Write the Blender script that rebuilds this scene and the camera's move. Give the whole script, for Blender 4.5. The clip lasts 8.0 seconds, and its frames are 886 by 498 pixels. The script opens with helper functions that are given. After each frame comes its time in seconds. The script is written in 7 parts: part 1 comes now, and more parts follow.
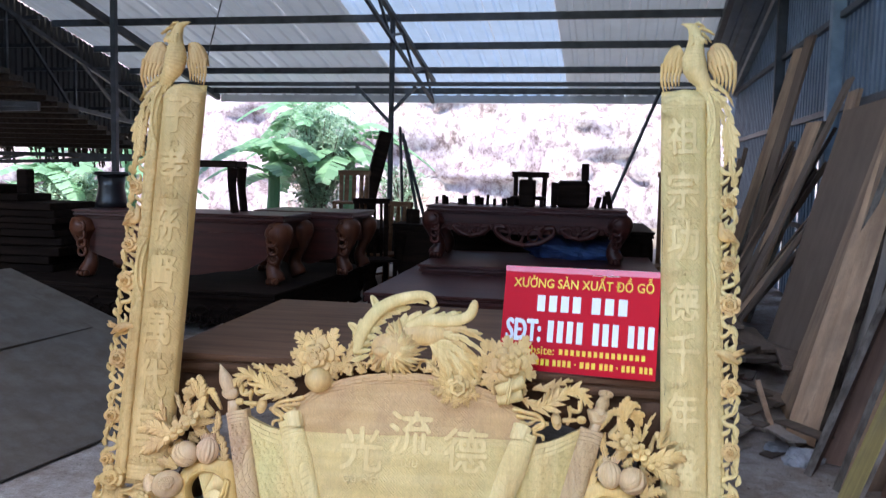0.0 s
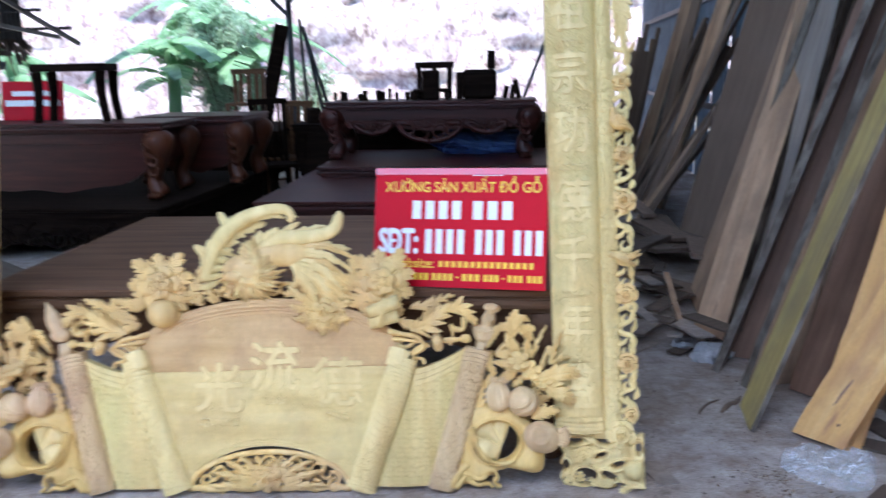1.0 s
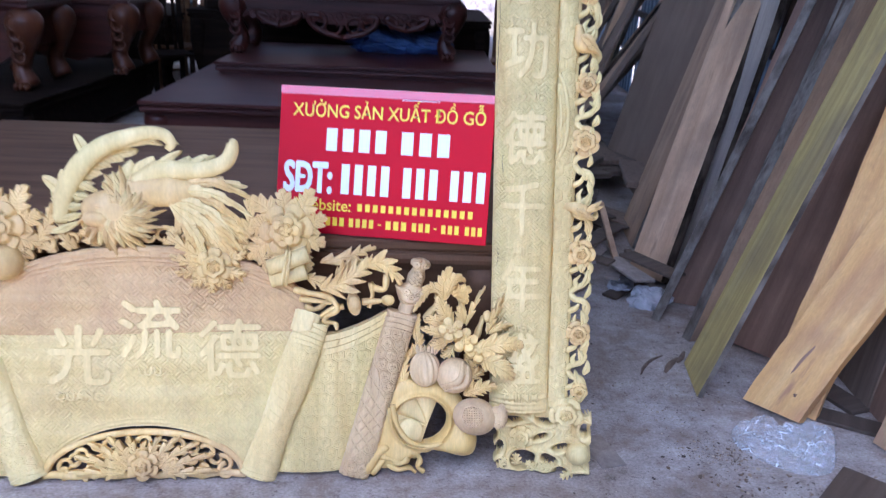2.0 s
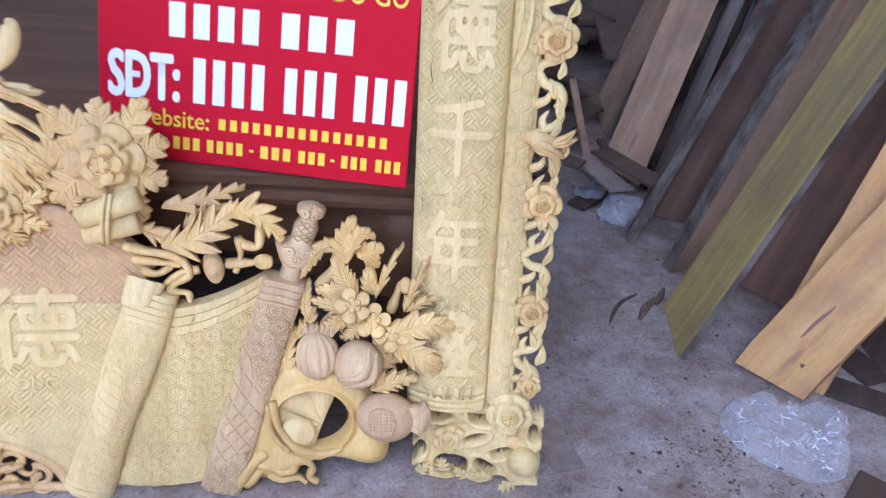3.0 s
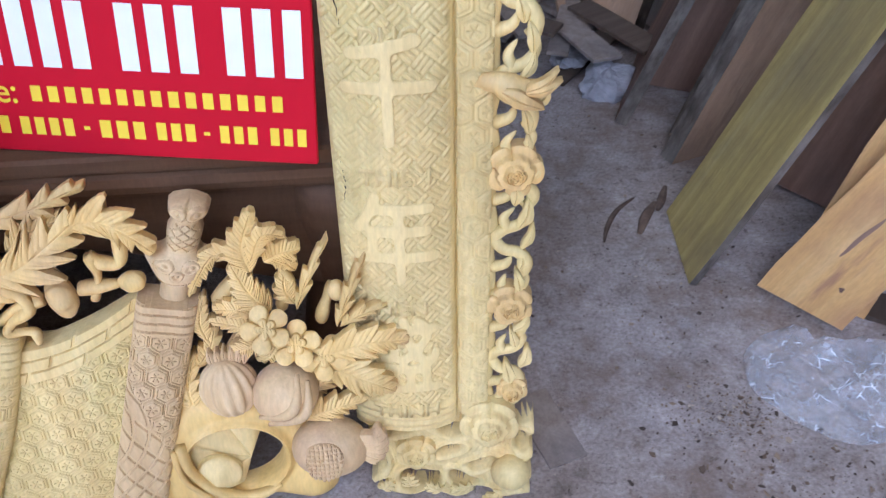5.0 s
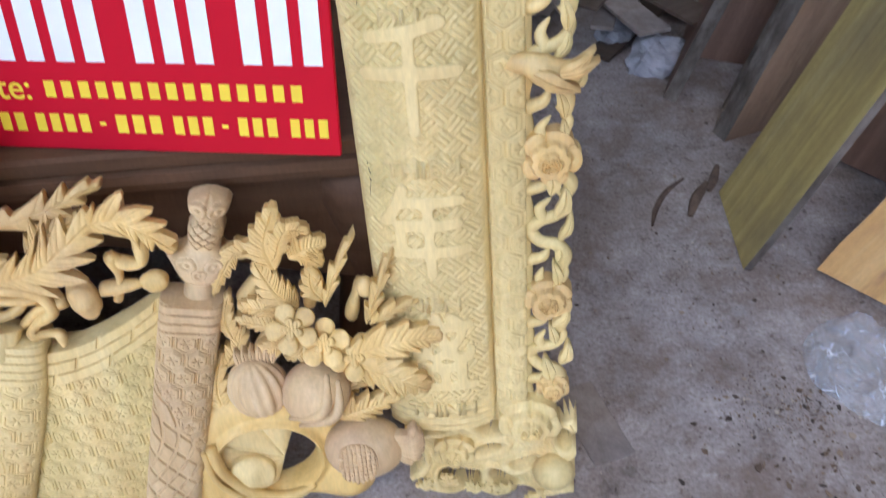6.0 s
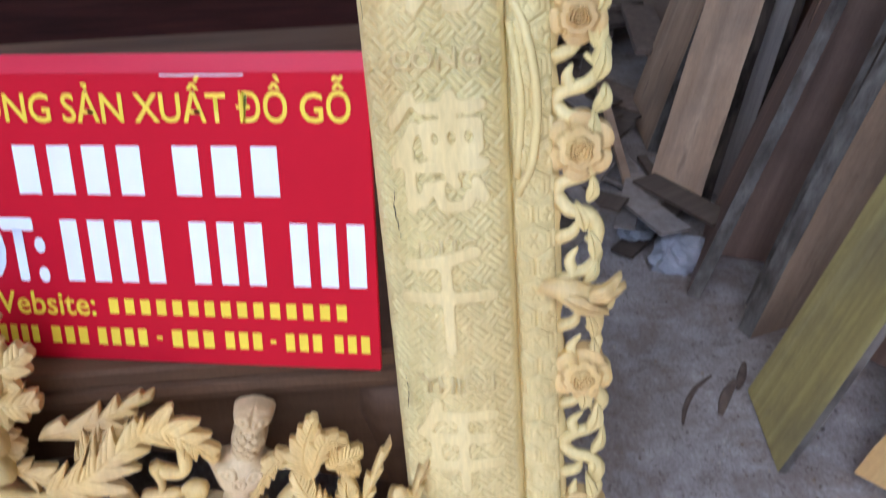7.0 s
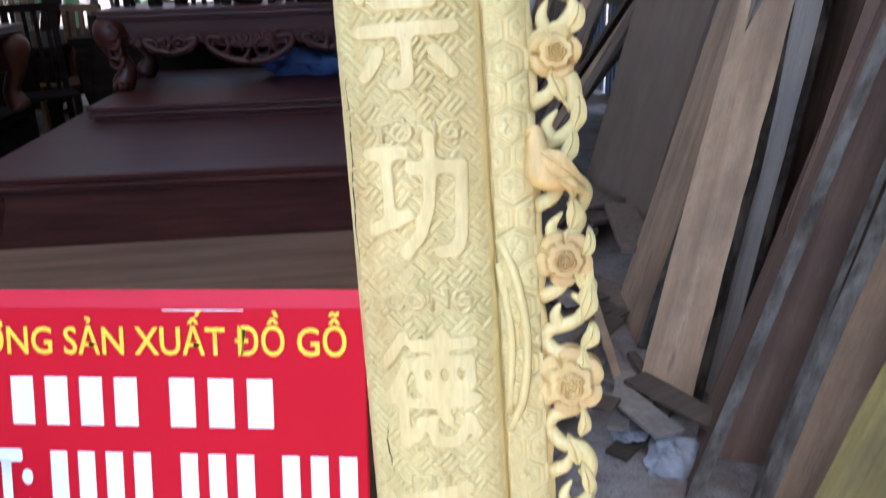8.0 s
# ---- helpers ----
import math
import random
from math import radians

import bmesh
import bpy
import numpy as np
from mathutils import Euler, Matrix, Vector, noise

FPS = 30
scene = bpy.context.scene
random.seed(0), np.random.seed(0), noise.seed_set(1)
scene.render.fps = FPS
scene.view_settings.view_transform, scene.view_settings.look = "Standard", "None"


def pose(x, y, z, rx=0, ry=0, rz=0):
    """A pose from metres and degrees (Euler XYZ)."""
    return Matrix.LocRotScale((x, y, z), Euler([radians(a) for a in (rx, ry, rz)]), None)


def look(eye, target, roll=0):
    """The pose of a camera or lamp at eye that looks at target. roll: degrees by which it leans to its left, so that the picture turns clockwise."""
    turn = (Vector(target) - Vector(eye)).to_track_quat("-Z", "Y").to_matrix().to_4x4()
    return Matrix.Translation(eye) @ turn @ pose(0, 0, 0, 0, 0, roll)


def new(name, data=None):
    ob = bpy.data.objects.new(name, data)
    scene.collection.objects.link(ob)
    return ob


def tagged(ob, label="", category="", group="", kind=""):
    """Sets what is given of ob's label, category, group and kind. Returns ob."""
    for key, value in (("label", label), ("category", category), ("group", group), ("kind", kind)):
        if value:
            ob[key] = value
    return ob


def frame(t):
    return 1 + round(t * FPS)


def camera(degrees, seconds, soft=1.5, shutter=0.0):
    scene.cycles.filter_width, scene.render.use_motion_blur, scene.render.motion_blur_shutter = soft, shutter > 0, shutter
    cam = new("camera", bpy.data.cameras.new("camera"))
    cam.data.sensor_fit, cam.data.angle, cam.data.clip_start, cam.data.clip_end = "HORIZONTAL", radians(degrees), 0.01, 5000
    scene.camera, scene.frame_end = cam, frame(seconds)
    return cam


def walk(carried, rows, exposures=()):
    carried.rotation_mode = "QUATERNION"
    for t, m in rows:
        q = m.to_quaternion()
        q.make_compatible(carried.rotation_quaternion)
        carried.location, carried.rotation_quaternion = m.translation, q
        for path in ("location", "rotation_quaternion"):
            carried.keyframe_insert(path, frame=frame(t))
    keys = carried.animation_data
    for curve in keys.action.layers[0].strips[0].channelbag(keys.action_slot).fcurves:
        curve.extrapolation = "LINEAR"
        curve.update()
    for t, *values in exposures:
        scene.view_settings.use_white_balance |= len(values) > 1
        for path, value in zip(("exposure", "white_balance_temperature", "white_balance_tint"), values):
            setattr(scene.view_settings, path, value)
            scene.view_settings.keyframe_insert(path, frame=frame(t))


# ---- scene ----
cam = camera(56.7, 8.0, 1.3, 0.5)
ROWS = [
    (0.0, -0.0349, 0.0003, 1.3824, 9.967, -5.164, -1.386),
    (0.5, 0.0023, 0.1132, 1.3536, 8.933, -8.003, 0.614),
    (0.8, 0.0705, 0.3004, 1.3529, 6.734, -11.198, 1.073),
    (1.0, 0.1308, 0.4353, 1.3604, 4.676, -12.326, 1.055),
    (1.2, 0.1747, 0.5590, 1.3972, 3.120, -13.855, 0.234),
    (2.3, 0.0243, 1.1585, 1.3603, -2.543, -22.136, -2.794),
    (2.5, 0.0874, 1.3410, 1.3441, -3.350, -24.286, -3.068),
    (3.0, 0.1865, 1.6737, 1.3431, -2.730, -30.814, -4.868),
    (3.5, 0.1192, 1.8941, 1.3149, -3.223, -34.539, -5.293),
    (4.0, 0.0637, 2.0529, 1.3381, -7.903, -38.544, -6.051),
    (4.5, 0.1740, 2.1353, 1.3217, -9.409, -41.692, -5.363),
    (4.7, 0.2330, 2.1633, 1.3180, -8.449, -42.190, -4.080),
    (5.8, 0.3073, 2.2443, 1.2759, -5.234, -46.020, 0.586),
    (6.0, 0.3099, 2.2520, 1.2791, -4.963, -44.846, 1.110),
    (6.5, 0.3038, 2.2512, 1.3118, -3.790, -39.364, 1.714),
    (7.0, 0.2966, 2.2443, 1.3544, -3.419, -32.708, 1.919),
    (7.5, 0.2991, 2.2467, 1.3943, -3.812, -26.279, 2.071),
    (8.0, 0.2966, 2.2530, 1.4246, -4.017, -20.349, 1.706),
]
EXPOSURES = [(0.0, 2.84, 6300, 9), (0.5, 3.00, 6400, 8), (1.0, 2.98, 5950, 7), (2.5, 3.18, 5500, 20), (3.0, 3.08, 5800, 20), (3.5, 2.86, 6200, 16), (4.0, 2.87, 6200, 15), (4.5, 3.05, 6050, 16), (6.0, 2.96, 6550, 12), (7.0, 3.00, 6300, 12), (8.0, 3.32, 6200, 9)]
walk(cam, [(t, pose(x, y, z, 90 + pitch, roll, yaw)) for t, x, y, z, yaw, pitch, roll in ROWS], EXPOSURES)

# ---- world, sun, exposure ----
world = bpy.data.worlds.new("world")
scene.world = world
world.use_nodes = True
wt = world.node_tree
sky = wt.nodes.new("ShaderNodeTexSky")
sky.sky_type, sky.sun_disc = "NISHITA", False
SUN_ELEV, SUN_AZ = 66.0, 186.0
sky.sun_elevation, sky.sun_rotation = radians(SUN_ELEV), radians(SUN_AZ)
wt.nodes["Background"].inputs["Strength"].default_value = 0.15
wt.links.new(sky.outputs["Color"], wt.nodes["Background"].inputs["Color"])
sun = new("sun", bpy.data.lights.new("sun", "SUN"))
sun.data.energy, sun.data.angle, sun.data.color = 2.0, radians(8), (1.0, 0.95, 0.88)
_a, _e = radians(SUN_AZ), radians(SUN_ELEV)
_d = Vector((math.sin(_a) * math.cos(_e), math.cos(_a) * math.cos(_e), math.sin(_e)))
sun.matrix_world = look(_d * 40, (0, 0, 0))


# ---- materials ----
def mat_base(name):
    m = bpy.data.materials.new(name)
    m.use_nodes = True
    return m, m.node_tree, m.node_tree.nodes["Principled BSDF"]


def ramp(nt, src, stops):
    r = nt.nodes.new("ShaderNodeValToRGB")
    els = r.color_ramp.elements
    while len(els) < len(stops):
        els.new(0.5)
    for e, (p, c) in zip(els, stops):
        e.position, e.color = p, (*c, 1)
    nt.links.new(src, r.inputs["Fac"])
    return r.outputs["Color"]


def noise_tex(nt, scale, detail=4.0, stretch=(1, 1, 1), rough=0.55, coord="Object"):
    tc, mp = nt.nodes.new("ShaderNodeTexCoord"), nt.nodes.new("ShaderNodeMapping")
    mp.inputs["Scale"].default_value = stretch
    n = nt.nodes.new("ShaderNodeTexNoise")
    n.inputs["Scale"].default_value, n.inputs["Detail"].default_value, n.inputs["Roughness"].default_value = scale, detail, rough
    nt.links.new(tc.outputs[coord], mp.inputs["Vector"])
    nt.links.new(mp.outputs["Vector"], n.inputs["Vector"])
    return n.outputs["Fac"]


def mix_col(nt, a, b, fac, mode="MIX"):
    x = nt.nodes.new("ShaderNodeMix")
    x.data_type, x.blend_type = "RGBA", mode
    for sock, val in ((x.inputs["Factor"], fac), (x.inputs["A"], a), (x.inputs["B"], b)):
        if isinstance(val, (int, float)):
            sock.default_value = val
        elif isinstance(val, tuple):
            sock.default_value = (*val, 1)
        else:
            nt.links.new(val, sock)
    return x.outputs["Result"]


def bump(nt, bsdf, height, strength, dist):
    b = nt.nodes.new("ShaderNodeBump")
    b.inputs["Strength"].default_value, b.inputs["Distance"].default_value = strength, dist
    nt.links.new(height, b.inputs["Height"])
    nt.links.new(b.outputs["Normal"], bsdf.inputs["Normal"])


def vary(nt, col, amount):
    """Lightness that differs from object to object."""
    info, hsv = nt.nodes.new("ShaderNodeObjectInfo"), nt.nodes.new("ShaderNodeHueSaturation")
    mr = nt.nodes.new("ShaderNodeMapRange")
    mr.inputs["To Min"].default_value, mr.inputs["To Max"].default_value = 1 - amount, 1 + amount
    nt.links.new(info.outputs["Random"], mr.inputs["Value"])
    nt.links.new(mr.outputs["Result"], hsv.inputs["Value"])
    nt.links.new(col, hsv.inputs["Color"])
    return hsv.outputs["Color"]


def wood(name, dark, mid, light, rough=0.55, grain=26.0, stretch=(1, 1, 0.09), blot=3.0, blot_col=None, blot_amt=0.35, var=0.0, bmp=0.25, coat=0.0, streak=None, spec=0.5, grime=None):
    m, nt, b = mat_base(name)
    g = noise_tex(nt, grain, 6, stretch, 0.6)
    col = ramp(nt, g, [(0.3, dark), (0.5, mid), (0.72, light)])
    big = noise_tex(nt, blot, 3, (1, 1, 0.45))
    if blot_col:
        f = nt.nodes.new("ShaderNodeMapRange")
        f.inputs["From Min"].default_value, f.inputs["From Max"].default_value = 0.48, 0.72
        f.inputs["To Max"].default_value = blot_amt
        nt.links.new(big, f.inputs["Value"])
        col = mix_col(nt, col, blot_col, f.outputs["Result"])
    if streak:
        sn = noise_tex(nt, 16, 4, (1, 1, 0.16), 0.65)
        f = nt.nodes.new("ShaderNodeMapRange")
        f.inputs["From Min"].default_value, f.inputs["From Max"].default_value, f.inputs["To Max"].default_value = 0.60, 0.72, 0.55
        nt.links.new(sn, f.inputs["Value"])
        col = mix_col(nt, col, streak, f.outputs["Result"])
    b.inputs["Specular IOR Level"].default_value = spec
    if grime:
        gn = noise_tex(nt, 7.5, 8, (1, 1, 0.6), 0.72)
        f = nt.nodes.new("ShaderNodeMapRange")
        f.inputs["From Min"].default_value, f.inputs["From Max"].default_value, f.inputs["To Max"].default_value = 0.46, 0.66, 0.55
        nt.links.new(gn, f.inputs["Value"])
        col = mix_col(nt, col, grime, f.outputs["Result"])
    fine = noise_tex(nt, 190, 3, (1, 1, 0.25))
    col = mix_col(nt, col, ramp(nt, fine, [(0.3, (0.8, 0.8, 0.8)), (0.7, (1.1, 1.1, 1.1))]), 0.5, "MULTIPLY")
    if var:
        col = vary(nt, col, var)
    nt.links.new(col, b.inputs["Base Color"])
    b.inputs["Roughness"].default_value = rough
    b.inputs["Coat Weight"].default_value, b.inputs["Coat Roughness"].default_value = coat, 0.25
    chisel = noise_tex(nt, 75, 2, (1, 1, 0.7), 0.4)
    bump(nt, b, mix_col(nt, mix_col(nt, g, fine, 0.5), chisel, 0.35), bmp, 0.003)
    return m


def plain(name, col, rough=0.5, metal=0.0, scale=8.0, amt=0.25, bmp=0.0, var=0.0, coord="Object"):
    m, nt, b = mat_base(name)
    n = noise_tex(nt, scale, 5, coord=coord)
    c = ramp(nt, n, [(0.3, tuple(v * (1 - amt) for v in col)), (0.7, tuple(min(1, v * (1 + amt)) for v in col))])
    if var:
        c = vary(nt, c, var)
    nt.links.new(c, b.inputs["Base Color"])
    b.inputs["Roughness"].default_value, b.inputs["Metallic"].default_value = rough, metal
    if bmp:
        bump(nt, b, noise_tex(nt, scale * 6, 4, coord=coord), bmp, 0.004)
    return m


PALE = wood("pale_jackfruit_wood", (0.66, 0.485, 0.195), (0.77, 0.595, 0.262), (0.86, 0.70, 0.345), 0.6, 22, blot=5.0, blot_col=(0.69, 0.64, 0.28), blot_amt=0.55, streak=(0.62, 0.39, 0.15), grime=(0.56, 0.44, 0.19))
PALE_CUT = wood("smooth_cut_jackfruit_wood", (0.70, 0.53, 0.225), (0.80, 0.63, 0.285), (0.88, 0.725, 0.37), 0.58, 22, blot=5.0, blot_col=(0.70, 0.56, 0.26), blot_amt=0.5, streak=(0.64, 0.38, 0.15), grime=(0.62, 0.46, 0.20))
PALE_WARM = wood("warm_jackfruit_wood", (0.62, 0.405, 0.14), (0.74, 0.525, 0.20), (0.82, 0.625, 0.28), 0.58, 24, blot=6.0, blot_col=(0.56, 0.36, 0.20), blot_amt=0.5, var=0.10, bmp=0.45, grime=(0.50, 0.31, 0.15))
PALE_H = wood("pale_jackfruit_panel", (0.64, 0.465, 0.185), (0.76, 0.585, 0.25), (0.84, 0.685, 0.33), 0.6, 14, (0.10, 1, 1), blot=5.0, blot_col=(0.66, 0.58, 0.27), blot_amt=0.5, bmp=0.3, grime=(0.55, 0.40, 0.19))
WARM_H = wood("warm_jackfruit_panel", (0.50, 0.30, 0.12), (0.65, 0.43, 0.19), (0.76, 0.56, 0.28), 0.6, 11, (0.08, 1, 1), blot=4.0, blot_col=(0.50, 0.31, 0.17), blot_amt=0.6, bmp=0.3, grime=(0.46, 0.28, 0.14))
# more orange copies of the pale woods, darkened for the left board's shade
GOLDEN_SHADED = wood("shaded_golden_jackfruit_wood", (0.54, 0.345, 0.125), (0.64, 0.44, 0.17), (0.72, 0.53, 0.24), 0.6, 22, blot=5.0, blot_col=(0.58, 0.47, 0.18), blot_amt=0.5, streak=(0.50, 0.28, 0.10), grime=(0.42, 0.29, 0.10))
WARM_SHADED = wood("shaded_warm_jackfruit_wood", (0.48, 0.28, 0.09), (0.58, 0.37, 0.14), (0.66, 0.46, 0.20), 0.58, 24, blot=6.0, blot_col=(0.46, 0.28, 0.13), blot_amt=0.5, var=0.10)
PALE_CHAR = wood("cut_jackfruit_wood", (0.72, 0.565, 0.25), (0.81, 0.66, 0.31), (0.87, 0.735, 0.385), 0.62, 20, blot=4.0, blot_col=(0.72, 0.50, 0.22), blot_amt=0.4, streak=(0.70, 0.42, 0.16))
PINK = wood("pinkish_heartwood", (0.58, 0.40, 0.205), (0.68, 0.495, 0.26), (0.76, 0.585, 0.335), 0.55, 30, blot=8.0, blot_col=(0.60, 0.41, 0.29), blot_amt=0.6, var=0.08, bmp=0.5, grime=(0.52, 0.33, 0.20))
AMBER = wood("amber_sapwood", (0.62, 0.40, 0.12), (0.72, 0.50, 0.17), (0.78, 0.58, 0.24), 0.55, 24, blot=5.0, blot_col=(0.55, 0.38, 0.16), blot_amt=0.5, var=0.08)
BED = wood("brown_bed_wood", (0.082, 0.039, 0.019), (0.13, 0.066, 0.035), (0.18, 0.096, 0.052), 0.6, 18, (0.09, 1, 1), blot=1.5, blot_col=(0.15, 0.09, 0.055), blot_amt=0.5, spec=0.12)
ROSEWOOD = wood("red_rosewood", (0.030, 0.0066, 0.0046), (0.054, 0.0125, 0.0086), (0.088, 0.022, 0.015), 0.42, 20, (0.09, 1, 1), blot=2.0, var=0.1, spec=0.32)
# near-black base colour puts the dimness of the shed into the wood
SHADE_WOOD = wood("shade_darkened_wood", (0.007, 0.004, 0.003), (0.013, 0.008, 0.006), (0.024, 0.014, 0.010), 0.75, 20, (0.09, 1, 1), blot=2.0, var=0.15, spec=0.04)
PLANK_BROWN = wood("brown_plank_wood", (0.34, 0.195, 0.11), (0.46, 0.285, 0.167), (0.57, 0.375, 0.235), 0.75, 15, (1, 1, 0.06), blot=4, blot_col=(0.17, 0.095, 0.055), blot_amt=0.8, var=0.20, streak=(0.16, 0.09, 0.055), grime=(0.24, 0.16, 0.11))
PLANK_GREY = wood("grey_plank_wood", (0.22, 0.17, 0.135), (0.31, 0.25, 0.205), (0.40, 0.33, 0.275), 0.8, 26, (1, 1, 0.05), blot=3, blot_col=(0.15, 0.14, 0.14), blot_amt=0.6, var=0.12)
PLANK_GREEN = wood("greenish_yellow_plank_wood", (0.33, 0.235, 0.078), (0.47, 0.355, 0.118), (0.58, 0.46, 0.18), 0.7, 34, (1, 1, 0.035), blot=3.0, blot_col=(0.17, 0.125, 0.085), blot_amt=1.0, grime=(0.24, 0.175, 0.085), bmp=0.5)
PLANK_ORANGE = wood("orange_plank_wood", (0.53, 0.275, 0.085), (0.66, 0.375, 0.13), (0.74, 0.47, 0.195), 0.6, 22, (1, 1, 0.06), blot=4.6, blot_col=(0.27, 0.11, 0.075), blot_amt=0.9, streak=(0.24, 0.095, 0.075), grime=(0.50, 0.27, 0.10))
PLYWOOD = wood("grey_brown_plywood", (0.18, 0.122, 0.088), (0.21, 0.145, 0.105), (0.245, 0.172, 0.128), 0.85, 5, (1, 1, 0.5), blot=1.2, blot_col=(0.16, 0.105, 0.075), blot_amt=0.5, bmp=0.08, spec=0.2)
CRACK = plain("dark_crack", (0.035, 0.025, 0.018), 0.95)
BARK = wood("grey_weathered_edge", (0.065, 0.052, 0.042), (0.13, 0.108, 0.089), (0.23, 0.197, 0.165), 0.9, 26, (1, 1, 0.35), blot=9, blot_col=(0.045, 0.034, 0.027), blot_amt=0.9, grime=(0.27, 0.24, 0.205), bmp=0.9, spec=0.1)
BARK_DARK = wood("dark_mottled_bark", (0.018, 0.013, 0.010), (0.045, 0.033, 0.025), (0.10, 0.075, 0.055), 0.95, 30, (1, 1, 0.5), blot=10, blot_col=(0.16, 0.12, 0.09), blot_amt=0.7, bmp=0.9, spec=0.1)
PLANK_RED = wood("dark_reddish_plank_wood", (0.12, 0.062, 0.040), (0.19, 0.103, 0.066), (0.26, 0.15, 0.10), 0.75, 18, (1, 1, 0.06), blot=4, blot_col=(0.07, 0.038, 0.027), blot_amt=0.7, var=0.1)
STACK = wood("dim_stacked_board_wood", (0.055, 0.035, 0.023), (0.08, 0.054, 0.037), (0.11, 0.077, 0.054), 0.8, 26, (0.06, 1, 1), blot=3, var=0.3)
LION = wood("orange_rosewood", (0.06, 0.016, 0.007), (0.095, 0.028, 0.012), (0.14, 0.046, 0.02), 0.42, 20, blot=4.0, var=0.1, spec=0.3)
PLY_DUSTY = wood("dusty_grey_plywood", (0.088, 0.071, 0.056), (0.112, 0.092, 0.074), (0.142, 0.120, 0.098), 0.85, 5, (1, 1, 0.5), blot=1.6, blot_col=(0.10, 0.088, 0.078), blot_amt=0.7, bmp=0.08, spec=0.15, var=0.16, grime=(0.15, 0.135, 0.12))
PLANK_DARK = wood("dark_brown_plank_wood", (0.085, 0.055, 0.038), (0.14, 0.092, 0.064), (0.20, 0.135, 0.095), 0.8, 28, (1, 1, 0.05), blot=3, var=0.35)
STEEL = plain("dark_steel", (0.055, 0.06, 0.07), 0.5, 0.6, 6, 0.35)
STEEL_BLUE = plain("blue_grey_steel", (0.22, 0.29, 0.36), 0.45, 0.5, 5, 0.25)
BLACK = plain("black_lacquer", (0.012, 0.011, 0.012), 0.35, 0, 9, 0.3)
# gloss strip: base lighter and pinker than the panel to hold sky sheen
RED_GLOSS = plain("glossy_red_strip", (0.62, 0.030, 0.06), 0.22, 0, 3, 0.05)
RED = plain("red_printed_plastic", (0.53, 0.007, 0.022), 0.5, 0, 3, 0.05)
RED.node_tree.nodes["Principled BSDF"].inputs["Specular IOR Level"].default_value = 0.12
RED_GLOSS.node_tree.nodes["Principled BSDF"].inputs["Specular IOR Level"].default_value = 0.9
WHITE_INK = plain("white_print", (0.80, 0.83, 0.86), 0.4, 0, 20, 0.03)
YELLOW_INK = plain("yellow_print", (0.85, 0.62, 0.05), 0.4, 0, 20, 0.04)
BLUE_CLOTH = plain("blue_tarpaulin", (0.03, 0.06, 0.16), 0.6, 0, 8, 0.4, 0.4)
RAG = plain("dusty_white_rag", (0.42, 0.42, 0.44), 0.85, 0, 14, 0.3, 0.5)
# thatch colour lowered to hold the shade under the low roof
THATCH = plain("shade_dark_dry_thatch", (0.045, 0.033, 0.025), 0.95, 0, 30, 0.5, 1.0)


def concrete():
    m, nt, b = mat_base("dusty_concrete")
    big, mid, fine = noise_tex(nt, 1.3, 4), noise_tex(nt, 9, 8, rough=0.75), noise_tex(nt, 120, 4)
    c = ramp(nt, mid, [(0.30, (0.18, 0.145, 0.12)), (0.44, (0.36, 0.318, 0.287)), (0.58, (0.45, 0.408, 0.378)), (0.74, (0.64, 0.61, 0.58))])
    c = mix_col(nt, c, ramp(nt, big, [(0.35, (0.72, 0.64, 0.58)), (0.65, (1.08, 1.08, 1.12))]), 0.8, "MULTIPLY")
    c = mix_col(nt, c, ramp(nt, fine, [(0.35, (0.66, 0.63, 0.60)), (0.6, (1.08, 1.08, 1.08))]), 0.7, "MULTIPLY")
    spots = noise_tex(nt, 34, 6, rough=0.8)
    c = mix_col(nt, c, ramp(nt, spots, [(0.34, (0.30, 0.25, 0.22)), (0.44, (1, 1, 1)), (0.62, (1, 1, 1)), (0.74, (1.4, 1.4, 1.4))]), 0.85, "MULTIPLY")
    for scale, col, lo, hi, amt in ((3.2, (0.20, 0.142, 0.105), 0.48, 0.62, 0.8), (5.7, (0.46, 0.45, 0.45), 0.60, 0.70, 0.55)):
        f = nt.nodes.new("ShaderNodeMapRange")
        f.inputs["From Min"].default_value, f.inputs["From Max"].default_value, f.inputs["To Max"].default_value = lo, hi, amt
        nt.links.new(noise_tex(nt, scale, 9, rough=0.78), f.inputs["Value"])
        c = mix_col(nt, c, col, f.outputs["Result"])
    nt.links.new(c, b.inputs["Base Color"])
    b.inputs["Roughness"].default_value = 0.85
    bump(nt, b, mix_col(nt, mid, mix_col(nt, spots, fine, 0.4), 0.55), 0.8, 0.012)
    return m


def rock():
    m, nt, b = mat_base("weathered_cliff_rock")
    a, c2, f = noise_tex(nt, 0.5, 8, (1, 1, 0.6), 0.7), noise_tex(nt, 3.2, 14, (1, 1, 0.7), 0.85), noise_tex(nt, 1.1, 10, (1, 1, 0.5), 0.8)
    c = ramp(nt, c2, [(0.38, (0.055, 0.038, 0.036)), (0.45, (0.155, 0.118, 0.117)), (0.51, (0.27, 0.238, 0.243)), (0.60, (0.37, 0.345, 0.345))])
    c = mix_col(nt, c, ramp(nt, a, [(0.33, (0.78, 0.60, 0.46)), (0.46, (1.0, 0.96, 0.94)), (0.58, (0.86, 0.76, 0.84)), (0.72, (1.0, 0.84, 0.78))]), 0.9, "MULTIPLY")
    c = mix_col(nt, c, ramp(nt, f, [(0.36, (0.45, 0.38, 0.40)), (0.45, (1, 1, 1))]), 0.75, "MULTIPLY")
    nt.links.new(c, b.inputs["Base Color"])
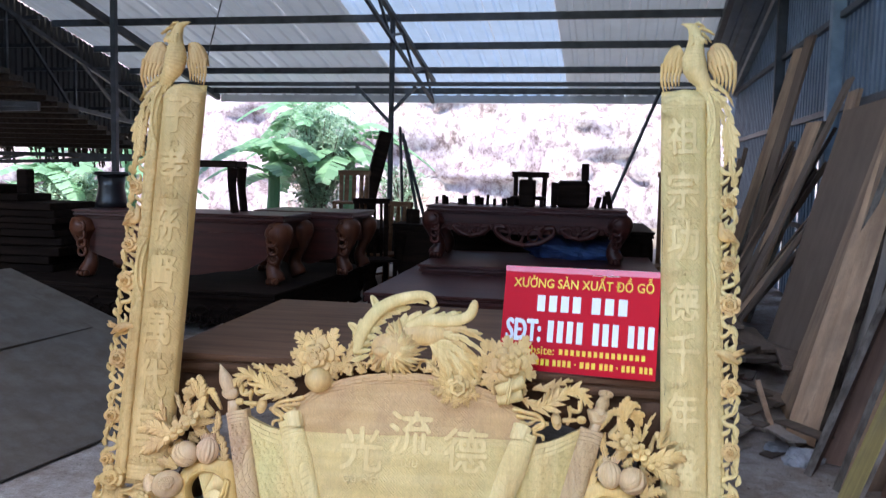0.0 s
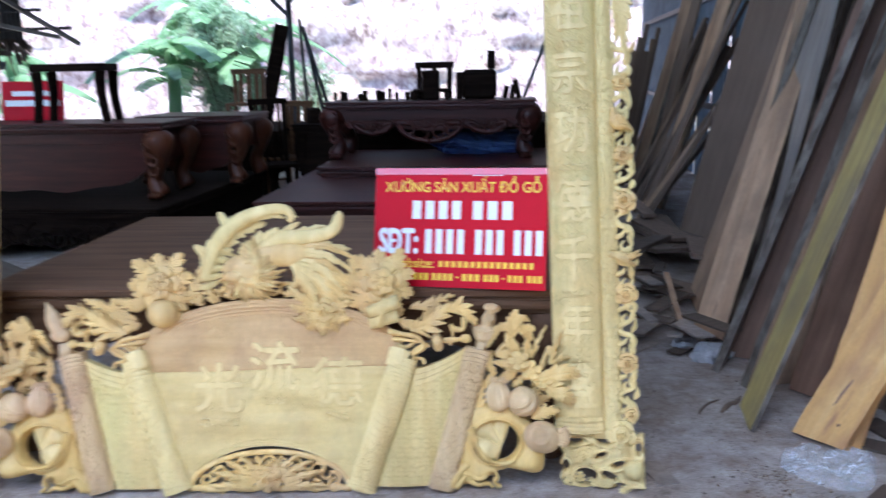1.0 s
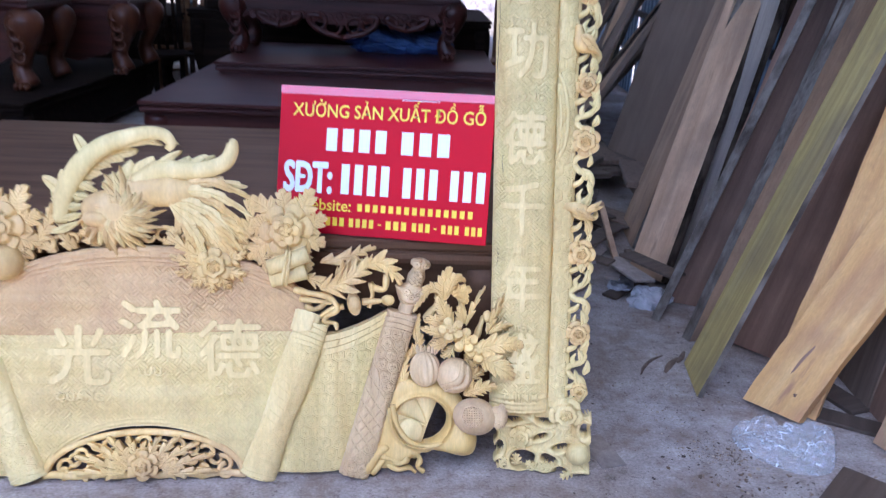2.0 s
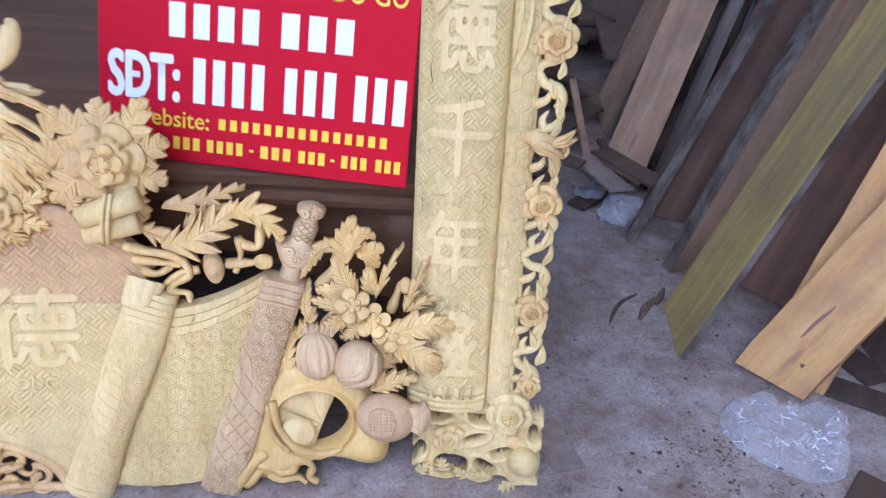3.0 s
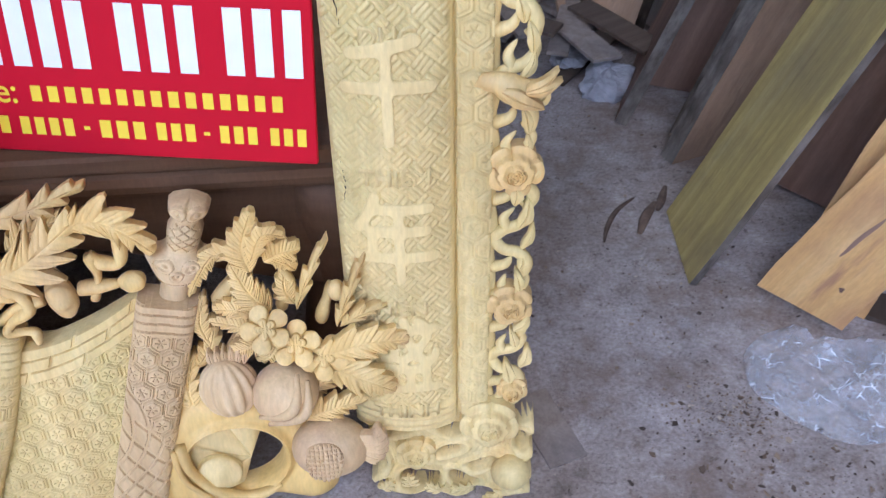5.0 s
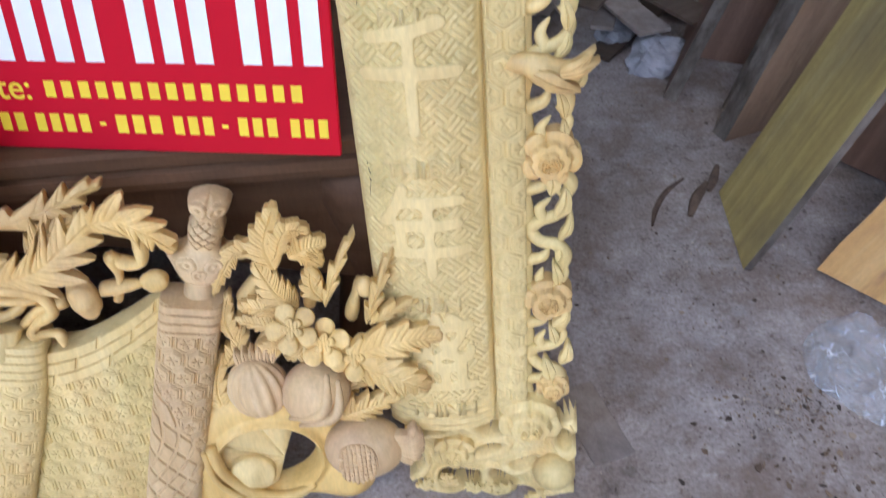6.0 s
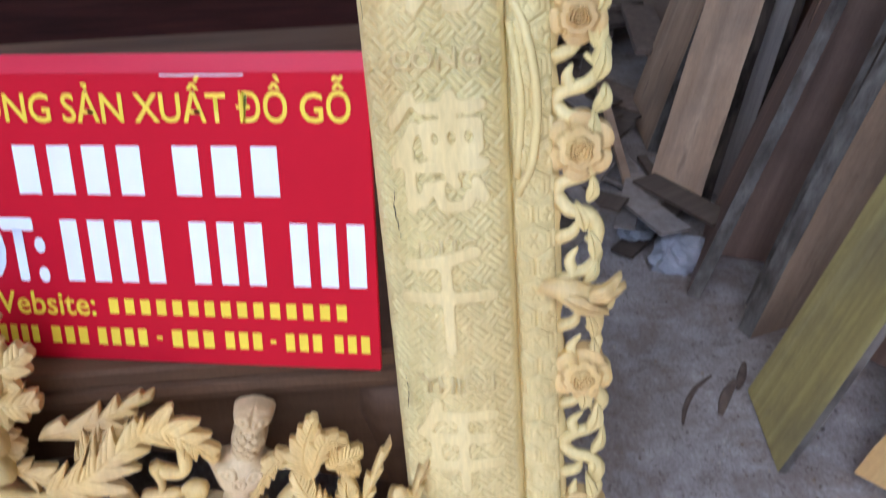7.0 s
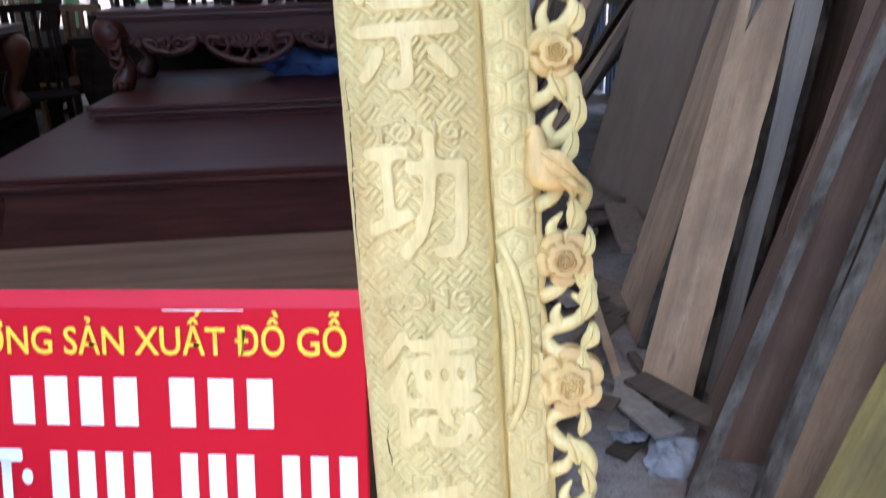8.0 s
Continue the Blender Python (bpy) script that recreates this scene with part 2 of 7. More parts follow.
    b.inputs["Roughness"].default_value = 0.95
    bump(nt, b, mix_col(nt, c2, f, 0.4), 0.8, 0.08)
    return m


def leaf_chip(name):
    m, nt, b = mat_base(name)
    geo = nt.nodes.new("ShaderNodeNewGeometry")
    c = ramp(nt, geo.outputs["Random Per Island"], [(0.0, (0.06, 0.045, 0.035)), (0.55, (0.17, 0.115, 0.075)), (0.85, (0.30, 0.22, 0.15)), (1.0, (0.5, 0.42, 0.33))])
    nt.links.new(c, b.inputs["Base Color"])
    b.inputs["Roughness"].default_value = 0.9
    return m


def leaf_mat(name, dark, light):
    m, nt, b = mat_base(name)
    geo = nt.nodes.new("ShaderNodeNewGeometry")
    c = ramp(nt, geo.outputs["Random Per Island"], [(0.0, dark), (1.0, light)])
    nt.links.new(c, b.inputs["Base Color"])
    b.inputs["Roughness"].default_value = 0.5
    tr = nt.nodes.new("ShaderNodeBsdfTranslucent")
    nt.links.new(c, tr.inputs["Color"])
    mx = nt.nodes.new("ShaderNodeMixShader")
    mx.inputs["Fac"].default_value = 0.5
    out = nt.nodes["Material Output"]
    nt.links.new(b.outputs["BSDF"], mx.inputs[1])
    nt.links.new(tr.outputs["BSDF"], mx.inputs[2])
    nt.links.new(mx.outputs["Shader"], out.inputs["Surface"])
    return m


def roof_sheet(name, col, through_light):
    m, nt, b = mat_base(name)
    n = noise_tex(nt, 2.2, 4)
    c = ramp(nt, n, [(0.3, tuple(v * 0.85 for v in col)), (0.7, col)])
    nt.links.new(c, b.inputs["Base Color"])
    b.inputs["Roughness"].default_value = 0.5
    tr = nt.nodes.new("ShaderNodeBsdfTranslucent")
    tr.inputs["Color"].default_value = (*col, 1)
    mx = nt.nodes.new("ShaderNodeMixShader")
    mx.inputs["Fac"].default_value = through_light
    nt.links.new(b.outputs["BSDF"], mx.inputs[1])
    nt.links.new(tr.outputs["BSDF"], mx.inputs[2])
    nt.links.new(mx.outputs["Shader"], nt.nodes["Material Output"].inputs["Surface"])
    return m


def clear_film():
    """Thin crumpled plastic: mostly see-through, milky in its folds, with sharp glints and painted bright wrinkles."""
    m, nt, b = mat_base("crumpled_clear_film")
    b.inputs["Base Color"].default_value = (0.80, 0.83, 0.86, 1)
    b.inputs["Roughness"].default_value = 0.10
    b.inputs["Specular IOR Level"].default_value = 0.9
    folds = noise_tex(nt, 16, 5, rough=0.6)
    bump(nt, b, noise_tex(nt, 60, 4, rough=0.6), 0.5, 0.004)
    clear = nt.nodes.new("ShaderNodeBsdfTransparent")
    milky = nt.nodes.new("ShaderNodeMapRange")
    milky.inputs["From Min"].default_value, milky.inputs["From Max"].default_value = 0.42, 0.68
    milky.inputs["To Min"].default_value, milky.inputs["To Max"].default_value = 0.10, 0.34
    nt.links.new(folds, milky.inputs["Value"])
    mx = nt.nodes.new("ShaderNodeMixShader")
    # whiter lines for doubled film, also painted in for bright wrinkle highlights
    crease = nt.nodes.new("ShaderNodeTexVoronoi")
    crease.feature = "DISTANCE_TO_EDGE"
    crease.inputs["Scale"].default_value = 34
    warp = nt.nodes.new("ShaderNodeVectorMath")
    warp.operation = "ADD"
    tc = nt.nodes.new("ShaderNodeTexCoord")
    bend = nt.nodes.new("ShaderNodeTexNoise")
    bend.inputs["Scale"].default_value = 14
    small = nt.nodes.new("ShaderNodeVectorMath")
    small.operation = "SCALE"
    small.inputs["Scale"].default_value = 0.05
    nt.links.new(tc.outputs["Object"], bend.inputs["Vector"])
    nt.links.new(bend.outputs["Color"], small.inputs[0])
    nt.links.new(tc.outputs["Object"], warp.inputs[0])
    nt.links.new(small.outputs["Vector"], warp.inputs[1])
    nt.links.new(warp.outputs["Vector"], crease.inputs["Vector"])
    line = nt.nodes.new("ShaderNodeMapRange")
    line.inputs["From Min"].default_value, line.inputs["From Max"].default_value = 0.0, 0.05
    line.inputs["To Min"].default_value, line.inputs["To Max"].default_value = 0.65, 0.0
    nt.links.new(crease.outputs["Distance"], line.inputs["Value"])
    some = nt.nodes.new("ShaderNodeMath")
    some.operation = "MULTIPLY"
    nt.links.new(line.outputs["Result"], some.inputs[0])
    broken = nt.nodes.new("ShaderNodeMapRange")
    broken.inputs["From Min"].default_value, broken.inputs["From Max"].default_value = 0.52, 0.64
    nt.links.new(noise_tex(nt, 30, 3), broken.inputs["Value"])
    nt.links.new(broken.outputs["Result"], some.inputs[1])
    both = nt.nodes.new("ShaderNodeMath")
    both.operation = "ADD"
    nt.links.new(milky.outputs["Result"], both.inputs[0])
    nt.links.new(some.outputs["Value"], both.inputs[1])
    nt.links.new(both.outputs["Value"], mx.inputs["Fac"])
    nt.links.new(clear.outputs["BSDF"], mx.inputs[1])
    nt.links.new(b.outputs["BSDF"], mx.inputs[2])
    nt.links.new(mx.outputs["Shader"], nt.nodes["Material Output"].inputs["Surface"])
    return m


CONCRETE, ROCK, FILM = concrete(), rock(), clear_film()
LEAF = leaf_mat("bush_leaf", (0.20, 0.30, 0.21), (0.38, 0.50, 0.37))
BANANA = leaf_mat("banana_leaf", (0.10, 0.21, 0.11), (0.21, 0.36, 0.21))
ROOF_WHITE = roof_sheet("white_roof_sheet", (0.62, 0.66, 0.70), 0.05)
ROOF_CLEAR = roof_sheet("blue_translucent_roof_sheet", (0.55, 0.68, 0.85), 0.12)
WALL_SHEET = plain("galvanised_wall_sheet", (0.13, 0.165, 0.205), 0.5, 0.3, 3, 0.25, 0.0, 0.12)
# near-black sheet colour stands for the gloom below the roof's side
GABLE = plain("shade_dark_gable_sheet", (0.028, 0.027, 0.028), 0.7, 0, 3, 0.3)
EARTH = plain("dry_earth", (0.115, 0.09, 0.068), 0.95, 0, 1.2, 0.35, 0.6)



# ---- building helpers ----
def bm_mesh(name, bm, material, smooth=False):
    bmesh.ops.recalc_face_normals(bm, faces=bm.faces)
    me = bpy.data.meshes.new(name)
    bm.to_mesh(me)
    bm.free()
    me.materials.append(material)
    if smooth:
        me.shade_smooth()
    return me


def part(name, bm, material, parent, label="", smooth=False, m=None):
    ob = new(name, bm if isinstance(bm, bpy.types.Mesh) else bm_mesh(name, bm, material, smooth))
    ob.parent = parent
    if m is not None:
        ob.matrix_basis = m
    if label:
        ob["label"] = label
    return ob


def thing(name, m, label, category, group="", kind=""):
    ob = new(name)
    ob.empty_display_size = 0.1
    ob.matrix_basis = m
    return tagged(ob, label, category, group, kind)


def solo(name, bm, material, label, category, m=None, group="", kind="", smooth=False):
    ob = new(name, bm_mesh(name, bm, material, smooth))
    if m is not None:
        ob.matrix_basis = m
    return tagged(ob, label, category, group, kind)


def stand(x, y, z, turn, lean=0.0, side=0.0):
    return pose(x, y, z, 0, 0, turn) @ pose(0, 0, 0, -lean, 0, 0) @ pose(0, 0, 0, 0, side, 0)


def box(bm, x0, x1, y0, y1, z0, z1, bev=0.0, m=None):
    co = [(x, y, z) for x in (x0, x1) for y in (y0, y1) for z in (z0, z1)]
    vs = [bm.verts.new(m @ Vector(c) if m is not None else c) for c in co]
    fs = [bm.faces.new([vs[i] for i in q]) for q in ((0, 1, 3, 2), (4, 6, 7, 5), (0, 4, 5, 1), (2, 3, 7, 6), (0, 2, 6, 4), (1, 5, 7, 3))]
    if bev:
        es = list({e for f in fs for e in f.edges})
        bmesh.ops.bevel(bm, geom=es, offset=bev, segments=1, affect="EDGES", profile=0.5)
    return bm


def B(*a, **k):
    return box(bmesh.new(), *a, **k)


def bar(bm, p, q, w, h=None, up=(0, 0, 1)):
    """A straight bar of rectangular section from p to q."""
    p, q, h = Vector(p), Vector(q), h or w
    d = (q - p).normalized()
    s = d.cross(Vector(up))
    if s.length < 1e-3:
        s = d.cross(Vector((1, 0, 0)))
    s.normalize()
    t = s.cross(d)
    ring = [[bm.verts.new(c + s * a * w / 2 + t * b * h / 2) for a, b in ((-1, -1), (1, -1), (1, 1), (-1, 1))] for c in (p, q)]
    for i in range(4):
        bm.faces.new((ring[0][i], ring[0][(i + 1) % 4], ring[1][(i + 1) % 4], ring[1][i]))
    bm.faces.new(ring[0])
    bm.faces.new(ring[1][::-1])
    return bm


def tube(bm, pts, r, n=8, flat=1.0):
    """A round stem along points; r a radius or one for each point; flat: squash along y."""
    pts = [Vector(p) for p in pts]
    rs = r if isinstance(r, (list, tuple)) else [r] * len(pts)
    side, rings = None, []
    for i, p in enumerate(pts):
        d = (pts[min(i + 1, len(pts) - 1)] - pts[max(i - 1, 0)]).normalized()
        if side is None:
            side = d.cross(Vector((0.13, 1, 0.07))).normalized()
        side = (side - d * side.dot(d)).normalized()
        up = d.cross(side)
        ring = []
        for k in range(n):
            a = 2 * math.pi * k / n
            o = (side * math.cos(a) + up * math.sin(a)) * rs[i]
            o.y *= flat
            ring.append(bm.verts.new(p + o))
        rings.append(ring)
    for a, b in zip(rings, rings[1:]):
        for k in range(n):
            bm.faces.new((a[k], a[(k + 1) % n], b[(k + 1) % n], b[k]))
    bm.faces.new(rings[0][::-1])
    bm.faces.new(rings[-1])
    return bm


def smooth_path(ctrl, n=6):
    """A Catmull-Rom line through a few control points."""
    c = [Vector(p) for p in ctrl]
    c = [c[0] * 2 - c[1]] + c + [c[-1] * 2 - c[-2]]
    out = []
    for i in range(1, len(c) - 2):
        p0, p1, p2, p3 = c[i - 1:i + 3]
        for k in range(n):
            t = k / n
            out.append(0.5 * ((2 * p1) + (p2 - p0) * t + (2 * p0 - 5 * p1 + 4 * p2 - p3) * t * t + (3 * p1 - p0 - 3 * p2 + p3) * t ** 3))
    return out + [c[-2]]


def blob(bm, c, r, seg=14, rings=9, m=None, ridge=0, depth=0.0):
    """An ellipsoid about c with radii r, with lengthwise grooves if ridge is set."""
    rows_ = []
    for i in range(rings + 1):
        th = math.pi * i / rings
        row = []
        for k in range(1 if i in (0, rings) else seg):
            ph = 2 * math.pi * k / seg
            g = 1 - depth * (0.5 + 0.5 * math.cos(ph * ridge)) * math.sin(th) if ridge else 1
            v = Vector((r[0] * g * math.sin(th) * math.cos(ph), r[1] * g * math.sin(th) * math.sin(ph), r[2] * math.cos(th)))
            row.append(bm.verts.new(Vector(c) + (m @ v if m is not None else v)))
        rows_.append(row)
    for a, b in zip(rows_, rows_[1:]):
        for k in range(seg):
            q = [a[k % len(a)], a[(k + 1) % len(a)], b[(k + 1) % len(b)], b[k % len(b)]]
            q = [v for j, v in enumerate(q) if v not in q[:j]]
            if len(q) > 2:
                bm.faces.new(q)
    return bm


def grid_mesh(name, P, material, flip=False, smooth=True):
    """A mesh from a (rows, cols, 3) field of places."""
    r, c = P.shape[:2]
    i = np.arange(r * c).reshape(r, c)
    q = np.stack([i[:-1, :-1], i[:-1, 1:], i[1:, 1:], i[1:, :-1]], -1).reshape(-1, 4)
    if flip:
        q = q[:, ::-1]
    me = bpy.data.meshes.new(name)
    me.vertices.add(r * c)
    me.vertices.foreach_set("co", P.reshape(-1).astype(np.float32))
    me.loops.add(q.size)
    me.loops.foreach_set("vertex_index", q.reshape(-1).astype(np.int32))
    me.polygons.add(len(q))
    me.polygons.foreach_set("loop_start", np.arange(0, q.size, 4, dtype=np.int32))
    me.update(calc_edges=True)
    me.materials.append(material)
    if smooth:
        me.shade_smooth()
    return me


def lettering(body, size, weight=0.0, squeeze=1.0):
    """A flat mesh of the words in the built-in font, centred, in the xz plane: x along the line, z up."""
    cu = bpy.data.curves.new("words", "FONT")
    cu.body, cu.size, cu.offset, cu.resolution_u = body, size, weight, 3
    ob = new("words", cu)
    dg = bpy.context.evaluated_depsgraph_get()
    me = bpy.data.meshes.new_from_object(ob.evaluated_get(dg))
    bpy.data.objects.remove(ob)
    bm = bmesh.new()
    bm.from_mesh(me)
    bpy.data.meshes.remove(me)
    bmesh.ops.remove_doubles(bm, verts=bm.verts, dist=1e-5)
    xs, ys = [v.co.x for v in bm.verts], [v.co.y for v in bm.verts]
    cx, cy = (min(xs) + max(xs)) / 2, (min(ys) + max(ys)) / 2
    for v in bm.verts:
        v.co = Vector(((v.co.x - cx) * squeeze, 0, v.co.y - cy))
    return bm


def fatten(bm, by):
    """Heavier strokes: four shifted copies laid over the cut-out, each a hair lower."""
    src = list(bm.faces)
    d = by * 0.72
    for k, (dx, dz) in enumerate(((by, 0), (-by, 0), (0, by), (0, -by), (d, d), (-d, d), (d, -d), (-d, -d))):
        res = bmesh.ops.duplicate(bm, geom=src)
        for g in res["geom"]:
            if isinstance(g, bmesh.types.BMVert):
                g.co += Vector((dx, 0.00006 * (k + 1), dz))
    return bm


def thicken(bm, depth):
    """Gives a flat cut-out in the xz plane depth: its face stays at y, its sides go back."""
    res = bmesh.ops.extrude_face_region(bm, geom=list(bm.faces))
    for g in res["geom"]:
        if isinstance(g, bmesh.types.BMVert):
            g.co.y -= depth
    return bm


# ---- carving helpers: u to the right, v up, h out of the wood ----
def P3(u, v, h):
    return Vector((u, -h, v))


def lance(bm, o, d, s, up, length, half, thick, rise, ridge):
    """A pointed lobe with a raised rib, from o along d."""
    rows_ = []
    for t, w in ((0.0, 0.55), (0.3, 1.0), (0.62, 0.80), (0.86, 0.38)):
        c = o + d * t * length + up * (rise * math.sin(math.pi * t * 0.75))
        rows_.append([bm.verts.new(p) for p in (c + s * half * w - up * ridge * w, c + up * ridge * 0.3, c - s * half * w - up * ridge * w, c - s * half * w * 0.8 - up * thick, c + s * half * w * 0.8 - up * thick)])
    tip = bm.verts.new(o + d * length + up * (rise * 0.7 - ridge * 0.4))
    for a, b in zip(rows_, rows_[1:]):
        for k in range(5):
            bm.faces.new((a[k], a[(k + 1) % 5], b[(k + 1) % 5], b[k]))
    for k in range(5):
        bm.faces.new((rows_[-1][k], rows_[-1][(k + 1) % 5], tip))
    bm.faces.new(rows_[0][::-1])


def leaf(bm, u, v, h, ang, length, width, lobes=4, thick=0.008, rise=0.02, sharp=0.76):
    """A carved leaf of pointed, ribbed lobes, growing from (u, v, h) at ang degrees."""
    a = radians(ang)
    d, s = Vector((math.cos(a), 0, math.sin(a))), Vector((-math.sin(a), 0, math.cos(a)))
    o, up = P3(u, v, h), Vector((0, -1, 0))
    if lobes < 2:
        lance(bm, o, d, s, up, length, width * 0.5, thick, rise, width * 0.16)
        return bm
    lance(bm, o, d, s, up, length, width * 0.25, thick, rise, width * 0.08)
    n = max(3, min(lobes, 4))
    spread = 1.0 if sharp < 0.5 else 1.18
    for i in range(n):
        t = 0.06 + 0.60 * i / (n - 1)
        lift = rise * math.sin(math.pi * t * 0.75)
        for k in (-1, 1):
            b = radians((58 - 30 * t) * k * spread)
            dd, ss = d * math.cos(b) + s * math.sin(b), s * math.cos(b) - d * math.sin(b)
            l = (0.70 - 0.45 * abs(t - 0.28)) * width * (1.0 if sharp > 0.5 else 1.25) * (1 + 0.10 * math.sin(7 * i + 3 * k + 50 * u + 31 * v))
            lance(bm, o + d * t * length * 0.92 + up * (lift * 0.9 - 0.001 * i), dd, ss, up, l, min(width * 0.155, 0.43 * length / n), thick, rise * 0.35, width * 0.06)
    return bm


def crisp(me, angle=38):
    me.shade_smooth()
    me.set_sharp_from_angle(angle=radians(angle))
    return me


def serrated(name, ctrl, width, material, teeth=5, cut=0.5, sweep=0.7, thick=0.018, dome=0.0035, rib=0.0034):
    """A carved leaf along a curved midrib: forward-pointing teeth, grooved veins, a closed back."""
    path = smooth_path([P3(*c) for c in ctrl], 12)
    n = max(13, teeth * 15 + 1)
    cols = np.linspace(-1, 1, 13)
    up = Vector((0, -1, 0))
    P = np.zeros((n, 18, 3))
    for i in range(n):
        t = i / (n - 1)
        f = t * (len(path) - 1)
        k = min(int(f), len(path) - 2)
        mid, d = path[k].lerp(path[k + 1], f - k), (path[k + 1] - path[k]).normalized()
        side = up.cross(d).normalized()
        env = min(1.0, (t + 0.10) / 0.34) ** 0.7 * max(0.0, 1 - t) ** 0.55
        edge = []
        for w in cols:
            x = (t * teeth + (0.0 if w < 0 else 0.42)) % 1.0 if teeth else 0.5
            tooth = x / 0.78 if x < 0.78 else 1 - (x - 0.78) / 0.22
            hw = width * env * (1 - cut * (1 - tooth)) if teeth else width * env
            a = abs(w)
            vein = -rib * sum(g * math.exp(-((((x - c + 0.5) % 1) - 0.5) / 0.07) ** 2) for c, g in ((0.04, 1.0), (0.40, 0.55), (0.70, 0.55))) * min(1, hw / 0.02) * min(1, a * 3) if teeth else 0.0
            lift = dome * (1 - w * w) + vein - 0.0028 * math.exp(-(w / 0.10) ** 2)
            q = mid + side * w * hw + d * sweep * a ** 1.2 * hw + up * lift
            edge.append(q)
        ring = edge + [edge[-1] - up * thick * 0.55, edge[-1].lerp(edge[6], 0.15) - up * thick, edge[0].lerp(edge[6], 0.15) - up * thick, edge[0] - up * thick * 0.55, edge[0]]
        P[i] = [tuple(q) for q in ring]
    return crisp(grid_mesh(name, P, material, flip=False))


def rose(name, u, v, h, R, H, material, petals=5, phase=0.0):
    """A carved rose: broad lobed petals, an inner whorl and a spiral heart, cut from one disc."""
    nr, na = 34, 90
    r, th = np.meshgrid(np.linspace(0.0, 1.0, nr), np.linspace(0, 2 * np.pi, na))
    lob = lambda n, ph: np.abs(np.sin(n * (th + ph) / 2)) ** 0.55
    out = R * (0.84 + 0.20 * lob(petals, phase))
    in1, in2 = 0.60 + 0.10 * lob(petals, phase + 0.7), 0.33 + 0.06 * lob(3, phase)
    step = lambda e, w: 1 / (1 + np.exp((r - e) / w))
    z = H * (0.30 - 0.16 * r ** 4 + 0.13 * np.clip((r - 0.62) / 0.3, 0, 1) * lob(petals, phase) ** 2)
    z = z + H * 0.30 * step(in1, 0.016) * (0.75 + 0.35 * r / 0.6) + H * 0.26 * step(in2, 0.014)
    z = z + 0.075 * H * np.sin(2 * np.pi * (r * 9.0 - th / (2 * np.pi))) * (r < 0.33) * (r > 0.04)
    z = z - 0.16 * H * np.exp(-(np.sin(petals * (th + phase) / 2) / 0.16) ** 2) * (r > 0.66)
    X, Z = u + out * r * np.cos(th), v + out * r * np.sin(th)
    P = np.stack([X, -(h + z), Z], -1)
    rim = P[:, -1:].copy()
    rim[:, :, 1] = -(h - 0.016)
    return crisp(grid_mesh(name, np.concatenate([P, rim], 1), material, flip=False), 42)


def plum(name, u, v, h, R, material, turn=0.0, tilt=0.0, deep=0.03):
    """A five-petalled blossom with a raised hatched button, cut from one disc."""
    r, th = np.meshgrid(np.linspace(0, 1, 26), np.linspace(0, 2 * np.pi, 81))
    lob = np.abs(np.sin(2.5 * (th + turn)))
    out = R * (0.60 + 0.44 * lob ** 0.55)
    z = R * (0.20 + 0.16 * r * lob - 0.06 * r ** 8) - R * 0.16 * np.exp(-(np.sin(2.5 * (th + turn)) / 0.14) ** 2) * (r > 0.45)
    z = z + R * (0.20 - 0.25 * r ** 2) / (1 + np.exp((r - 0.44) / 0.012)) + R * 0.018 * np.sin(r * np.cos(th) * 42) * (r < 0.36)
    P = np.stack([u + out * r * np.cos(th), -(h + z), v + out * r * np.sin(th)], -1)
    rim = P[:, -1:].copy()
    rim[:, :, 1] = -(h - deep)
    P = np.concatenate([P, rim], 1)
    c, q = math.cos(radians(tilt)), math.sin(radians(tilt))
    y, z = P[:, :, 1] + h, P[:, :, 2] - v
    P = np.stack([P[:, :, 0], -h + y * c + z * q, v - y * q + z * c], -1)
    return crisp(grid_mesh(name, P, material, flip=False), 42)


def curl(bm, u, v, h, R, a0, sweep, r0, r1, flat=1.0, n=14):
    """A tapering C-scroll that winds inwards."""
    pts, rs = [], []
    for i in range(n):
        t = i / (n - 1)
        a, rr = radians(a0 + sweep * t), R * (1 - 0.55 * t)
        pts.append(P3(u + rr * math.cos(a), v + rr * math.sin(a), h))
        rs.append(r0 + (r1 - r0) * t)
    return tube(bm, pts, rs, 7, flat)


def weave(u, v, s):
    p, q = (u + v) / (1.4142 * s), (u - v) / (1.4142 * s)
    even = (np.floor(p) + np.floor(q)) % 2 < 0.5
    c = np.where(even, q % 1.0, p % 1.0)
    along = np.where(even, p % 1.0, q % 1.0)
    w = np.abs((c * 3) % 1.0 - 0.5) * 2
    ridge = np.clip((0.86 - w) / 0.24, 0, 1)
    return ridge * np.clip(along * 12, 0, 1) * np.clip((1 - along) * 12, 0, 1)


def hexes(u, v, s):
    """Raised rims of a honeycomb with a star cut into each cell."""
    def cell(a, b):
        x, y = (a + 0.5) % 1.0 - 0.5, (b + 0.866) % 1.732 - 0.866
        return x, y
    x1, y1 = cell(u / s, v / s)
    x2, y2 = cell(u / s + 0.5, v / s + 0.866)
    near = x1 ** 2 + y1 ** 2 < x2 ** 2 + y2 ** 2
    x, y = np.where(near, x1, x2), np.where(near, y1, y2)
    d = np.maximum(np.abs(x), np.abs(x) * 0.5 + np.abs(y) * 0.866)
    cut = 1.0 - np.exp(-((d - 0.475) / 0.030) ** 2) - 0.75 * np.exp(-((d - 0.36) / 0.024) ** 2)
    star = np.zeros_like(d)
    for a in (0.0, 1.0472, 2.0944):
        star = np.maximum(star, np.exp(-((x * np.sin(a) - y * np.cos(a)) / 0.022) ** 2))
    return cut - 0.8 * star * (d < 0.24)



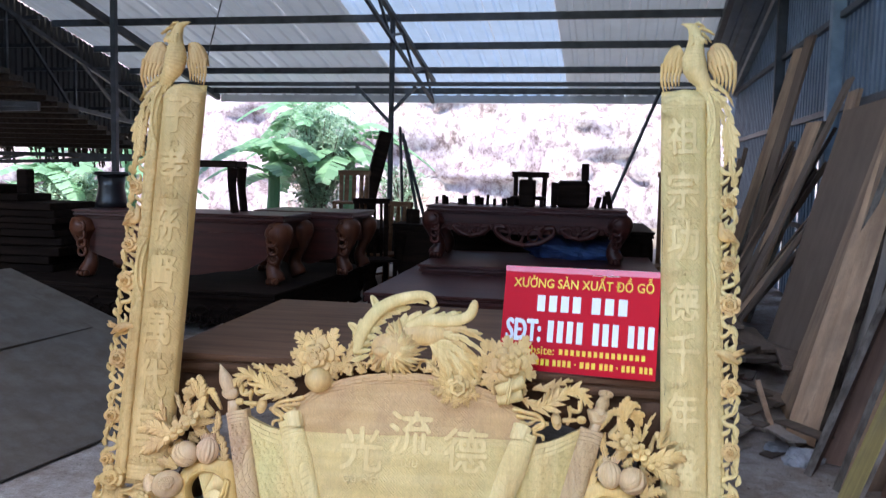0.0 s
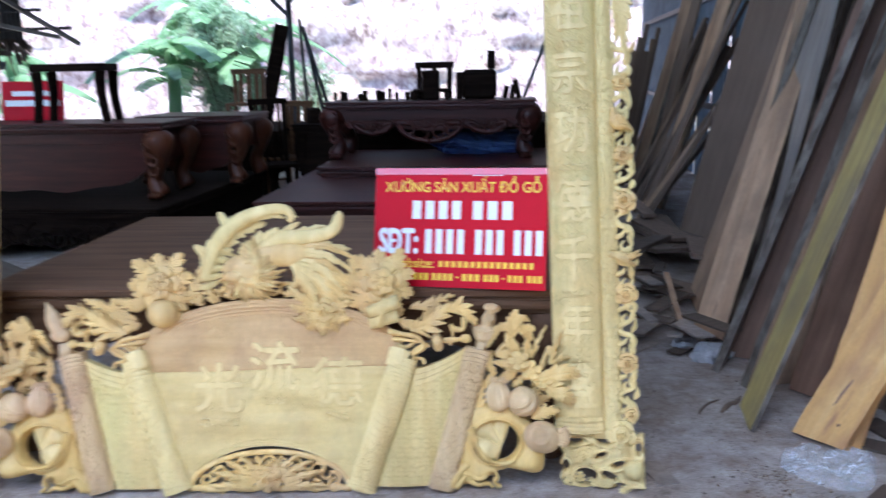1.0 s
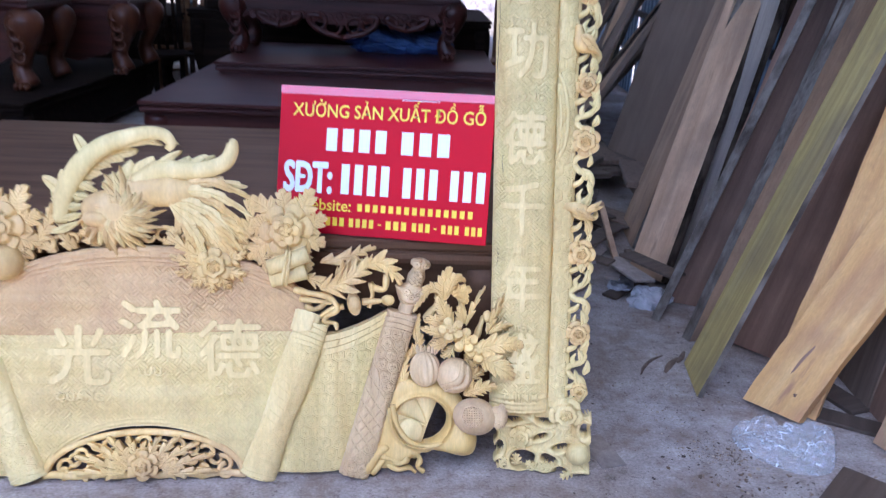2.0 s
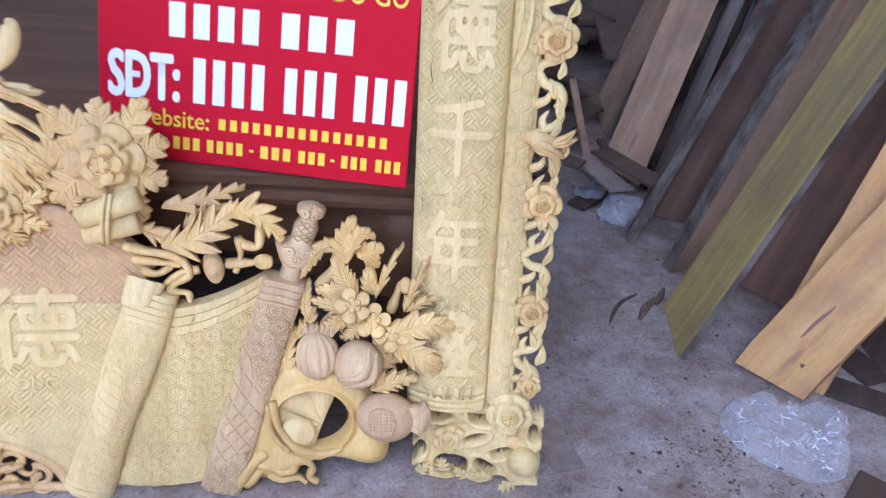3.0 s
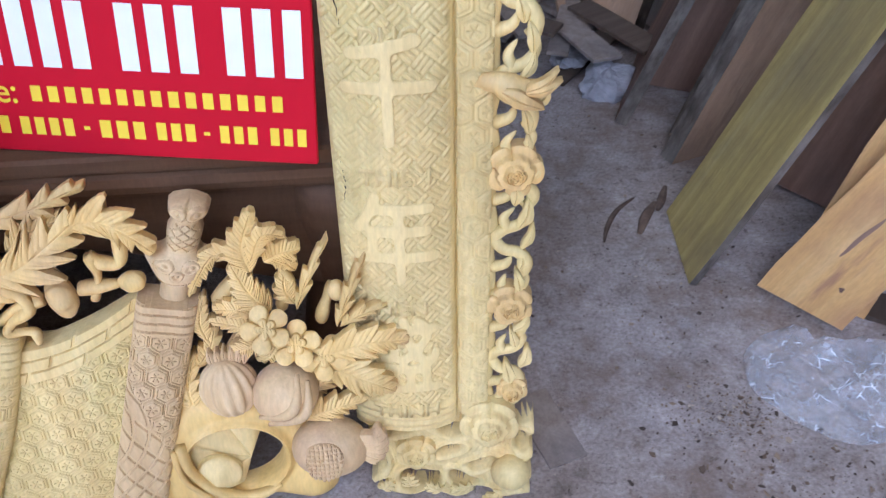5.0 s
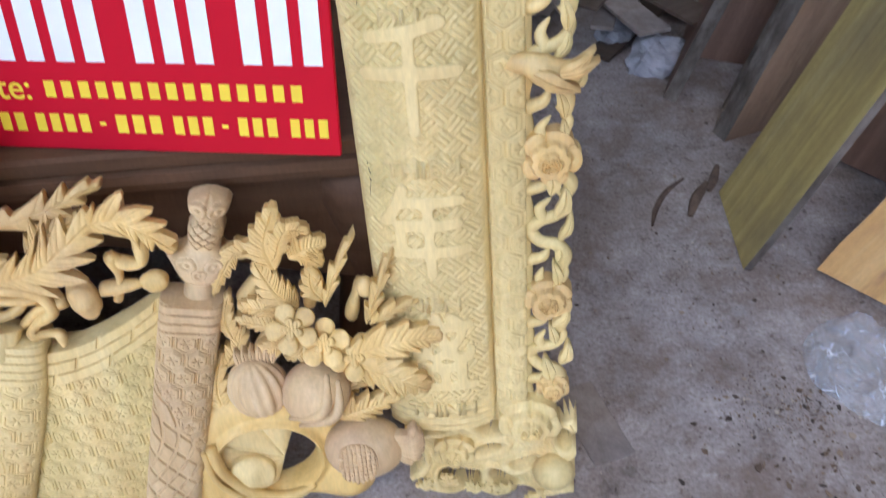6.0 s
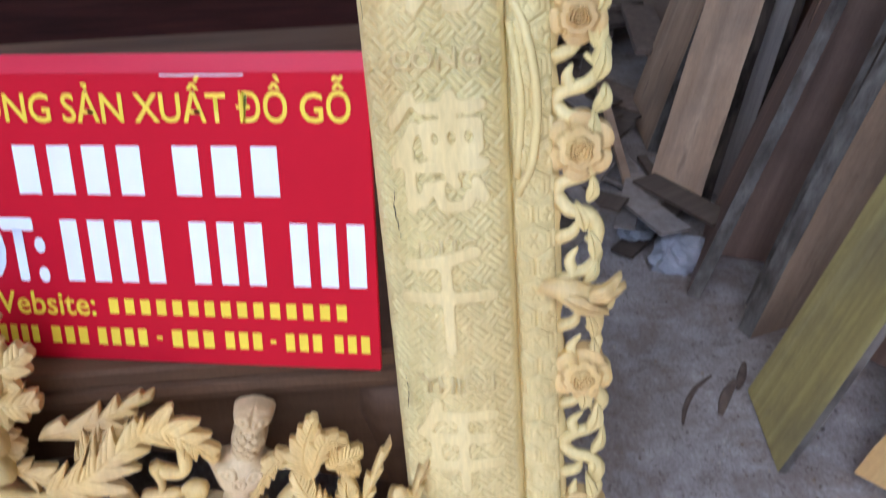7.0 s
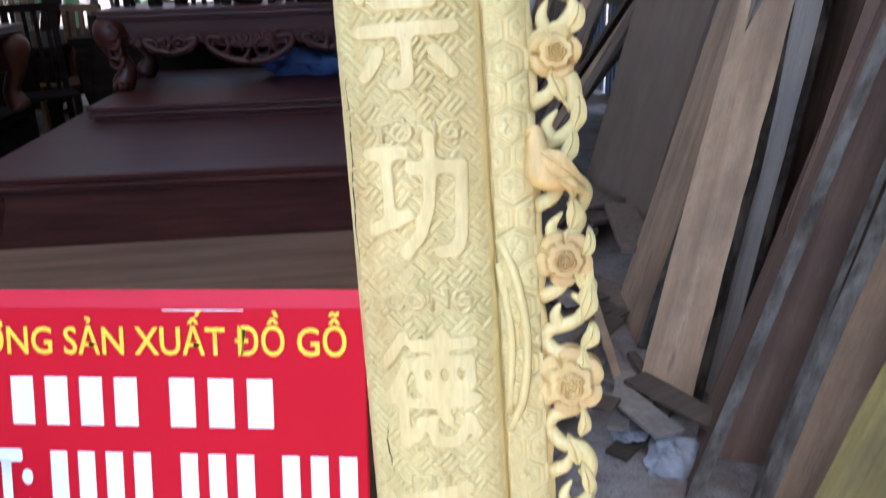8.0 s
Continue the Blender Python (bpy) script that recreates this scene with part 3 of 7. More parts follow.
def brush_character(name, ch, u0, v0, w, h, surface, rise, material, step=0.0013):
    """A raised character with rounded brush-like strokes; beyond its strokes it sinks below the carved surface."""
    bm = lettering(ch, 0.1)
    bmesh.ops.triangulate(bm, faces=bm.faces[:])
    tri = np.array([[(v.co.x, v.co.z) for v in f.verts] for f in bm.faces])
    bm.free()
    lo, hi = tri.reshape(-1, 2).min(0), tri.reshape(-1, 2).max(0)
    tri = (tri - (lo + hi) / 2) / (hi - lo) * np.array([w, h])
    pad = 0.012
    us, vs_ = np.arange(-w / 2 - pad, w / 2 + pad, step), np.arange(-h / 2 - pad, h / 2 + pad, step)
    U, V = np.meshgrid(us, vs_)
    ink = np.zeros_like(U)
    for (ax, ay), (bx, by), (cx, cy) in tri:
        d = (by - cy) * (ax - cx) + (cx - bx) * (ay - cy)
        if abs(d) < 1e-12:
            continue
        l1 = ((by - cy) * (U - cx) + (cx - bx) * (V - cy)) / d
        l2 = ((cy - ay) * (U - cx) + (ax - cx) * (V - cy)) / d
        ink = np.maximum(ink, (l1 >= -0.02) & (l2 >= -0.02) & (l1 + l2 <= 1.02))
    r = 9
    g = np.exp(-0.5 * (np.arange(-r, r + 1) * step / 0.0040) ** 2)
    g /= g.sum()
    ink = np.apply_along_axis(lambda q: np.convolve(q, g, "same"), 0, ink)
    ink = np.apply_along_axis(lambda q: np.convolve(q, g, "same"), 1, ink)
    up = np.clip((ink - 0.13) / 0.13, 0, 1)
    up = up * up * (3 - 2 * up)
    H = surface(U + u0, V + v0) - 0.009 + (0.009 + rise) * up
    return grid_mesh(name, np.stack([U + u0, -H, V + v0], -1), material, flip=True)


def pierced_plate(name, half, holes, base, material, sx=1, step=0.0022):
    """A carved plate with rounded openings cut right through it, each with a raised lip."""
    (u0, u1), (v0, v1) = half
    U, V = np.meshgrid(np.arange(u0, u1, step), np.arange(v0, v1, step))
    wave = 0.004 * np.sin(V * 120 + 1) + 0.004 * np.sin(U * 95)
    d = np.minimum(np.minimum(U - u0 - 0.005 - wave, u1 - 0.005 - U + wave), np.minimum(V - v0 - 0.004 + wave * 0.5, v1 - 0.006 - V + wave))
    for hu, hv, ru, rv, turn in holes:
        c, z = math.cos(radians(turn)), math.sin(radians(turn))
        x, y = (U - hu) * c + (V - hv) * z, (V - hv) * c - (U - hu) * z
        d = np.minimum(d, (np.sqrt((x / ru) ** 2 + (y / rv) ** 2) - 1) * min(ru, rv) * 1.2)
    swell = 0.006 * np.sin(U * 70 + 2 * np.sin(V * 40)) * np.sin(V * 62 + 1.3)
    H = base + 0.010 * np.exp(-((d - 0.006) / 0.005) ** 2) + swell + 0.0014 * np.sin(d * 900)
    H = np.where(d < 0, base + d * 14, H)
    P = np.stack([U * sx, -np.maximum(H, -0.02), V], -1).reshape(-1, 3)
    r, c = U.shape
    i = np.arange(r * c).reshape(r, c)
    q = np.stack([i[:-1, :-1], i[:-1, 1:], i[1:, 1:], i[1:, :-1]], -1).reshape(-1, 4)
    q = q[(d.reshape(-1)[q] > -0.0035).all(1)]
    me = bpy.data.meshes.new(name)
    me.from_pydata(P.tolist(), [], q.tolist())
    me.materials.append(material)
    return crisp(me, 60)


# ---- setting ----
def sheet_ground():
    bm = bmesh.new()
    bmesh.ops.create_grid(bm, x_segments=60, y_segments=60, size=150)
    return bm


solo("ground", sheet_ground(), EARTH, "bare dry earth round the open shed", "ground", pose(0, 0, -0.04), kind="structure")
solo("floor", B(-16, 6, 0.6, 17, -0.10, 0.0), CONCRETE, "dusty grey concrete floor strewn with chips", "floor", kind="structure")

SHED = pose(0, 0, 0, 0, 0, -2.0)          # the shed is turned a little from the carvings
EAVE_Y, EAVE_Z, SLOPE = 16.0, 2.93, 0.225
RIDGE_Y = 5.0


def roof_z(y):
    return EAVE_Z + SLOPE * (EAVE_Y - y) if y > RIDGE_Y else EAVE_Z + SLOPE * (EAVE_Y - RIDGE_Y) - 0.12 * (RIDGE_Y - y)


def corrugated(x0, x1, y0, y1, zf, pitch=0.22, depth=0.03, axis="x"):
    """A trapezoid-ribbed sheet; ribs run along y."""
    bm = bmesh.new()
    n = max(1, int((x1 - x0) / pitch))
    prof = []
    for i in range(n):
        a = x0 + (x1 - x0) * i / n
        w = (x1 - x0) / n
        prof += [(a, 0), (a + w * 0.55, 0), (a + w * 0.66, depth), (a + w * 0.89, depth)]
    prof.append((x1, 0))
    ys = [y0, y1]
    rows_ = [[bm.verts.new((x, y, zf(y) + d)) for x, d in prof] for y in ys]
    for k in range(len(prof) - 1):
        bm.faces.new((rows_[0][k], rows_[0][k + 1], rows_[1][k + 1], rows_[1][k]))
    return bm


roof = thing("roof", SHED, "white ribbed sheet roof on dark steel purlins", "roof", kind="structure")
x = -9.45
while x < 1.35:
    w = 1.05
    clear = -4.4 < x < -1.2
    part("roof_sheet", corrugated(x, min(x + w, 1.4), RIDGE_Y, EAVE_Y + 0.25, lambda y: roof_z(max(y, RIDGE_Y + 0.001)) + 0.07), ROOF_CLEAR if clear else ROOF_WHITE, roof)
    # unseen front slope, added and ended where it keeps sun off the carvings
    part("roof_sheet", corrugated(x, min(x + w, 1.4) if x < 0.2 else 2.25, 0.1, RIDGE_Y, lambda y: roof_z(min(y, RIDGE_Y)) + 0.07), ROOF_WHITE, roof)
    x += w + 0.004
# dark strip added to shut off bright sky between roof and wall
part("roof_sheet", corrugated(1.404, 2.25, RIDGE_Y, EAVE_Y + 0.25, lambda y: roof_z(max(y, RIDGE_Y + 0.001)) + 0.07), WALL_SHEET, roof)
for i in range(11):
    y = EAVE_Y - 0.25 - 1.12 * i
    if y > RIDGE_Y:
        part("purlin", bar(bmesh.new(), (-9.42, y, roof_z(y) + 0.01), (1.4, y, roof_z(y) + 0.01), 0.06, 0.11), STEEL, roof)
part("tie_beam", bar(bmesh.new(), (-8.3, 12.2, 2.735), (1.4, 12.2, 2.735), 0.06, 0.06), STEEL, roof)
part("eave_trim", B(-8.3, 1.4, EAVE_Y + 0.2, EAVE_Y + 0.22, EAVE_Z - 0.12, EAVE_Z + 0.1), ROOF_WHITE, roof)
for xr in (-8.25, 1.35):
    part("rafter", bar(bmesh.new(), (xr, EAVE_Y, roof_z(EAVE_Y) - 0.05), (xr, RIDGE_Y, roof_z(RIDGE_Y) - 0.05), 0.08, 0.12), STEEL, roof)
# the truss above the post
tr = bmesh.new()
bar(tr, (-3.43, 15.0, roof_z(15) - 0.06), (-3.43, 7.0, roof_z(7) - 0.06), 0.07, 0.07)
bar(tr, (-3.43, 15.0, roof_z(15) - 0.45), (-3.43, 7.0, roof_z(7) - 0.35), 0.05, 0.05)
for i in range(5):
    y0 = 15.0 - 1.5 * i
    bar(tr, (-3.43, y0, roof_z(y0) - 0.42), (-3.43, y0 - 0.75, roof_z(y0 - 0.75) - 0.08), 0.035)
    bar(tr, (-3.43, y0 - 0.75, roof_z(y0 - 0.75) - 0.08), (-3.43, y0 - 1.5, roof_z(y0 - 1.5) - 0.40), 0.035)
part("truss", tr, STEEL, roof)

post = thing("steel_post", SHED @ pose(-3.45, 12.2, 0), "thin dark steel post with two raking braces", "post")
part("shaft", tube(bmesh.new(), [(0, 0, 0), (0, 0, 3.74)], 0.042, 12), STEEL, post)
for s, w in ((-1, 0.56), (1, 0.38)):
    part("brace", bar(bmesh.new(), (s * 0.03, 0, 2.70 - w * 0.95), (s * w, 0, 2.70), 0.05), STEEL, post)
part("base_plate", B(-0.12, 0.12, -0.12, 0.12, 0, 0.012), STEEL, post)
post2 = thing("steel_post", SHED @ pose(-6.42, 9.6, 0), "square dark steel post beside the low shed", "post")
part("shaft", B(-0.036, 0.036, -0.036, 0.036, 0, 4.25, 0.006), STEEL, post2)
part("base_plate", B(-0.14, 0.14, -0.14, 0.14, 0, 0.012), STEEL, post2)

# right wall: ribbed sheets on girts, open below between two posts
WALL_X = 2.06
wall = thing("wall_east", SHED @ pose(WALL_X, 0, 0), "upright galvanised ribbed sheets on dark steel girts", "wall", kind="structure")


def wall_sheet(y0, y1, z0, z1):
    bm = bmesh.new()
    n = max(2, int((y1 - y0) / 0.13))
    prof = []
    for i in range(n):
        a, w = y0 + (y1 - y0) * i / n, (y1 - y0) / n
        prof += [(a, 0), (a + w * 0.5, 0), (a + w * 0.62, 0.028), (a + w * 0.88, 0.028)]
    prof.append((y1, 0))
    rows_ = [[bm.verts.new((d, y, z)) for y, d in prof] for z in (z0, z1)]
    for k in range(len(prof) - 1):
        bm.faces.new((rows_[0][k], rows_[0][k + 1], rows_[1][k + 1], rows_[1][k]))
    bmesh.ops.solidify(bm, geom=bm.faces[:], thickness=0.004)
    return bm


y = -6.0
while y < 16.5:
    gap = 0.10 if 8.2 < y < 12.0 else 0.0
    part("wall_sheet", wall_sheet(y, y + 0.86 - gap, 0.0, 1.7 if gap else 6.2), WALL_SHEET, wall)
    if gap:
        part("wall_sheet", wall_sheet(y, y + 0.86, 1.704, 6.2), WALL_SHEET, wall)
    y += 0.865
for z in (0.9, 2.1, 3.0, 4.2):
    part("girt", bar(bmesh.new(), (-0.05, -6, z), (-0.05, 16.5, z), 0.05, 0.06), STEEL, wall)
for yy, mt in ((11.6, STEEL), (8.7, STEEL_BLUE), (4.5, STEEL), (0.0, STEEL)):
    part("wall_post", B(-0.14, -0.02, yy - 0.06, yy + 0.06, 0, 6.1, 0.006), mt, wall)

# unseen walls, added only to keep sky light out of the shed
solo("wall_west", B(-16.2, -16.0, -6, 13, 0, 5.5), THATCH, "unseen dark side wall added to block sky light", "wall", kind="structure")
solo("wall_front_west", B(-4.6, -4.45, -5, 4.7, 0, 3.1), THATCH, "unseen dark wall added beside the front to block sky light", "wall", kind="structure")
solo("wall_south", B(-14, 9, -8.2, -8.0, 0, 4.6), EARTH, "unseen wall added across the yard to block low sky", "wall", kind="structure")
# left low shed with a thatched eave
low = thing("low_shed_roof", pose(0, 0, 0, 0, 0, 3), "low dark roof with a ragged thatched eave on steel trusses", "roof", kind="structure")
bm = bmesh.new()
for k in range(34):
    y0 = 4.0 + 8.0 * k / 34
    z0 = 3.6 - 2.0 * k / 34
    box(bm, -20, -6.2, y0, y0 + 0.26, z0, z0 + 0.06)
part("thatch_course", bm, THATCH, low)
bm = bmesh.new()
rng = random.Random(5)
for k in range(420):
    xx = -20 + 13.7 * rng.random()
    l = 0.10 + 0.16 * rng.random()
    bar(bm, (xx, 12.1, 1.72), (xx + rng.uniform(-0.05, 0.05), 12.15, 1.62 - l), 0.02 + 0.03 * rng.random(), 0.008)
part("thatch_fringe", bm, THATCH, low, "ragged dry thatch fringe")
tr = bmesh.new()
for y0 in (7.0, 9.5, 11.8):
    z0 = 3.6 - 0.25 * (y0 - 4)
    bar(tr, (-20, y0, z0 - 0.10), (-6.2, y0, z0 - 0.10), 0.06)
    bar(tr, (-20, y0, z0 - 0.65), (-6.2, y0, z0 - 0.15), 0.05)
    for i in range(10):
        xx = -19 + 1.3 * i
        bar(tr, (xx, y0, z0 - 0.6 + 0.036 * (xx + 19)), (xx + 0.65, y0, z0 - 0.12), 0.035)
part("truss", tr, STEEL, low)
GM = pose(-9.5, 0, 0, 0, 0, -5)
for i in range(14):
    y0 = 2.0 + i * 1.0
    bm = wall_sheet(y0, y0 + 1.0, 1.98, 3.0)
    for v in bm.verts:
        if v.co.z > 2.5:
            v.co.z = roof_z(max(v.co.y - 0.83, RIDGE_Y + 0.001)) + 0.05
    part("gable_sheet", bm, GABLE, low, "ribbed gable sheet coloured near black for shade", m=GM)
# side truss before the gable: two falling chords, webs and short purlin ends
TM = pose(-8.0, 0, 0, 0, 0, -5)
chord_hi, chord_lo = (lambda y: 3.42 - 0.30 * (y - 10.2)), (lambda y: 2.35 - 0.076 * (y - 10.2))
part("truss_chord", bar(bmesh.new(), (0, 6.0, chord_hi(6.0)), (0, 15.2, chord_hi(15.2)), 0.05, 0.06), STEEL, low, m=TM)
part("truss_chord", bar(bmesh.new(), (0, 6.0, chord_lo(6.0)), (0, 14.6, chord_lo(14.6)), 0.05, 0.06), STEEL, low, m=TM)
for y0 in (7.6, 9.0, 10.4, 11.8):
    part("truss_web", bar(bmesh.new(), (0, y0, chord_hi(y0)), (0, y0 + 1.15, chord_lo(y0 + 1.15)), 0.04), STEEL, low, m=TM)
    part("truss_web", bar(bmesh.new(), (0, y0 + 1.25, chord_hi(y0 + 1.25)), (0, y0 + 1.25, chord_lo(y0 + 1.25)), 0.035), STEEL, low, m=TM)
for k in range(9):
    y0 = 8.2 + 0.8 * k
    part("purlin_end", bar(bmesh.new(), (-1.3, y0, chord_hi(y0) + 0.06), (0.22, y0, chord_hi(y0) + 0.06), 0.05, 0.05), STEEL, low, m=TM)

rng = random.Random(61)
bm = bmesh.new()
for k in range(520):
    yy = 5.0 + 11.1 * rng.random()
    l = 0.10 + 0.30 * rng.random() ** 2
    bar(bm, (rng.uniform(0.0, 0.08), yy, 2.03), (rng.uniform(-0.02, 0.16), yy + rng.uniform(-0.10, 0.10), 1.98 - l), 0.012, 0.03 + 0.05 * rng.random())
part("thatch_fringe", bm, THATCH, low, "ragged dry thatch fringe", m=GM)
# cliff and plants outside
def cliff():
    nx, nz = 260, 100
    X, Z = np.meshgrid(np.linspace(-46, 40, nx), np.linspace(-1, 22, nz))
    Y = np.zeros_like(X)
    for i in range(nz):
        for j in range(nx):
            p = Vector((X[i, j] * 0.22, Z[i, j] * 0.3, 0))
            Y[i, j] = 25 + Z[i, j] * 0.42 + 0.7 * noise.fractal(p, 0.75, 2.1, 7) + 0.35 * noise.cell(p * 3.0 + Vector((0.4 * noise.noise(p * 4), 0, 0))) + 0.25 * abs(noise.fractal(p * 5.1, 0.7, 2.2, 5)) - 0.004 * (X[i, j] + 6) ** 2
    return grid_mesh("cliff", np.stack([X, Y, Z], -1), ROCK, smooth=False)


tagged(new("cliff", cliff()), "sunlit pinkish grey quarried rock cliff", "cliff", kind="structure")


def banana_plant(name, m, leaves, h, seed):
    rng = random.Random(seed)
    pl = thing(name, m, "tall banana plant with torn broad green leaves", "plant", "banana plants")
    part("trunk", tube(bmesh.new(), smooth_path([(0, 0, 0), (0.05, 0, h * 0.4), (0, 0.05, h * 0.75)]), [0.16 - 0.004 * i for i in range(13)], 9), BANANA, pl)
    for k in range(leaves):
        a = 2 * math.pi * k / leaves + rng.uniform(-0.3, 0.3)
        L, W = rng.uniform(1.2, 2.1), 0.30 * rng.uniform(0.8, 1.25)
        up, root = rng.uniform(0.35, 1.3), h * rng.uniform(0.45, 0.75)
        bm = bmesh.new()
        n = 16
        sp = []
        for i in range(n + 1):
            t = i / n
            r = L * (t * math.cos(up) + 0.12 * t * t)
            sp.append(Vector((math.cos(a) * r, math.sin(a) * r, root + L * (t * math.sin(up) - 0.75 * t * t))))
        sd = Vector((-math.sin(a), math.cos(a), 0))
        for i in range(2, n):
            for s in (-1, 1):
                w0 = W * math.sin(math.pi * min(1, i / n * 0.93 + 0.04)) ** 0.6
                gap = rng.choice((0.0, 0.0, 0.03, 0.05, 0.22))
                p, q = sp[i], sp[i].lerp(sp[i + 1], 1 - gap)
                dr = Vector((0, 0, -0.30 * w0 * rng.uniform(0.75, 1.25)))
                vs = [bm.verts.new(c) for c in (p, q, q + sd * s * w0 + dr, p + sd * s * w0 + dr)]
                bm.faces.new(vs)
        part("leaf", bm, BANANA, pl)
    return pl


def bush(name, m, n, size, leaf_len, seed, label, mt, droop=0.0):
    rng = random.Random(seed)
    bs = thing(name, m, label, "bush", "bushes by the cliff")
    limbs = []
    for k in range(18):
        a, e = rng.uniform(0, 6.28), rng.uniform(0.75, 1.5)
        tipp = Vector((math.cos(a) * math.cos(e) * size[0] * 1.3, math.sin(a) * math.cos(e) * size[1], math.sin(e) * size[2]))
        limbs.append(tipp)
        part("stem", tube(bmesh.new(), [(0, 0, 0), tipp * 0.5 + Vector((0, 0, 0.2)), tipp], [0.03, 0.022, 0.008], 6), BARK, bs)
    bm = bmesh.new()
    for k in range(n):
        t = rng.choice(limbs)
        q = rng.uniform(0.30, 1.12)
        c = t * q + Vector((rng.gauss(0, 0.13) * size[0], rng.gauss(0, 0.13) * size[1], rng.gauss(0, 0.06) * size[2] - 0.25 * max(0, q - 0.85)))
        if c.z < 0.05:
            continue
        d = Vector((rng.uniform(-1, 1), rng.uniform(-1, 1), rng.uniform(-0.6, 0.8) - droop)).normalized()
        s = d.cross(Vector((rng.uniform(-1, 1), rng.uniform(-1, 1), 1))).normalized()
        l = leaf_len * rng.uniform(0.6, 1.3)
        vs = [bm.verts.new(p) for p in (c, c + d * l * 0.45 + s * l * 0.13, c + d * l, c + d * l * 0.45 - s * l * 0.13)]
        bm.faces.new(vs)
    part("crown", bm, mt, bs)
    return bs


banana_plant("banana_plant", pose(-6.75, 19.3, 0), 24, 3.9, 1)
banana_plant("banana_plant", pose(-5.75, 19.2, 0), 16, 3.1, 2)
banana_plant("banana_plant", pose(-7.15, 17.9, 0), 16, 2.5, 3)
banana_plant("banana_plant", pose(-11.8, 16.5, 0), 14, 2.0, 4)
banana_plant("banana_plant", pose(-10.3, 17.2, 0), 8, 2.4, 6)
bush("bush", pose(-6.2, 18.4, 0), 11000, (1.05, 0.8, 2.7), 0.125, 11, "dense feathery pale green bush at the foot of the cliff", LEAF, 0.3)
bush("bush", pose(-4.4, 19.2, 0), 1700, (0.7, 0.6, 1.5), 0.14, 12, "light feathery green bush behind the post", LEAF)
bush("bush", pose(-11.0, 16.2, 0), 2600, (1.6, 0.7, 1.1), 0.22, 13, "low green bush behind the thatched eave", LEAF)
CABLE_A, CABLE_B = Vector((-3.908, 9.0, 4.514)), Vector((-4.412, 9.0, 2.644))
part("cable", tube(bmesh.new(), smooth_path([CABLE_A, CABLE_A.lerp(CABLE_B, 0.5) - Vector((0, 0, 0.02)), CABLE_B], 5), 0.008, 6), STEEL, roof, "thin dark hanging cable", m=SHED.inverted())



# ---- furniture in the shed ----
def slab_profile(bm, x0, x1, y0, y1, z, t, lip=0.03):
    """A table or bed top: one moulded profile swept round a rectangle."""
    prof = ((0.006, 0.0), (0.0, 0.05), (0.0, 0.25), (0.008, 0.30), (lip * 0.5, 0.32), (lip * 0.5, 0.42), (lip * 0.25, 0.46), (lip * 0.2, 0.62), (lip * 0.35, 0.78), (lip, 0.80), (lip, 1.0))
    rings = [[bm.verts.new((x, y, z - t * d)) for x, y in ((x0 + o, y0 + o), (x1 - o, y0 + o), (x1 - o, y1 - o), (x0 + o, y1 - o))] for o, d in prof]
    for p, q in zip(rings, rings[1:]):
        for k in range(4):
            bm.faces.new((p[k], p[(k + 1) % 4], q[(k + 1) % 4], q[k]))
    bm.faces.new(rings[0])
    bm.faces.new(rings[-1][::-1])
    return bm


def apron_board(x0, x1, y0, y1, top, depth_at, n=28):
    """An upright board with a shaped lower edge."""
    bm = bmesh.new()
    prev = None
    for i in range(n + 1):
        x = x0 + (x1 - x0) * i / n
        d = depth_at(i / n)
        ring = [bm.verts.new(c) for c in ((x, y0, top), (x, y0, top - d), (x, y1, top - d), (x, y1, top))]
        if prev:
            for k in range(4):
                bm.faces.new((prev[k], prev[(k + 1) % 4], ring[(k + 1) % 4], ring[k]))
        else:
            bm.faces.new(ring[::-1])
        prev = ring
    bm.faces.new(prev)
    return bm


def platform_bed(m, w, d, h, mt, label, apron=0.16, carved=False, wave=0.3):
    bed = thing("platform_bed", m, label, "bed", "platform beds")
    part("top_board", slab_profile(bmesh.new(), -w / 2, w / 2, 0, d, h, 0.09, 0.03), mt, bed)
    z1 = h - 0.092
    for y0, y1, nm in ((0.045, 0.085, "front_apron"), (d - 0.085, d - 0.045, "rear_apron")):
        bm = apron_board(-w / 2 + 0.06, w / 2 - 0.06, y0, y1, z1, lambda k: apron * (1.1 - wave + wave * math.cos(4 * math.pi * k)))
        ap = part(nm, bm, mt, bed)
        if carved and y0 < 0.1:
            bm = bmesh.new()
            for i in range(int(w / 0.16)):
                a0 = -w / 2 + 0.12 + 0.16 * i
                curl(bm, a0, z1 - apron * 0.5, -y0 + 0.012, apron * 0.42, 90 * (i % 4), 400, 0.012, 0.006)
                curl(bm, a0 + 0.08, z1 - apron * 0.62, -y0 + 0.012, apron * 0.3, 200, -380, 0.010, 0.005)
            tagged(part("apron_carving", bm, mt, ap, smooth=True), kind="stuff")
    for sx in (-1, 1):
        part("side_apron", B(sx * (w / 2 - 0.065) - 0.02, sx * (w / 2 - 0.065) + 0.02, 0.09, d - 0.09, z1 - apron, z1), mt, bed)
        for yy in (0.10, d - 0.10):
            pts = [(sx * (w / 2 - 0.10), yy, z1), (sx * (w / 2 - 0.085), yy, z1 * 0.62), (sx * (w / 2 - 0.12), yy, z1 * 0.25), (sx * (w / 2 - 0.09), yy, 0.0)]
            part("leg", tube(bmesh.new(), smooth_path(pts, 4), [0.085, 0.09, 0.085, 0.08, 0.075, 0.068, 0.06, 0.055, 0.055, 0.06, 0.068, 0.072, 0.075], 10), mt, bed, smooth=True)
    return bed


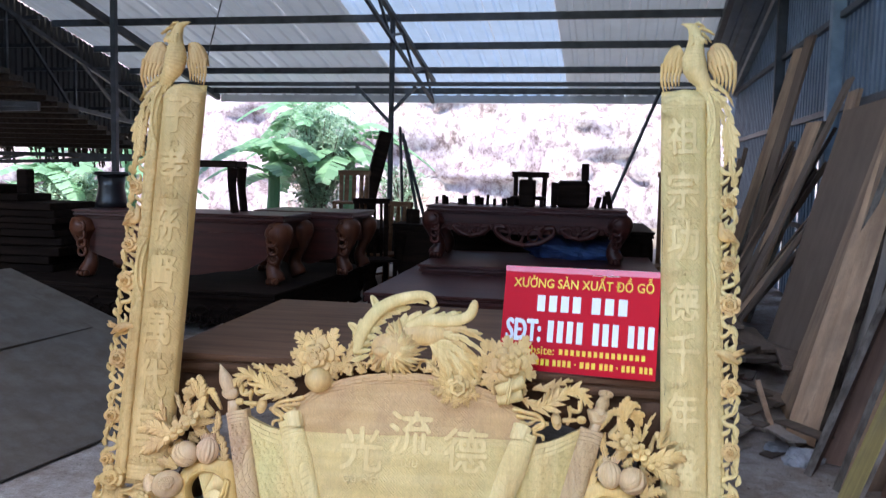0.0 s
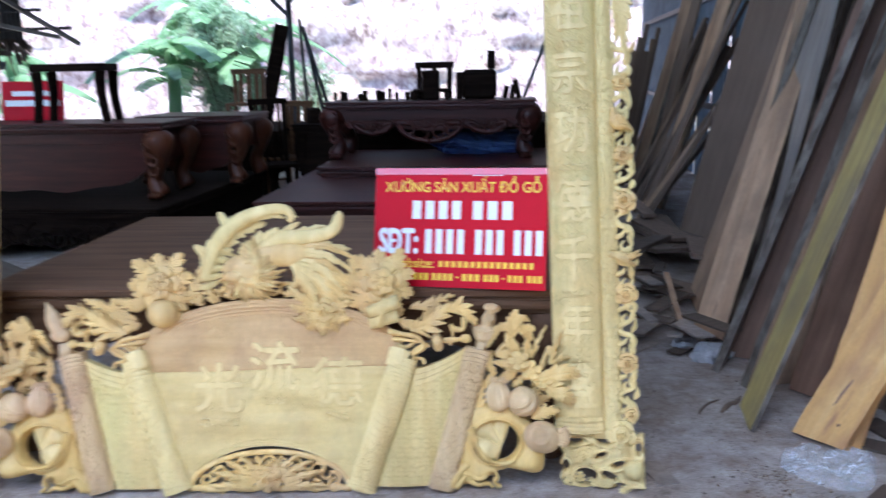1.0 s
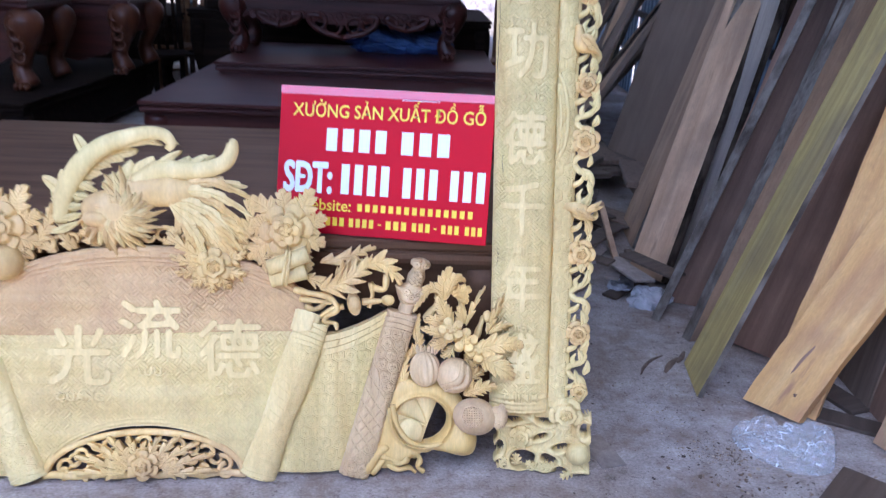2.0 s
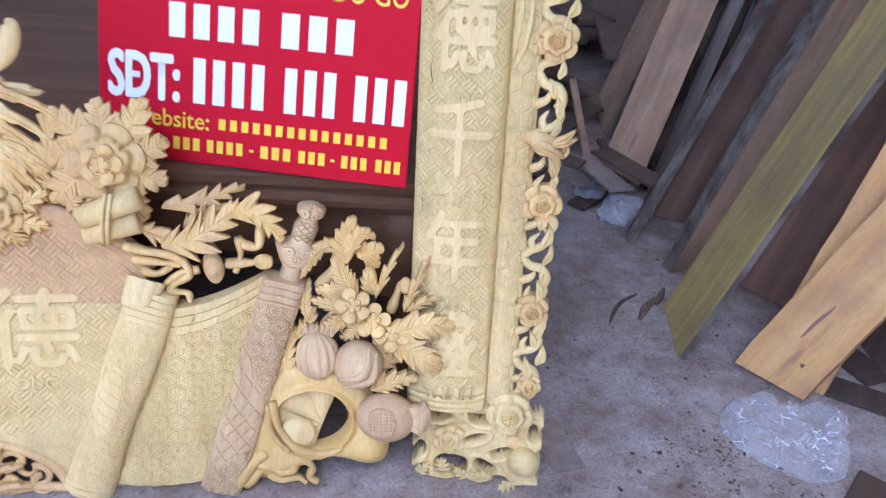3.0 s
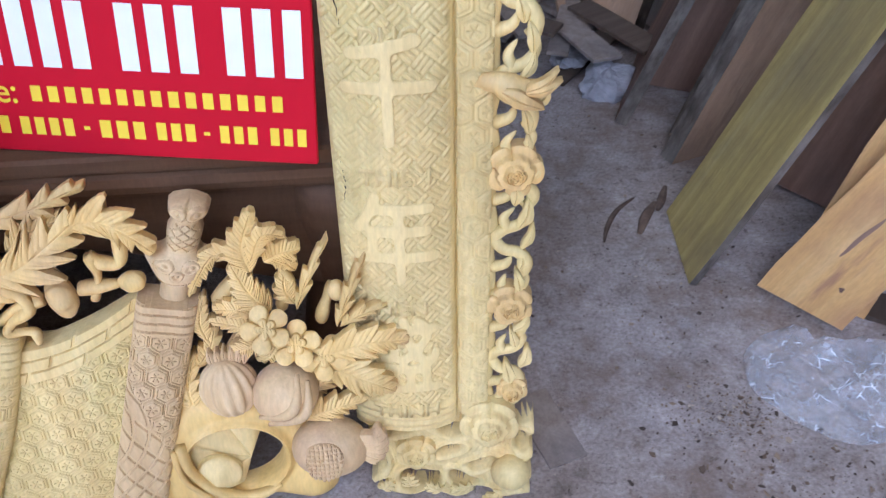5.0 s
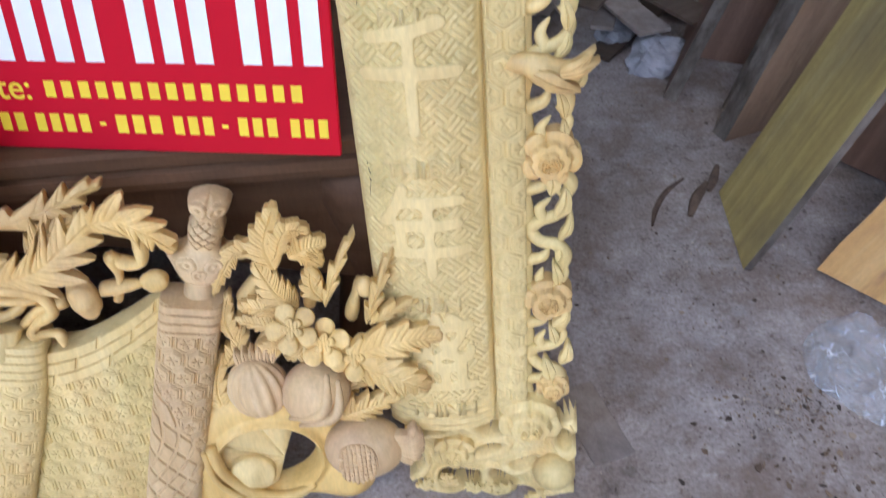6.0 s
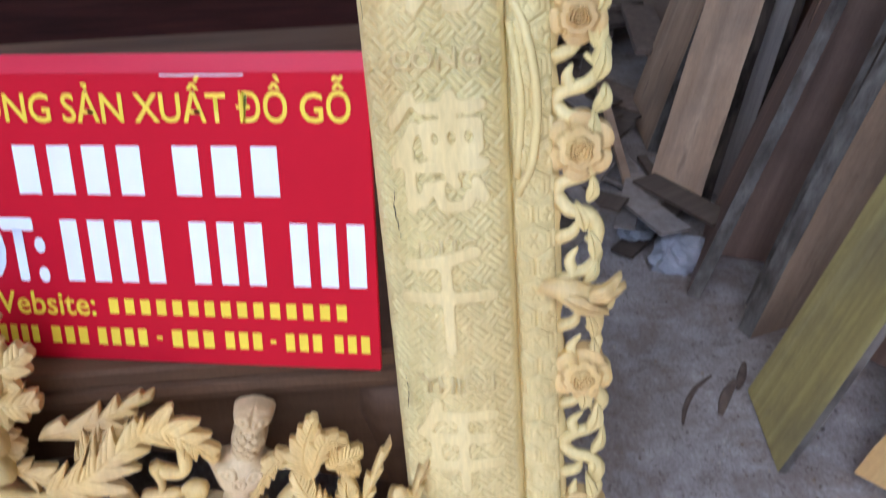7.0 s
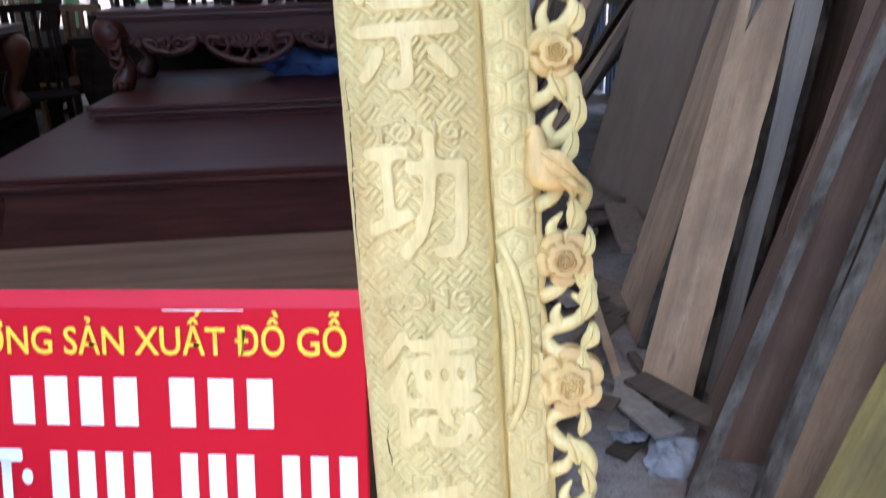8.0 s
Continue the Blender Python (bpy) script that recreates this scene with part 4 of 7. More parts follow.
def altar_table(m, w, d, h, mt, label, carved=True, lion=False, drop=0.30):
    lm = LION if lion else mt
    t = thing("altar_table", m, label, "table", "altar tables")
    part("tabletop", slab_profile(bmesh.new(), -w / 2, w / 2, 0, d, h, 0.075, 0.028), mt, t)
    z1 = h - 0.077
    part("frieze", B(-w / 2 + 0.07, w / 2 - 0.07, 0.05, 0.09, z1 - 0.09, z1, 0.004), mt, t)
    part("back_panel", B(-w / 2 + 0.07, w / 2 - 0.07, d - 0.09, d - 0.05, z1 - drop * 0.6, z1), mt, t)
    for sx in (-1, 1):
        part("side_panel", B(sx * (w / 2 - 0.09) - 0.02, sx * (w / 2 - 0.09) + 0.02, 0.1, d - 0.1, z1 - drop * 0.6, z1), mt, t)
    if carved:
        lobe = lambda k: 0.045 + 0.30 * drop * (0.62 * max(0, 1 - (abs(k - 0.5) / 0.2) ** 2) + 0.42 * max(0, 1 - (abs(abs(k - 0.5) - 0.33) / 0.11) ** 2) + 0.10)
        ap = part("carved_apron", apron_board(-w / 2 + 0.09, w / 2 - 0.09, 0.055, 0.085, z1 - 0.0905, lobe, 60), mt, t)
        for c, k in ((-w * 0.27, 0.6), (0, 1.0), (w * 0.27, 0.6)):
            R = 0.20 * k
            for s in (-1, 1):
                pts = [P3(c, z1 - 0.10 - drop * 0.72 * k, -0.05), P3(c + s * R * 0.8, z1 - 0.09 - drop * 0.62 * k, -0.05), P3(c + s * R * 1.35, z1 - 0.09 - drop * 0.35 * k, -0.05),
                       P3(c + s * R * 1.35, z1 - 0.12, -0.05), P3(c + s * R * 0.9, z1 - 0.13, -0.05)]
                part("scroll", tube(bmesh.new(), smooth_path(pts, 5), 0.024, 8), mt, ap, smooth=True)
                part("scroll", curl(bmesh.new(), c + s * R * 1.0, z1 - 0.17, -0.045, R * 0.36, 90, 420 * s, 0.016, 0.008), mt, ap, smooth=True)
                part("scroll", curl(bmesh.new(), c + s * R * 0.45, z1 - 0.09 - drop * 0.42 * k, -0.045, R * 0.4, 0, 380 * s, 0.015, 0.007), mt, ap, smooth=True)
        for i in range(22):
            c = -w / 2 + 0.16 + (w - 0.32) * i / 21
            part("scroll", curl(bmesh.new(), c, z1 - 0.13 - 0.01 * math.sin(i), -0.05, 0.035, 60 * i, 380, 0.010, 0.005), mt, ap, smooth=True)
    else:
        bm = apron_board(-w / 2 + 0.09, w / 2 - 0.09, 0.055, 0.10, z1 - 0.0905, lambda k: drop * (0.92 - 0.52 * abs(2 * k - 1) ** 3 + 0.03 * math.cos(22 * k)))
        part("carved_apron", bm, mt, t)
    for sx in (-1, 1):
        for yy in (0.09, d - 0.09):
            x0 = sx * (w / 2 - 0.10)
            pts = [(x0, yy, z1 + 0.0), (x0 + sx * 0.035, yy - 0.02, z1 * 0.80), (x0 + sx * 0.02, yy, z1 * 0.55), (x0 - sx * 0.03, yy, z1 * 0.28), (x0 + sx * 0.02, yy - 0.01, 0.02)]
            lg = part("leg", tube(bmesh.new(), smooth_path(pts, 4), [0.075, 0.10, 0.12, 0.125, 0.12, 0.105, 0.09, 0.078, 0.066, 0.058, 0.055, 0.056, 0.06, 0.066, 0.072, 0.075, 0.07], 12), lm, t, smooth=True)
            if yy < 0.2:
                for q in range(4):
                    part("leg_scroll", curl(bmesh.new(), x0 + sx * 0.01, z1 * (0.86 - 0.14 * q), 0.03 - 0.01 * q, 0.055, 90, 400 * sx, 0.018, 0.008), lm, lg, smooth=True)
                for q in (-1, 0, 1):
                    part("toe", blob(bmesh.new(), P3(x0 + q * 0.035, 0.03, 0.0), (0.022, 0.04, 0.03)), lm, lg, smooth=True)
    return t


def slat_chair(m, mt, w=0.42, h=0.95, seat=0.43, slats=4, label="unfinished wooden chair with a slatted back"):
    c = thing("chair", m, label, "chair", "chairs among the furniture")
    part("seat", B(-w / 2, w / 2, -0.20, 0.20, seat - 0.03, seat, 0.005), mt, c)
    for sx in (-1, 1):
        part("leg", bar(bmesh.new(), (sx * (w / 2 - 0.025), -0.18, 0), (sx * (w / 2 - 0.025), -0.18, seat - 0.03), 0.04), mt, c)
        part("back_post", bar(bmesh.new(), (sx * (w / 2 - 0.025), 0.18, 0), (sx * (w / 2 - 0.02), 0.23, h), 0.045), mt, c)
    part("top_rail", B(-w / 2 - 0.02, w / 2 + 0.02, 0.21, 0.25, h - 0.01, h + 0.05, 0.006), mt, c)
    for i in range(slats):
        x0 = -w / 2 + w * (i + 1) / (slats + 1)
        part("slat", bar(bmesh.new(), (x0, 0.19, seat), (x0, 0.228, h - 0.01), 0.05 if slats < 4 else 0.03, 0.014), mt, c)
    for sx in (-1, 1):
        part("rail", bar(bmesh.new(), (sx * (w / 2 - 0.025), -0.16, seat * 0.4), (sx * (w / 2 - 0.025), 0.18, seat * 0.4), 0.025), mt, c)
    return c


def stool_frame(m, mt, w, h, label):
    c = thing("stool", m, label, "stool", "chairs among the furniture")
    for sy in (-1, 1):
        part("top_rail", B(-w / 2, w / 2, sy * 0.16 - 0.02, sy * 0.16 + 0.02, h - 0.06, h, 0.006), mt, c)
    for sx in (-1, 1):
        part("side_rail", B(sx * (w / 2 - 0.025) - 0.02, sx * (w / 2 - 0.025) + 0.02, -0.139, 0.139, h - 0.055, h - 0.002), mt, c)
        for sy in (-1, 1):
            pts = [(sx * (w / 2 - 0.04), sy * 0.15, h - 0.061), (sx * (w / 2 - 0.045), sy * 0.15, h * 0.5), (sx * (w / 2 - 0.02), sy * 0.15, 0)]
            part("leg", tube(bmesh.new(), smooth_path(pts, 3), [0.05, 0.047, 0.044, 0.040, 0.038, 0.038, 0.040], 4), mt, c)
    return c


def board_block(name, m, sx, sy, sz, mt, label, category):
    return solo(name, B(-sx / 2, sx / 2, -sy / 2, sy / 2, 0, sz, min(sx, sy, sz) * 0.12), mt, label, category, m)


# near bed, on which the sign stands
platform_bed(pose(-0.70, 3.105, 0, 0, 0, 1.0), 2.12, 1.48, 0.630, BED, "low brown wooden platform bed with a moulded edge", 0.20)
# red bed behind it, with a second top laid on its back half
RED_Z = 0.47
platform_bed(pose(-0.45, 6.05, 0, 0, 0, 0), 2.5, 3.1, RED_Z, ROSEWOOD, "dark red polished rosewood platform bed", 0.27, wave=0.0)
solo("bed_top", slab_profile(bmesh.new(), -1.12, 1.05, 0, 1.55, 0.09, 0.09, 0.03), ROSEWOOD, "loose red rosewood top board laid on a bed", "bed top", pose(-0.42, 7.35, RED_Z + 0.001))
ALT_Z = RED_Z + 0.092
altar_table(pose(-0.62, 7.95, ALT_Z), 1.95, 0.75, 1.085 - ALT_Z, ROSEWOOD, "carved dark red altar table with scrolled apron and cabriole legs", True, drop=0.27)
# left: dark carved bed with a red table on it
LB = 0.40
platform_bed(pose(-4.05, 6.25, 0, 0, 0, -3), 3.2, 2.35, LB, SHADE_WOOD, "dark carved low platform bed beneath a table", 0.24, True)
altar_table(pose(-3.55, 6.62, LB + 0.001), 1.98, 0.72, 1.0 - LB, ROSEWOOD, "red carved table with lion-paw legs standing on a bed", False, True, drop=0.40)
altar_table(pose(-2.72, 7.55, LB + 0.001), 1.0, 0.8, 1.0 - LB, ROSEWOOD, "smaller red table with a bowed apron standing on a bed", False, True, drop=0.36)

# goods on the tables
stool_frame(pose(-3.40, 6.98, 1.001, 0, 0, 8), SHADE_WOOD, 0.58, 0.46, "dark unfinished stool frame standing on a table")
slat_chair(pose(-2.82, 9.5, 0.741, 0, 0, 5), BED, 0.36, 0.62, 0.3, 3)
slat_chair(pose(-2.35, 9.4, 0, 0, 0, -25), BED, 0.38, 1.0, 0.45, 3)
slat_chair(pose(-2.3, 8.75, 0, 0, 0, 30), SHADE_WOOD, 0.38, 1.05, 0.45, 4)
slat_chair(pose(0.88, 8.75, 0, 0, 0, -8), BED, 0.40, 1.42, 0.5, 4)
slat_chair(pose(-0.62, 8.35, 1.086, 0, 0, 0), SHADE_WOOD, 0.34, 0.30, 0.10, 1, "small dark chair frame on the altar table")
board_block("wood_block", pose(-0.62, 8.2, 1.086), 0.16, 0.12, 0.27, SHADE_WOOD, "dark wooden block on the altar table", "block")
board_block("wooden_box", pose(-0.17, 8.3, 1.086), 0.32, 0.25, 0.27, SHADE_WOOD, "dark wooden box on the altar table", "box")
board_block("wood_block", pose(-0.06, 8.3, 1.3565), 0.075, 0.08, 0.17, SHADE_WOOD, "small upright block on a wooden box", "block")
board_block("wood_block", pose(-0.36, 8.3, 1.086), 0.06, 0.08, 0.25, SHADE_WOOD, "thin upright block on the altar table", "block")
rng = random.Random(8)
for i in range(15):
    xx = -1.55 + 0.058 * i + rng.uniform(-0.02, 0.02)
    if i in (3, 6, 11):
        continue
    board_block("chair_leg_blank", pose(xx, 8.3 + rng.uniform(-0.05, 0.05), 1.086, rng.uniform(-4, 4), rng.uniform(-6, 6), 0), rng.uniform(0.025, 0.05), 0.04, rng.uniform(0.06, 0.13), SHADE_WOOD, "short upright turned blank on the altar table", "blank")
for i in range(3):
    board_block("chair_leg_blank", pose(0.06 + 0.07 * i, 8.3, 1.086, 0, rng.uniform(-14, 14), 0), 0.05, 0.05, rng.uniform(0.10, 0.2), SHADE_WOOD, "short upright turned blank on the altar table", "blank")
pot = thing("drum_stool", pose(-4.48, 7.15, 1.001), "dark round wooden drum stool on a table", "stool")
part("body", tube(bmesh.new(), [(0, 0, 0), (0, 0, 0.06), (0, 0, 0.2), (0, 0, 0.3)], [0.15, 0.14, 0.115, 0.13], 18), BLACK, pot, smooth=True)
part("seat", tube(bmesh.new(), [(0, 0, 0.3), (0, 0, 0.315), (0, 0, 0.335)], [0.15, 0.16, 0.15], 18), BLACK, pot)
rs = thing("shop_sign", stand(-3.93, 7.20, 1.001, 0, 8), "small red shop sign with two pale lines standing on a table", "sign")
part("panel", B(-0.275, 0.275, -0.006, 0.006, 0, 0.33, 0.002), RED, rs)
part("text_bar", B(-0.18, 0.18, -0.010, -0.006, 0.205, 0.247), WHITE_INK, rs)
part("text_bar", B(-0.24, 0.24, -0.010, -0.006, 0.120, 0.170), WHITE_INK, rs)


def crumple(m, r, label):
    bm = blob(bmesh.new(), (0, 0, 0), r, 40, 24)
    for v in bm.verts:
        k = 1 + 0.35 * noise.fractal(v.co * 7, 0.7, 2.2, 4)
        v.co = Vector((v.co.x * k, v.co.y * k, max(0, v.co.z * k + r[2] * 0.8)))
    return solo("folded_tarpaulin", bm, BLUE_CLOTH, label, "tarpaulin", m)


crumple(pose(-0.18, 8.42, ALT_Z), (0.45, 0.15, 0.13), "crumpled dark blue tarpaulin under the altar table")
# further beds and blocks, near-black masses added for the dim back of the shed
platform_bed(pose(-0.75, 9.05, 0, 0, 0, 0), 2.9, 1.9, 0.82, SHADE_WOOD, "added near-black platform bed darkening the back of the shed", 0.40, wave=0.0)
platform_bed(pose(-3.6, 9.3, 0, 0, 0, -2), 2.4, 1.8, 0.74, SHADE_WOOD, "added near-black platform bed darkening the space behind the tables", 0.38, wave=0.0)
platform_bed(pose(-5.4, 8.3, 0, 0, 0, 2), 1.5, 2.2, 0.80, SHADE_WOOD, "added near-black low bed darkening the corner by the stacked boards", 0.40, wave=0.0)
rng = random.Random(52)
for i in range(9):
    board_block("wood_block", pose(-2.05 + 0.16 * i + rng.uniform(-0.05, 0.05), 9.5 + rng.uniform(-0.3, 0.3), 0.821 if i > 2 else 0.0, rng.uniform(-3, 3), rng.uniform(-3, 3), rng.uniform(-40, 40)), rng.uniform(0.08, 0.2), 0.12, rng.uniform(0.1, 0.3) + (0.7 if i <= 2 else 0), SHADE_WOOD, "near-black sawn block among the added dark beds", "block")

# leaning timber and poles by the post
def leaning(name, p, q, w, t, mt, label, category="plank", turn=0.0):
    p, q = Vector(p), Vector(q)
    bm = bmesh.new()
    L = (q - p).length
    n = 8
    rng = random.Random(int(p.x * 1000 + p.y * 77))
    prev = None
    for i in range(n + 1):
        ww = w * (1 + rng.uniform(-0.05, 0.05))
        ring = [bm.verts.new((sx * ww / 2, sy * t / 2, L * i / n)) for sx, sy in ((-1, -1), (1, -1), (1, 1), (-1, 1))]
        if prev:
            for k in range(4):
                bm.faces.new((prev[k], prev[(k + 1) % 4], ring[(k + 1) % 4], ring[k]))
        else:
            bm.faces.new(ring[::-1])
        prev = ring
    bm.faces.new(prev)
    rot = (q - p).to_track_quat("Z", "Y").to_matrix().to_4x4()
    return solo(name, bm, mt, label, category, Matrix.Translation(p) @ rot @ pose(0, 0, 0, 0, 0, turn))


leaning("timber_beam", (-3.22, 10.9, 0.0), (-2.80, 11.1, 1.95), 0.17, 0.12, SHADE_WOOD, "thick dark plank propped upright among the chairs", "timber", 90)
for i, (a, b) in enumerate((((-2.75, 12.2, 0), (-2.9, 12.4, 2.1)), ((-2.35, 12.0, 0), (-2.88, 12.5, 2.0)), ((-2.2, 12.0, 0), (-2.85, 12.5, 1.9)))):
    leaning("prop_pole", a, b, 0.035, 0.035, STEEL, "thin dark pole leaning by the post", "pole")
leaning("prop_pole", (-0.05, 13.15, 0.0), (1.15, 14.2, 3.0), 0.04, 0.04, STEEL, "long thin raking steel stay", "pole")

# stack of timber at the left, near-black to stand for the dim corner
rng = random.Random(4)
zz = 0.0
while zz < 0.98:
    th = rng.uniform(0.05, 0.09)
    board_block("stacked_board", pose(-5.75 + rng.uniform(-0.06, 0.06), 7.1 + rng.uniform(-0.05, 0.05), zz, 0, 0, rng.uniform(-2, 2)), 1.9, 0.7, th - 0.002, SHADE_WOOD, "thick sawn board in a stack", "board")
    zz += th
board_block("stacked_board", pose(-5.9, 7.1, zz), 1.3, 0.5, 0.07, SHADE_WOOD, "short sawn board on top of a stack", "board")
board_block("stacked_board", pose(-5.95, 7.1, zz + 0.072), 1.0, 0.45, 0.08, SHADE_WOOD, "short sawn board on top of a stack", "board")
board_block("wood_block", pose(-5.35, 7.1, zz + 0.001), 0.12, 0.12, 0.30, SHADE_WOOD, "dark upright block on a stack of boards", "block")



# ---- planks leaning on the right wall ----
def plank(f1, f2, top, length, thick, mt, label, edge=None, cut=1.0, name="plank"):
    """A board whose foot runs from f1 to f2 on the floor and that leans towards top."""
    a, b, t = Vector((*f1, 0)), Vector((*f2, 0)), Vector(top)
    w = b - a
    ax = (t - (a + b) / 2).normalized()
    ax = (ax - w.normalized() * ax.dot(w.normalized()) * (1 - cut)).normalized()
    nrm = w.cross(ax).normalized()
    if nrm.x - nrm.z * 0.5 > 0:
        nrm = -nrm
    n, rng = 22, random.Random(int(a.y * 997))
    wob = [0.005 * math.sin(0.17 * k + a.y * 9) + rng.uniform(-0.0025, 0.0025) for k in range(2 * (n + 1))]
    side = (w - ax * w.dot(ax)).normalized()
    M_ = Matrix((side, ax.cross(side), ax)).transposed().to_4x4()
    M_.translation = a
    inv = M_.inverted()
    bm = bmesh.new()
    prev = None
    for i in range(n + 1):
        s = length * i / n
        ring = []
        for base, k in ((a, 0), (b, 1)):
            p = base + ax * s + w.normalized() * (wob[2 * i + k] if i else 0)
            for o in (0, thick):
                ring.append(bm.verts.new(inv @ (p - nrm * o)))
        if prev:
            for q in ((0, 2), (2, 3), (3, 1), (1, 0)):
                bm.faces.new((prev[q[0]], prev[q[1]], ring[q[1]], ring[q[0]]))
        else:
            bm.faces.new([ring[j] for j in (0, 1, 3, 2)])
        prev = ring
    bm.faces.new([prev[j] for j in (0, 2, 3, 1)])
    me = bm_mesh(name, bm, mt)
    if edge:
        me.materials.append(edge)
        for f in me.polygons:
            if abs(f.normal.x) > 0.7:
                f.material_index = 1
    lo = min((M_ @ v.co).z for v in me.vertices)
    M_.translation.z -= lo
    return _place(me, M_, name, label)


def _place(me, m, name, label):
    ob = new(name, me)
    ob.matrix_basis = m
    return tagged(ob, label, "plank", "planks leaning on the wall")


plank((1.055, 3.650), (1.026, 3.401), (1.765, 3.56, 2.10), 2.32, 0.018, PLANK_GREEN, "greenish yellow rough-sawn plank leaning on the wall", BARK)
plank((1.242, 3.400), (1.372, 3.262), (1.86, 3.64, 1.75), 1.90, 0.022, PLANK_ORANGE, "narrow orange plank behind another", PLANK_ORANGE)
plank((1.30, 3.82), (1.48, 3.60), (2.02, 4.0, 1.9), 2.05, 0.03, PLANK_RED, "dark brown board standing behind the front planks", BARK_DARK)
knotty = plank((1.171, 3.374), (1.300, 3.228), (1.96, 3.40, 1.42), 1.6, 0.045, PLANK_ORANGE, "short orange plank with a dark knot leaning on the wall", PLANK_ORANGE)
for x0, z0, half, w, skew in ((0.085, 0.225, 0.060, 0.0048, 0.10), (0.130, 0.115, 0.006, 0.005, 0.0)):
    bm = bmesh.new()
    ring = [(x0 + w * math.sin(a) * (1 + 0.3 * math.sin(3 * a)) + skew * half * math.cos(a), z0 + half * math.cos(a)) for a in np.linspace(0, 2 * math.pi, 28, endpoint=False)]
    vs_ = [[bm.verts.new((p, y, q)) for p, q in ring] for y in (-0.0009, 0.0009)]
    bm.faces.new(vs_[0])
    bm.faces.new(vs_[1][::-1])
    for k in range(28):
        bm.faces.new((vs_[0][k], vs_[1][k], vs_[1][(k + 1) % 28], vs_[0][(k + 1) % 28]))
    bmesh.ops.recalc_face_normals(bm, faces=bm.faces[:])
    part("knot", bm, PLANK_RED, knotty, "dark purplish brown knot streak")
plank((1.117, 3.886), (1.320, 3.95), (2.0, 4.26, 2.05), 2.45, 0.05, PLANK_BROWN, "brown plank with a weathered grey edge leaning on the wall", BARK)
plank((1.175, 3.985), (1.380, 4.06), (2.0, 4.36, 2.05), 2.50, 0.022, PLANK_DARK, "thin dark grey plank squeezed between two others", BARK)
plank((1.215, 4.420), (1.030, 4.036), (1.97, 4.62, 2.10), 2.60, 0.035, PLANK_RED, "dark brown plank with a worn grey edge leaning on the wall", BARK)
plank((1.150, 4.230), (1.330, 4.150), (2.0, 4.60, 2.15), 2.6, 0.03, PLANK_RED, "reddish brown plank wedged between others on the wall", BARK_DARK)
plank((1.070, 4.600), (1.172, 4.409), (2.0, 5.6, 2.2), 2.6, 0.055, PLANK_BROWN, "wide light brown plank with a dark bark edge", BARK_DARK)
plank((1.24, 4.70), (1.31, 4.50), (2.0, 5.35, 2.3), 2.6, 0.04, PLANK_GREY, "dusty grey plank leaning behind others", BARK_DARK)
plank((1.190, 5.300), (1.158, 4.915), (2.0, 5.5, 2.44), 2.6, 0.04, PLANK_BROWN, "thin pale brown plank leaning on the wall", BARK)
plank((1.47, 7.10), (1.425, 5.88), (1.98, 6.4, 2.2), 2.02, 0.018, PLYWOOD, "large grey-brown plywood sheet leaning on the wall", PLYWOOD)
plank((1.60, 7.20), (1.58, 6.85), (2.0, 6.95, 2.2), 2.15, 0.03, PLANK_BROWN, "brown board leaning behind the plywood sheet", PLANK_BROWN)
# partly out of view; also added to block front light from the planks behind
for i, (fx, yb, w, L) in enumerate(((1.50, 2.98, 0.16, 1.5), (1.56, 2.74, 0.20, 1.9), (1.52, 2.46, 0.22, 2.2), (1.60, 2.20, 0.20, 2.0))):
    plank((fx, yb + w), (fx + 0.05, yb), (2.04, yb + 0.25, 1.7), L, 0.03, (PLANK_BROWN, PLANK_BROWN, PLANK_DARK, PLANK_BROWN)[i], "dark brown plank at the near end of the row, also a light block", PLANK_DARK, 1.0)
# filler planks added so that the gaps between the front planks look dark
rng = random.Random(33)
for i in range(9):
    yb = 3.05 + 0.29 * i
    fx = rng.uniform(1.50, 1.66)
    plank((fx, yb + rng.uniform(0.22, 0.34)), (fx - 0.02, yb), (2.03, yb + 0.2 + rng.uniform(-0.1, 0.35), 2.0), rng.uniform(1.7, 2.4), 0.03, (PLANK_RED, PLANK_DARK, PLANK_BROWN)[i % 3], "rough filler plank added to darken the gaps between other planks", PLANK_DARK, 1.0)
rng = random.Random(21)
yy = 7.25
for i in range(26):
    w = rng.uniform(0.12, 0.30)
    L = rng.uniform(1.5, 2.15) + (0.5 if i % 7 == 3 else 0.0)
    foot = 1.13 + 0.14 * (yy - 7.3) + rng.uniform(-0.05, 0.14)
    wall_at = 1.93 + 0.035 * yy
    tilt = rng.uniform(-0.7, 0.3)
    mt = (PLANK_DARK, PLANK_BROWN, PLANK_DARK, PLANK_DARK, SHADE_WOOD)[i % 5]
    plank((foot, yy + w), (foot - 0.03, yy), (wall_at, yy + w / 2 + tilt, L * 0.93), L, rng.uniform(0.025, 0.05), mt, "tall rough plank leaning on the wall in a row", PLANK_DARK, 1.0)
    yy += w * 0.75 + rng.uniform(0.0, 0.06)
for i in range(6):
    fx, yb = 1.06 + 0.085 * i, 9.0 + 0.26 * i
    plank((fx, yb + 0.16), (fx - 0.02, yb), (fx + 0.36, yb + 0.25, 1.9), 1.55 + 0.14 * (i % 3), 0.045, (PLANK_DARK, PLANK_BROWN, PLANK_DARK)[i % 3], "tall dark plank standing among others at the back", PLANK_DARK, 1.0)
plank((1.50, 10.12), (1.56, 9.86), (2.08, 9.12, 2.82), 2.95, 0.04, PLANK_BROWN, "tall brown plank leaning above the others", BARK, 1.0)
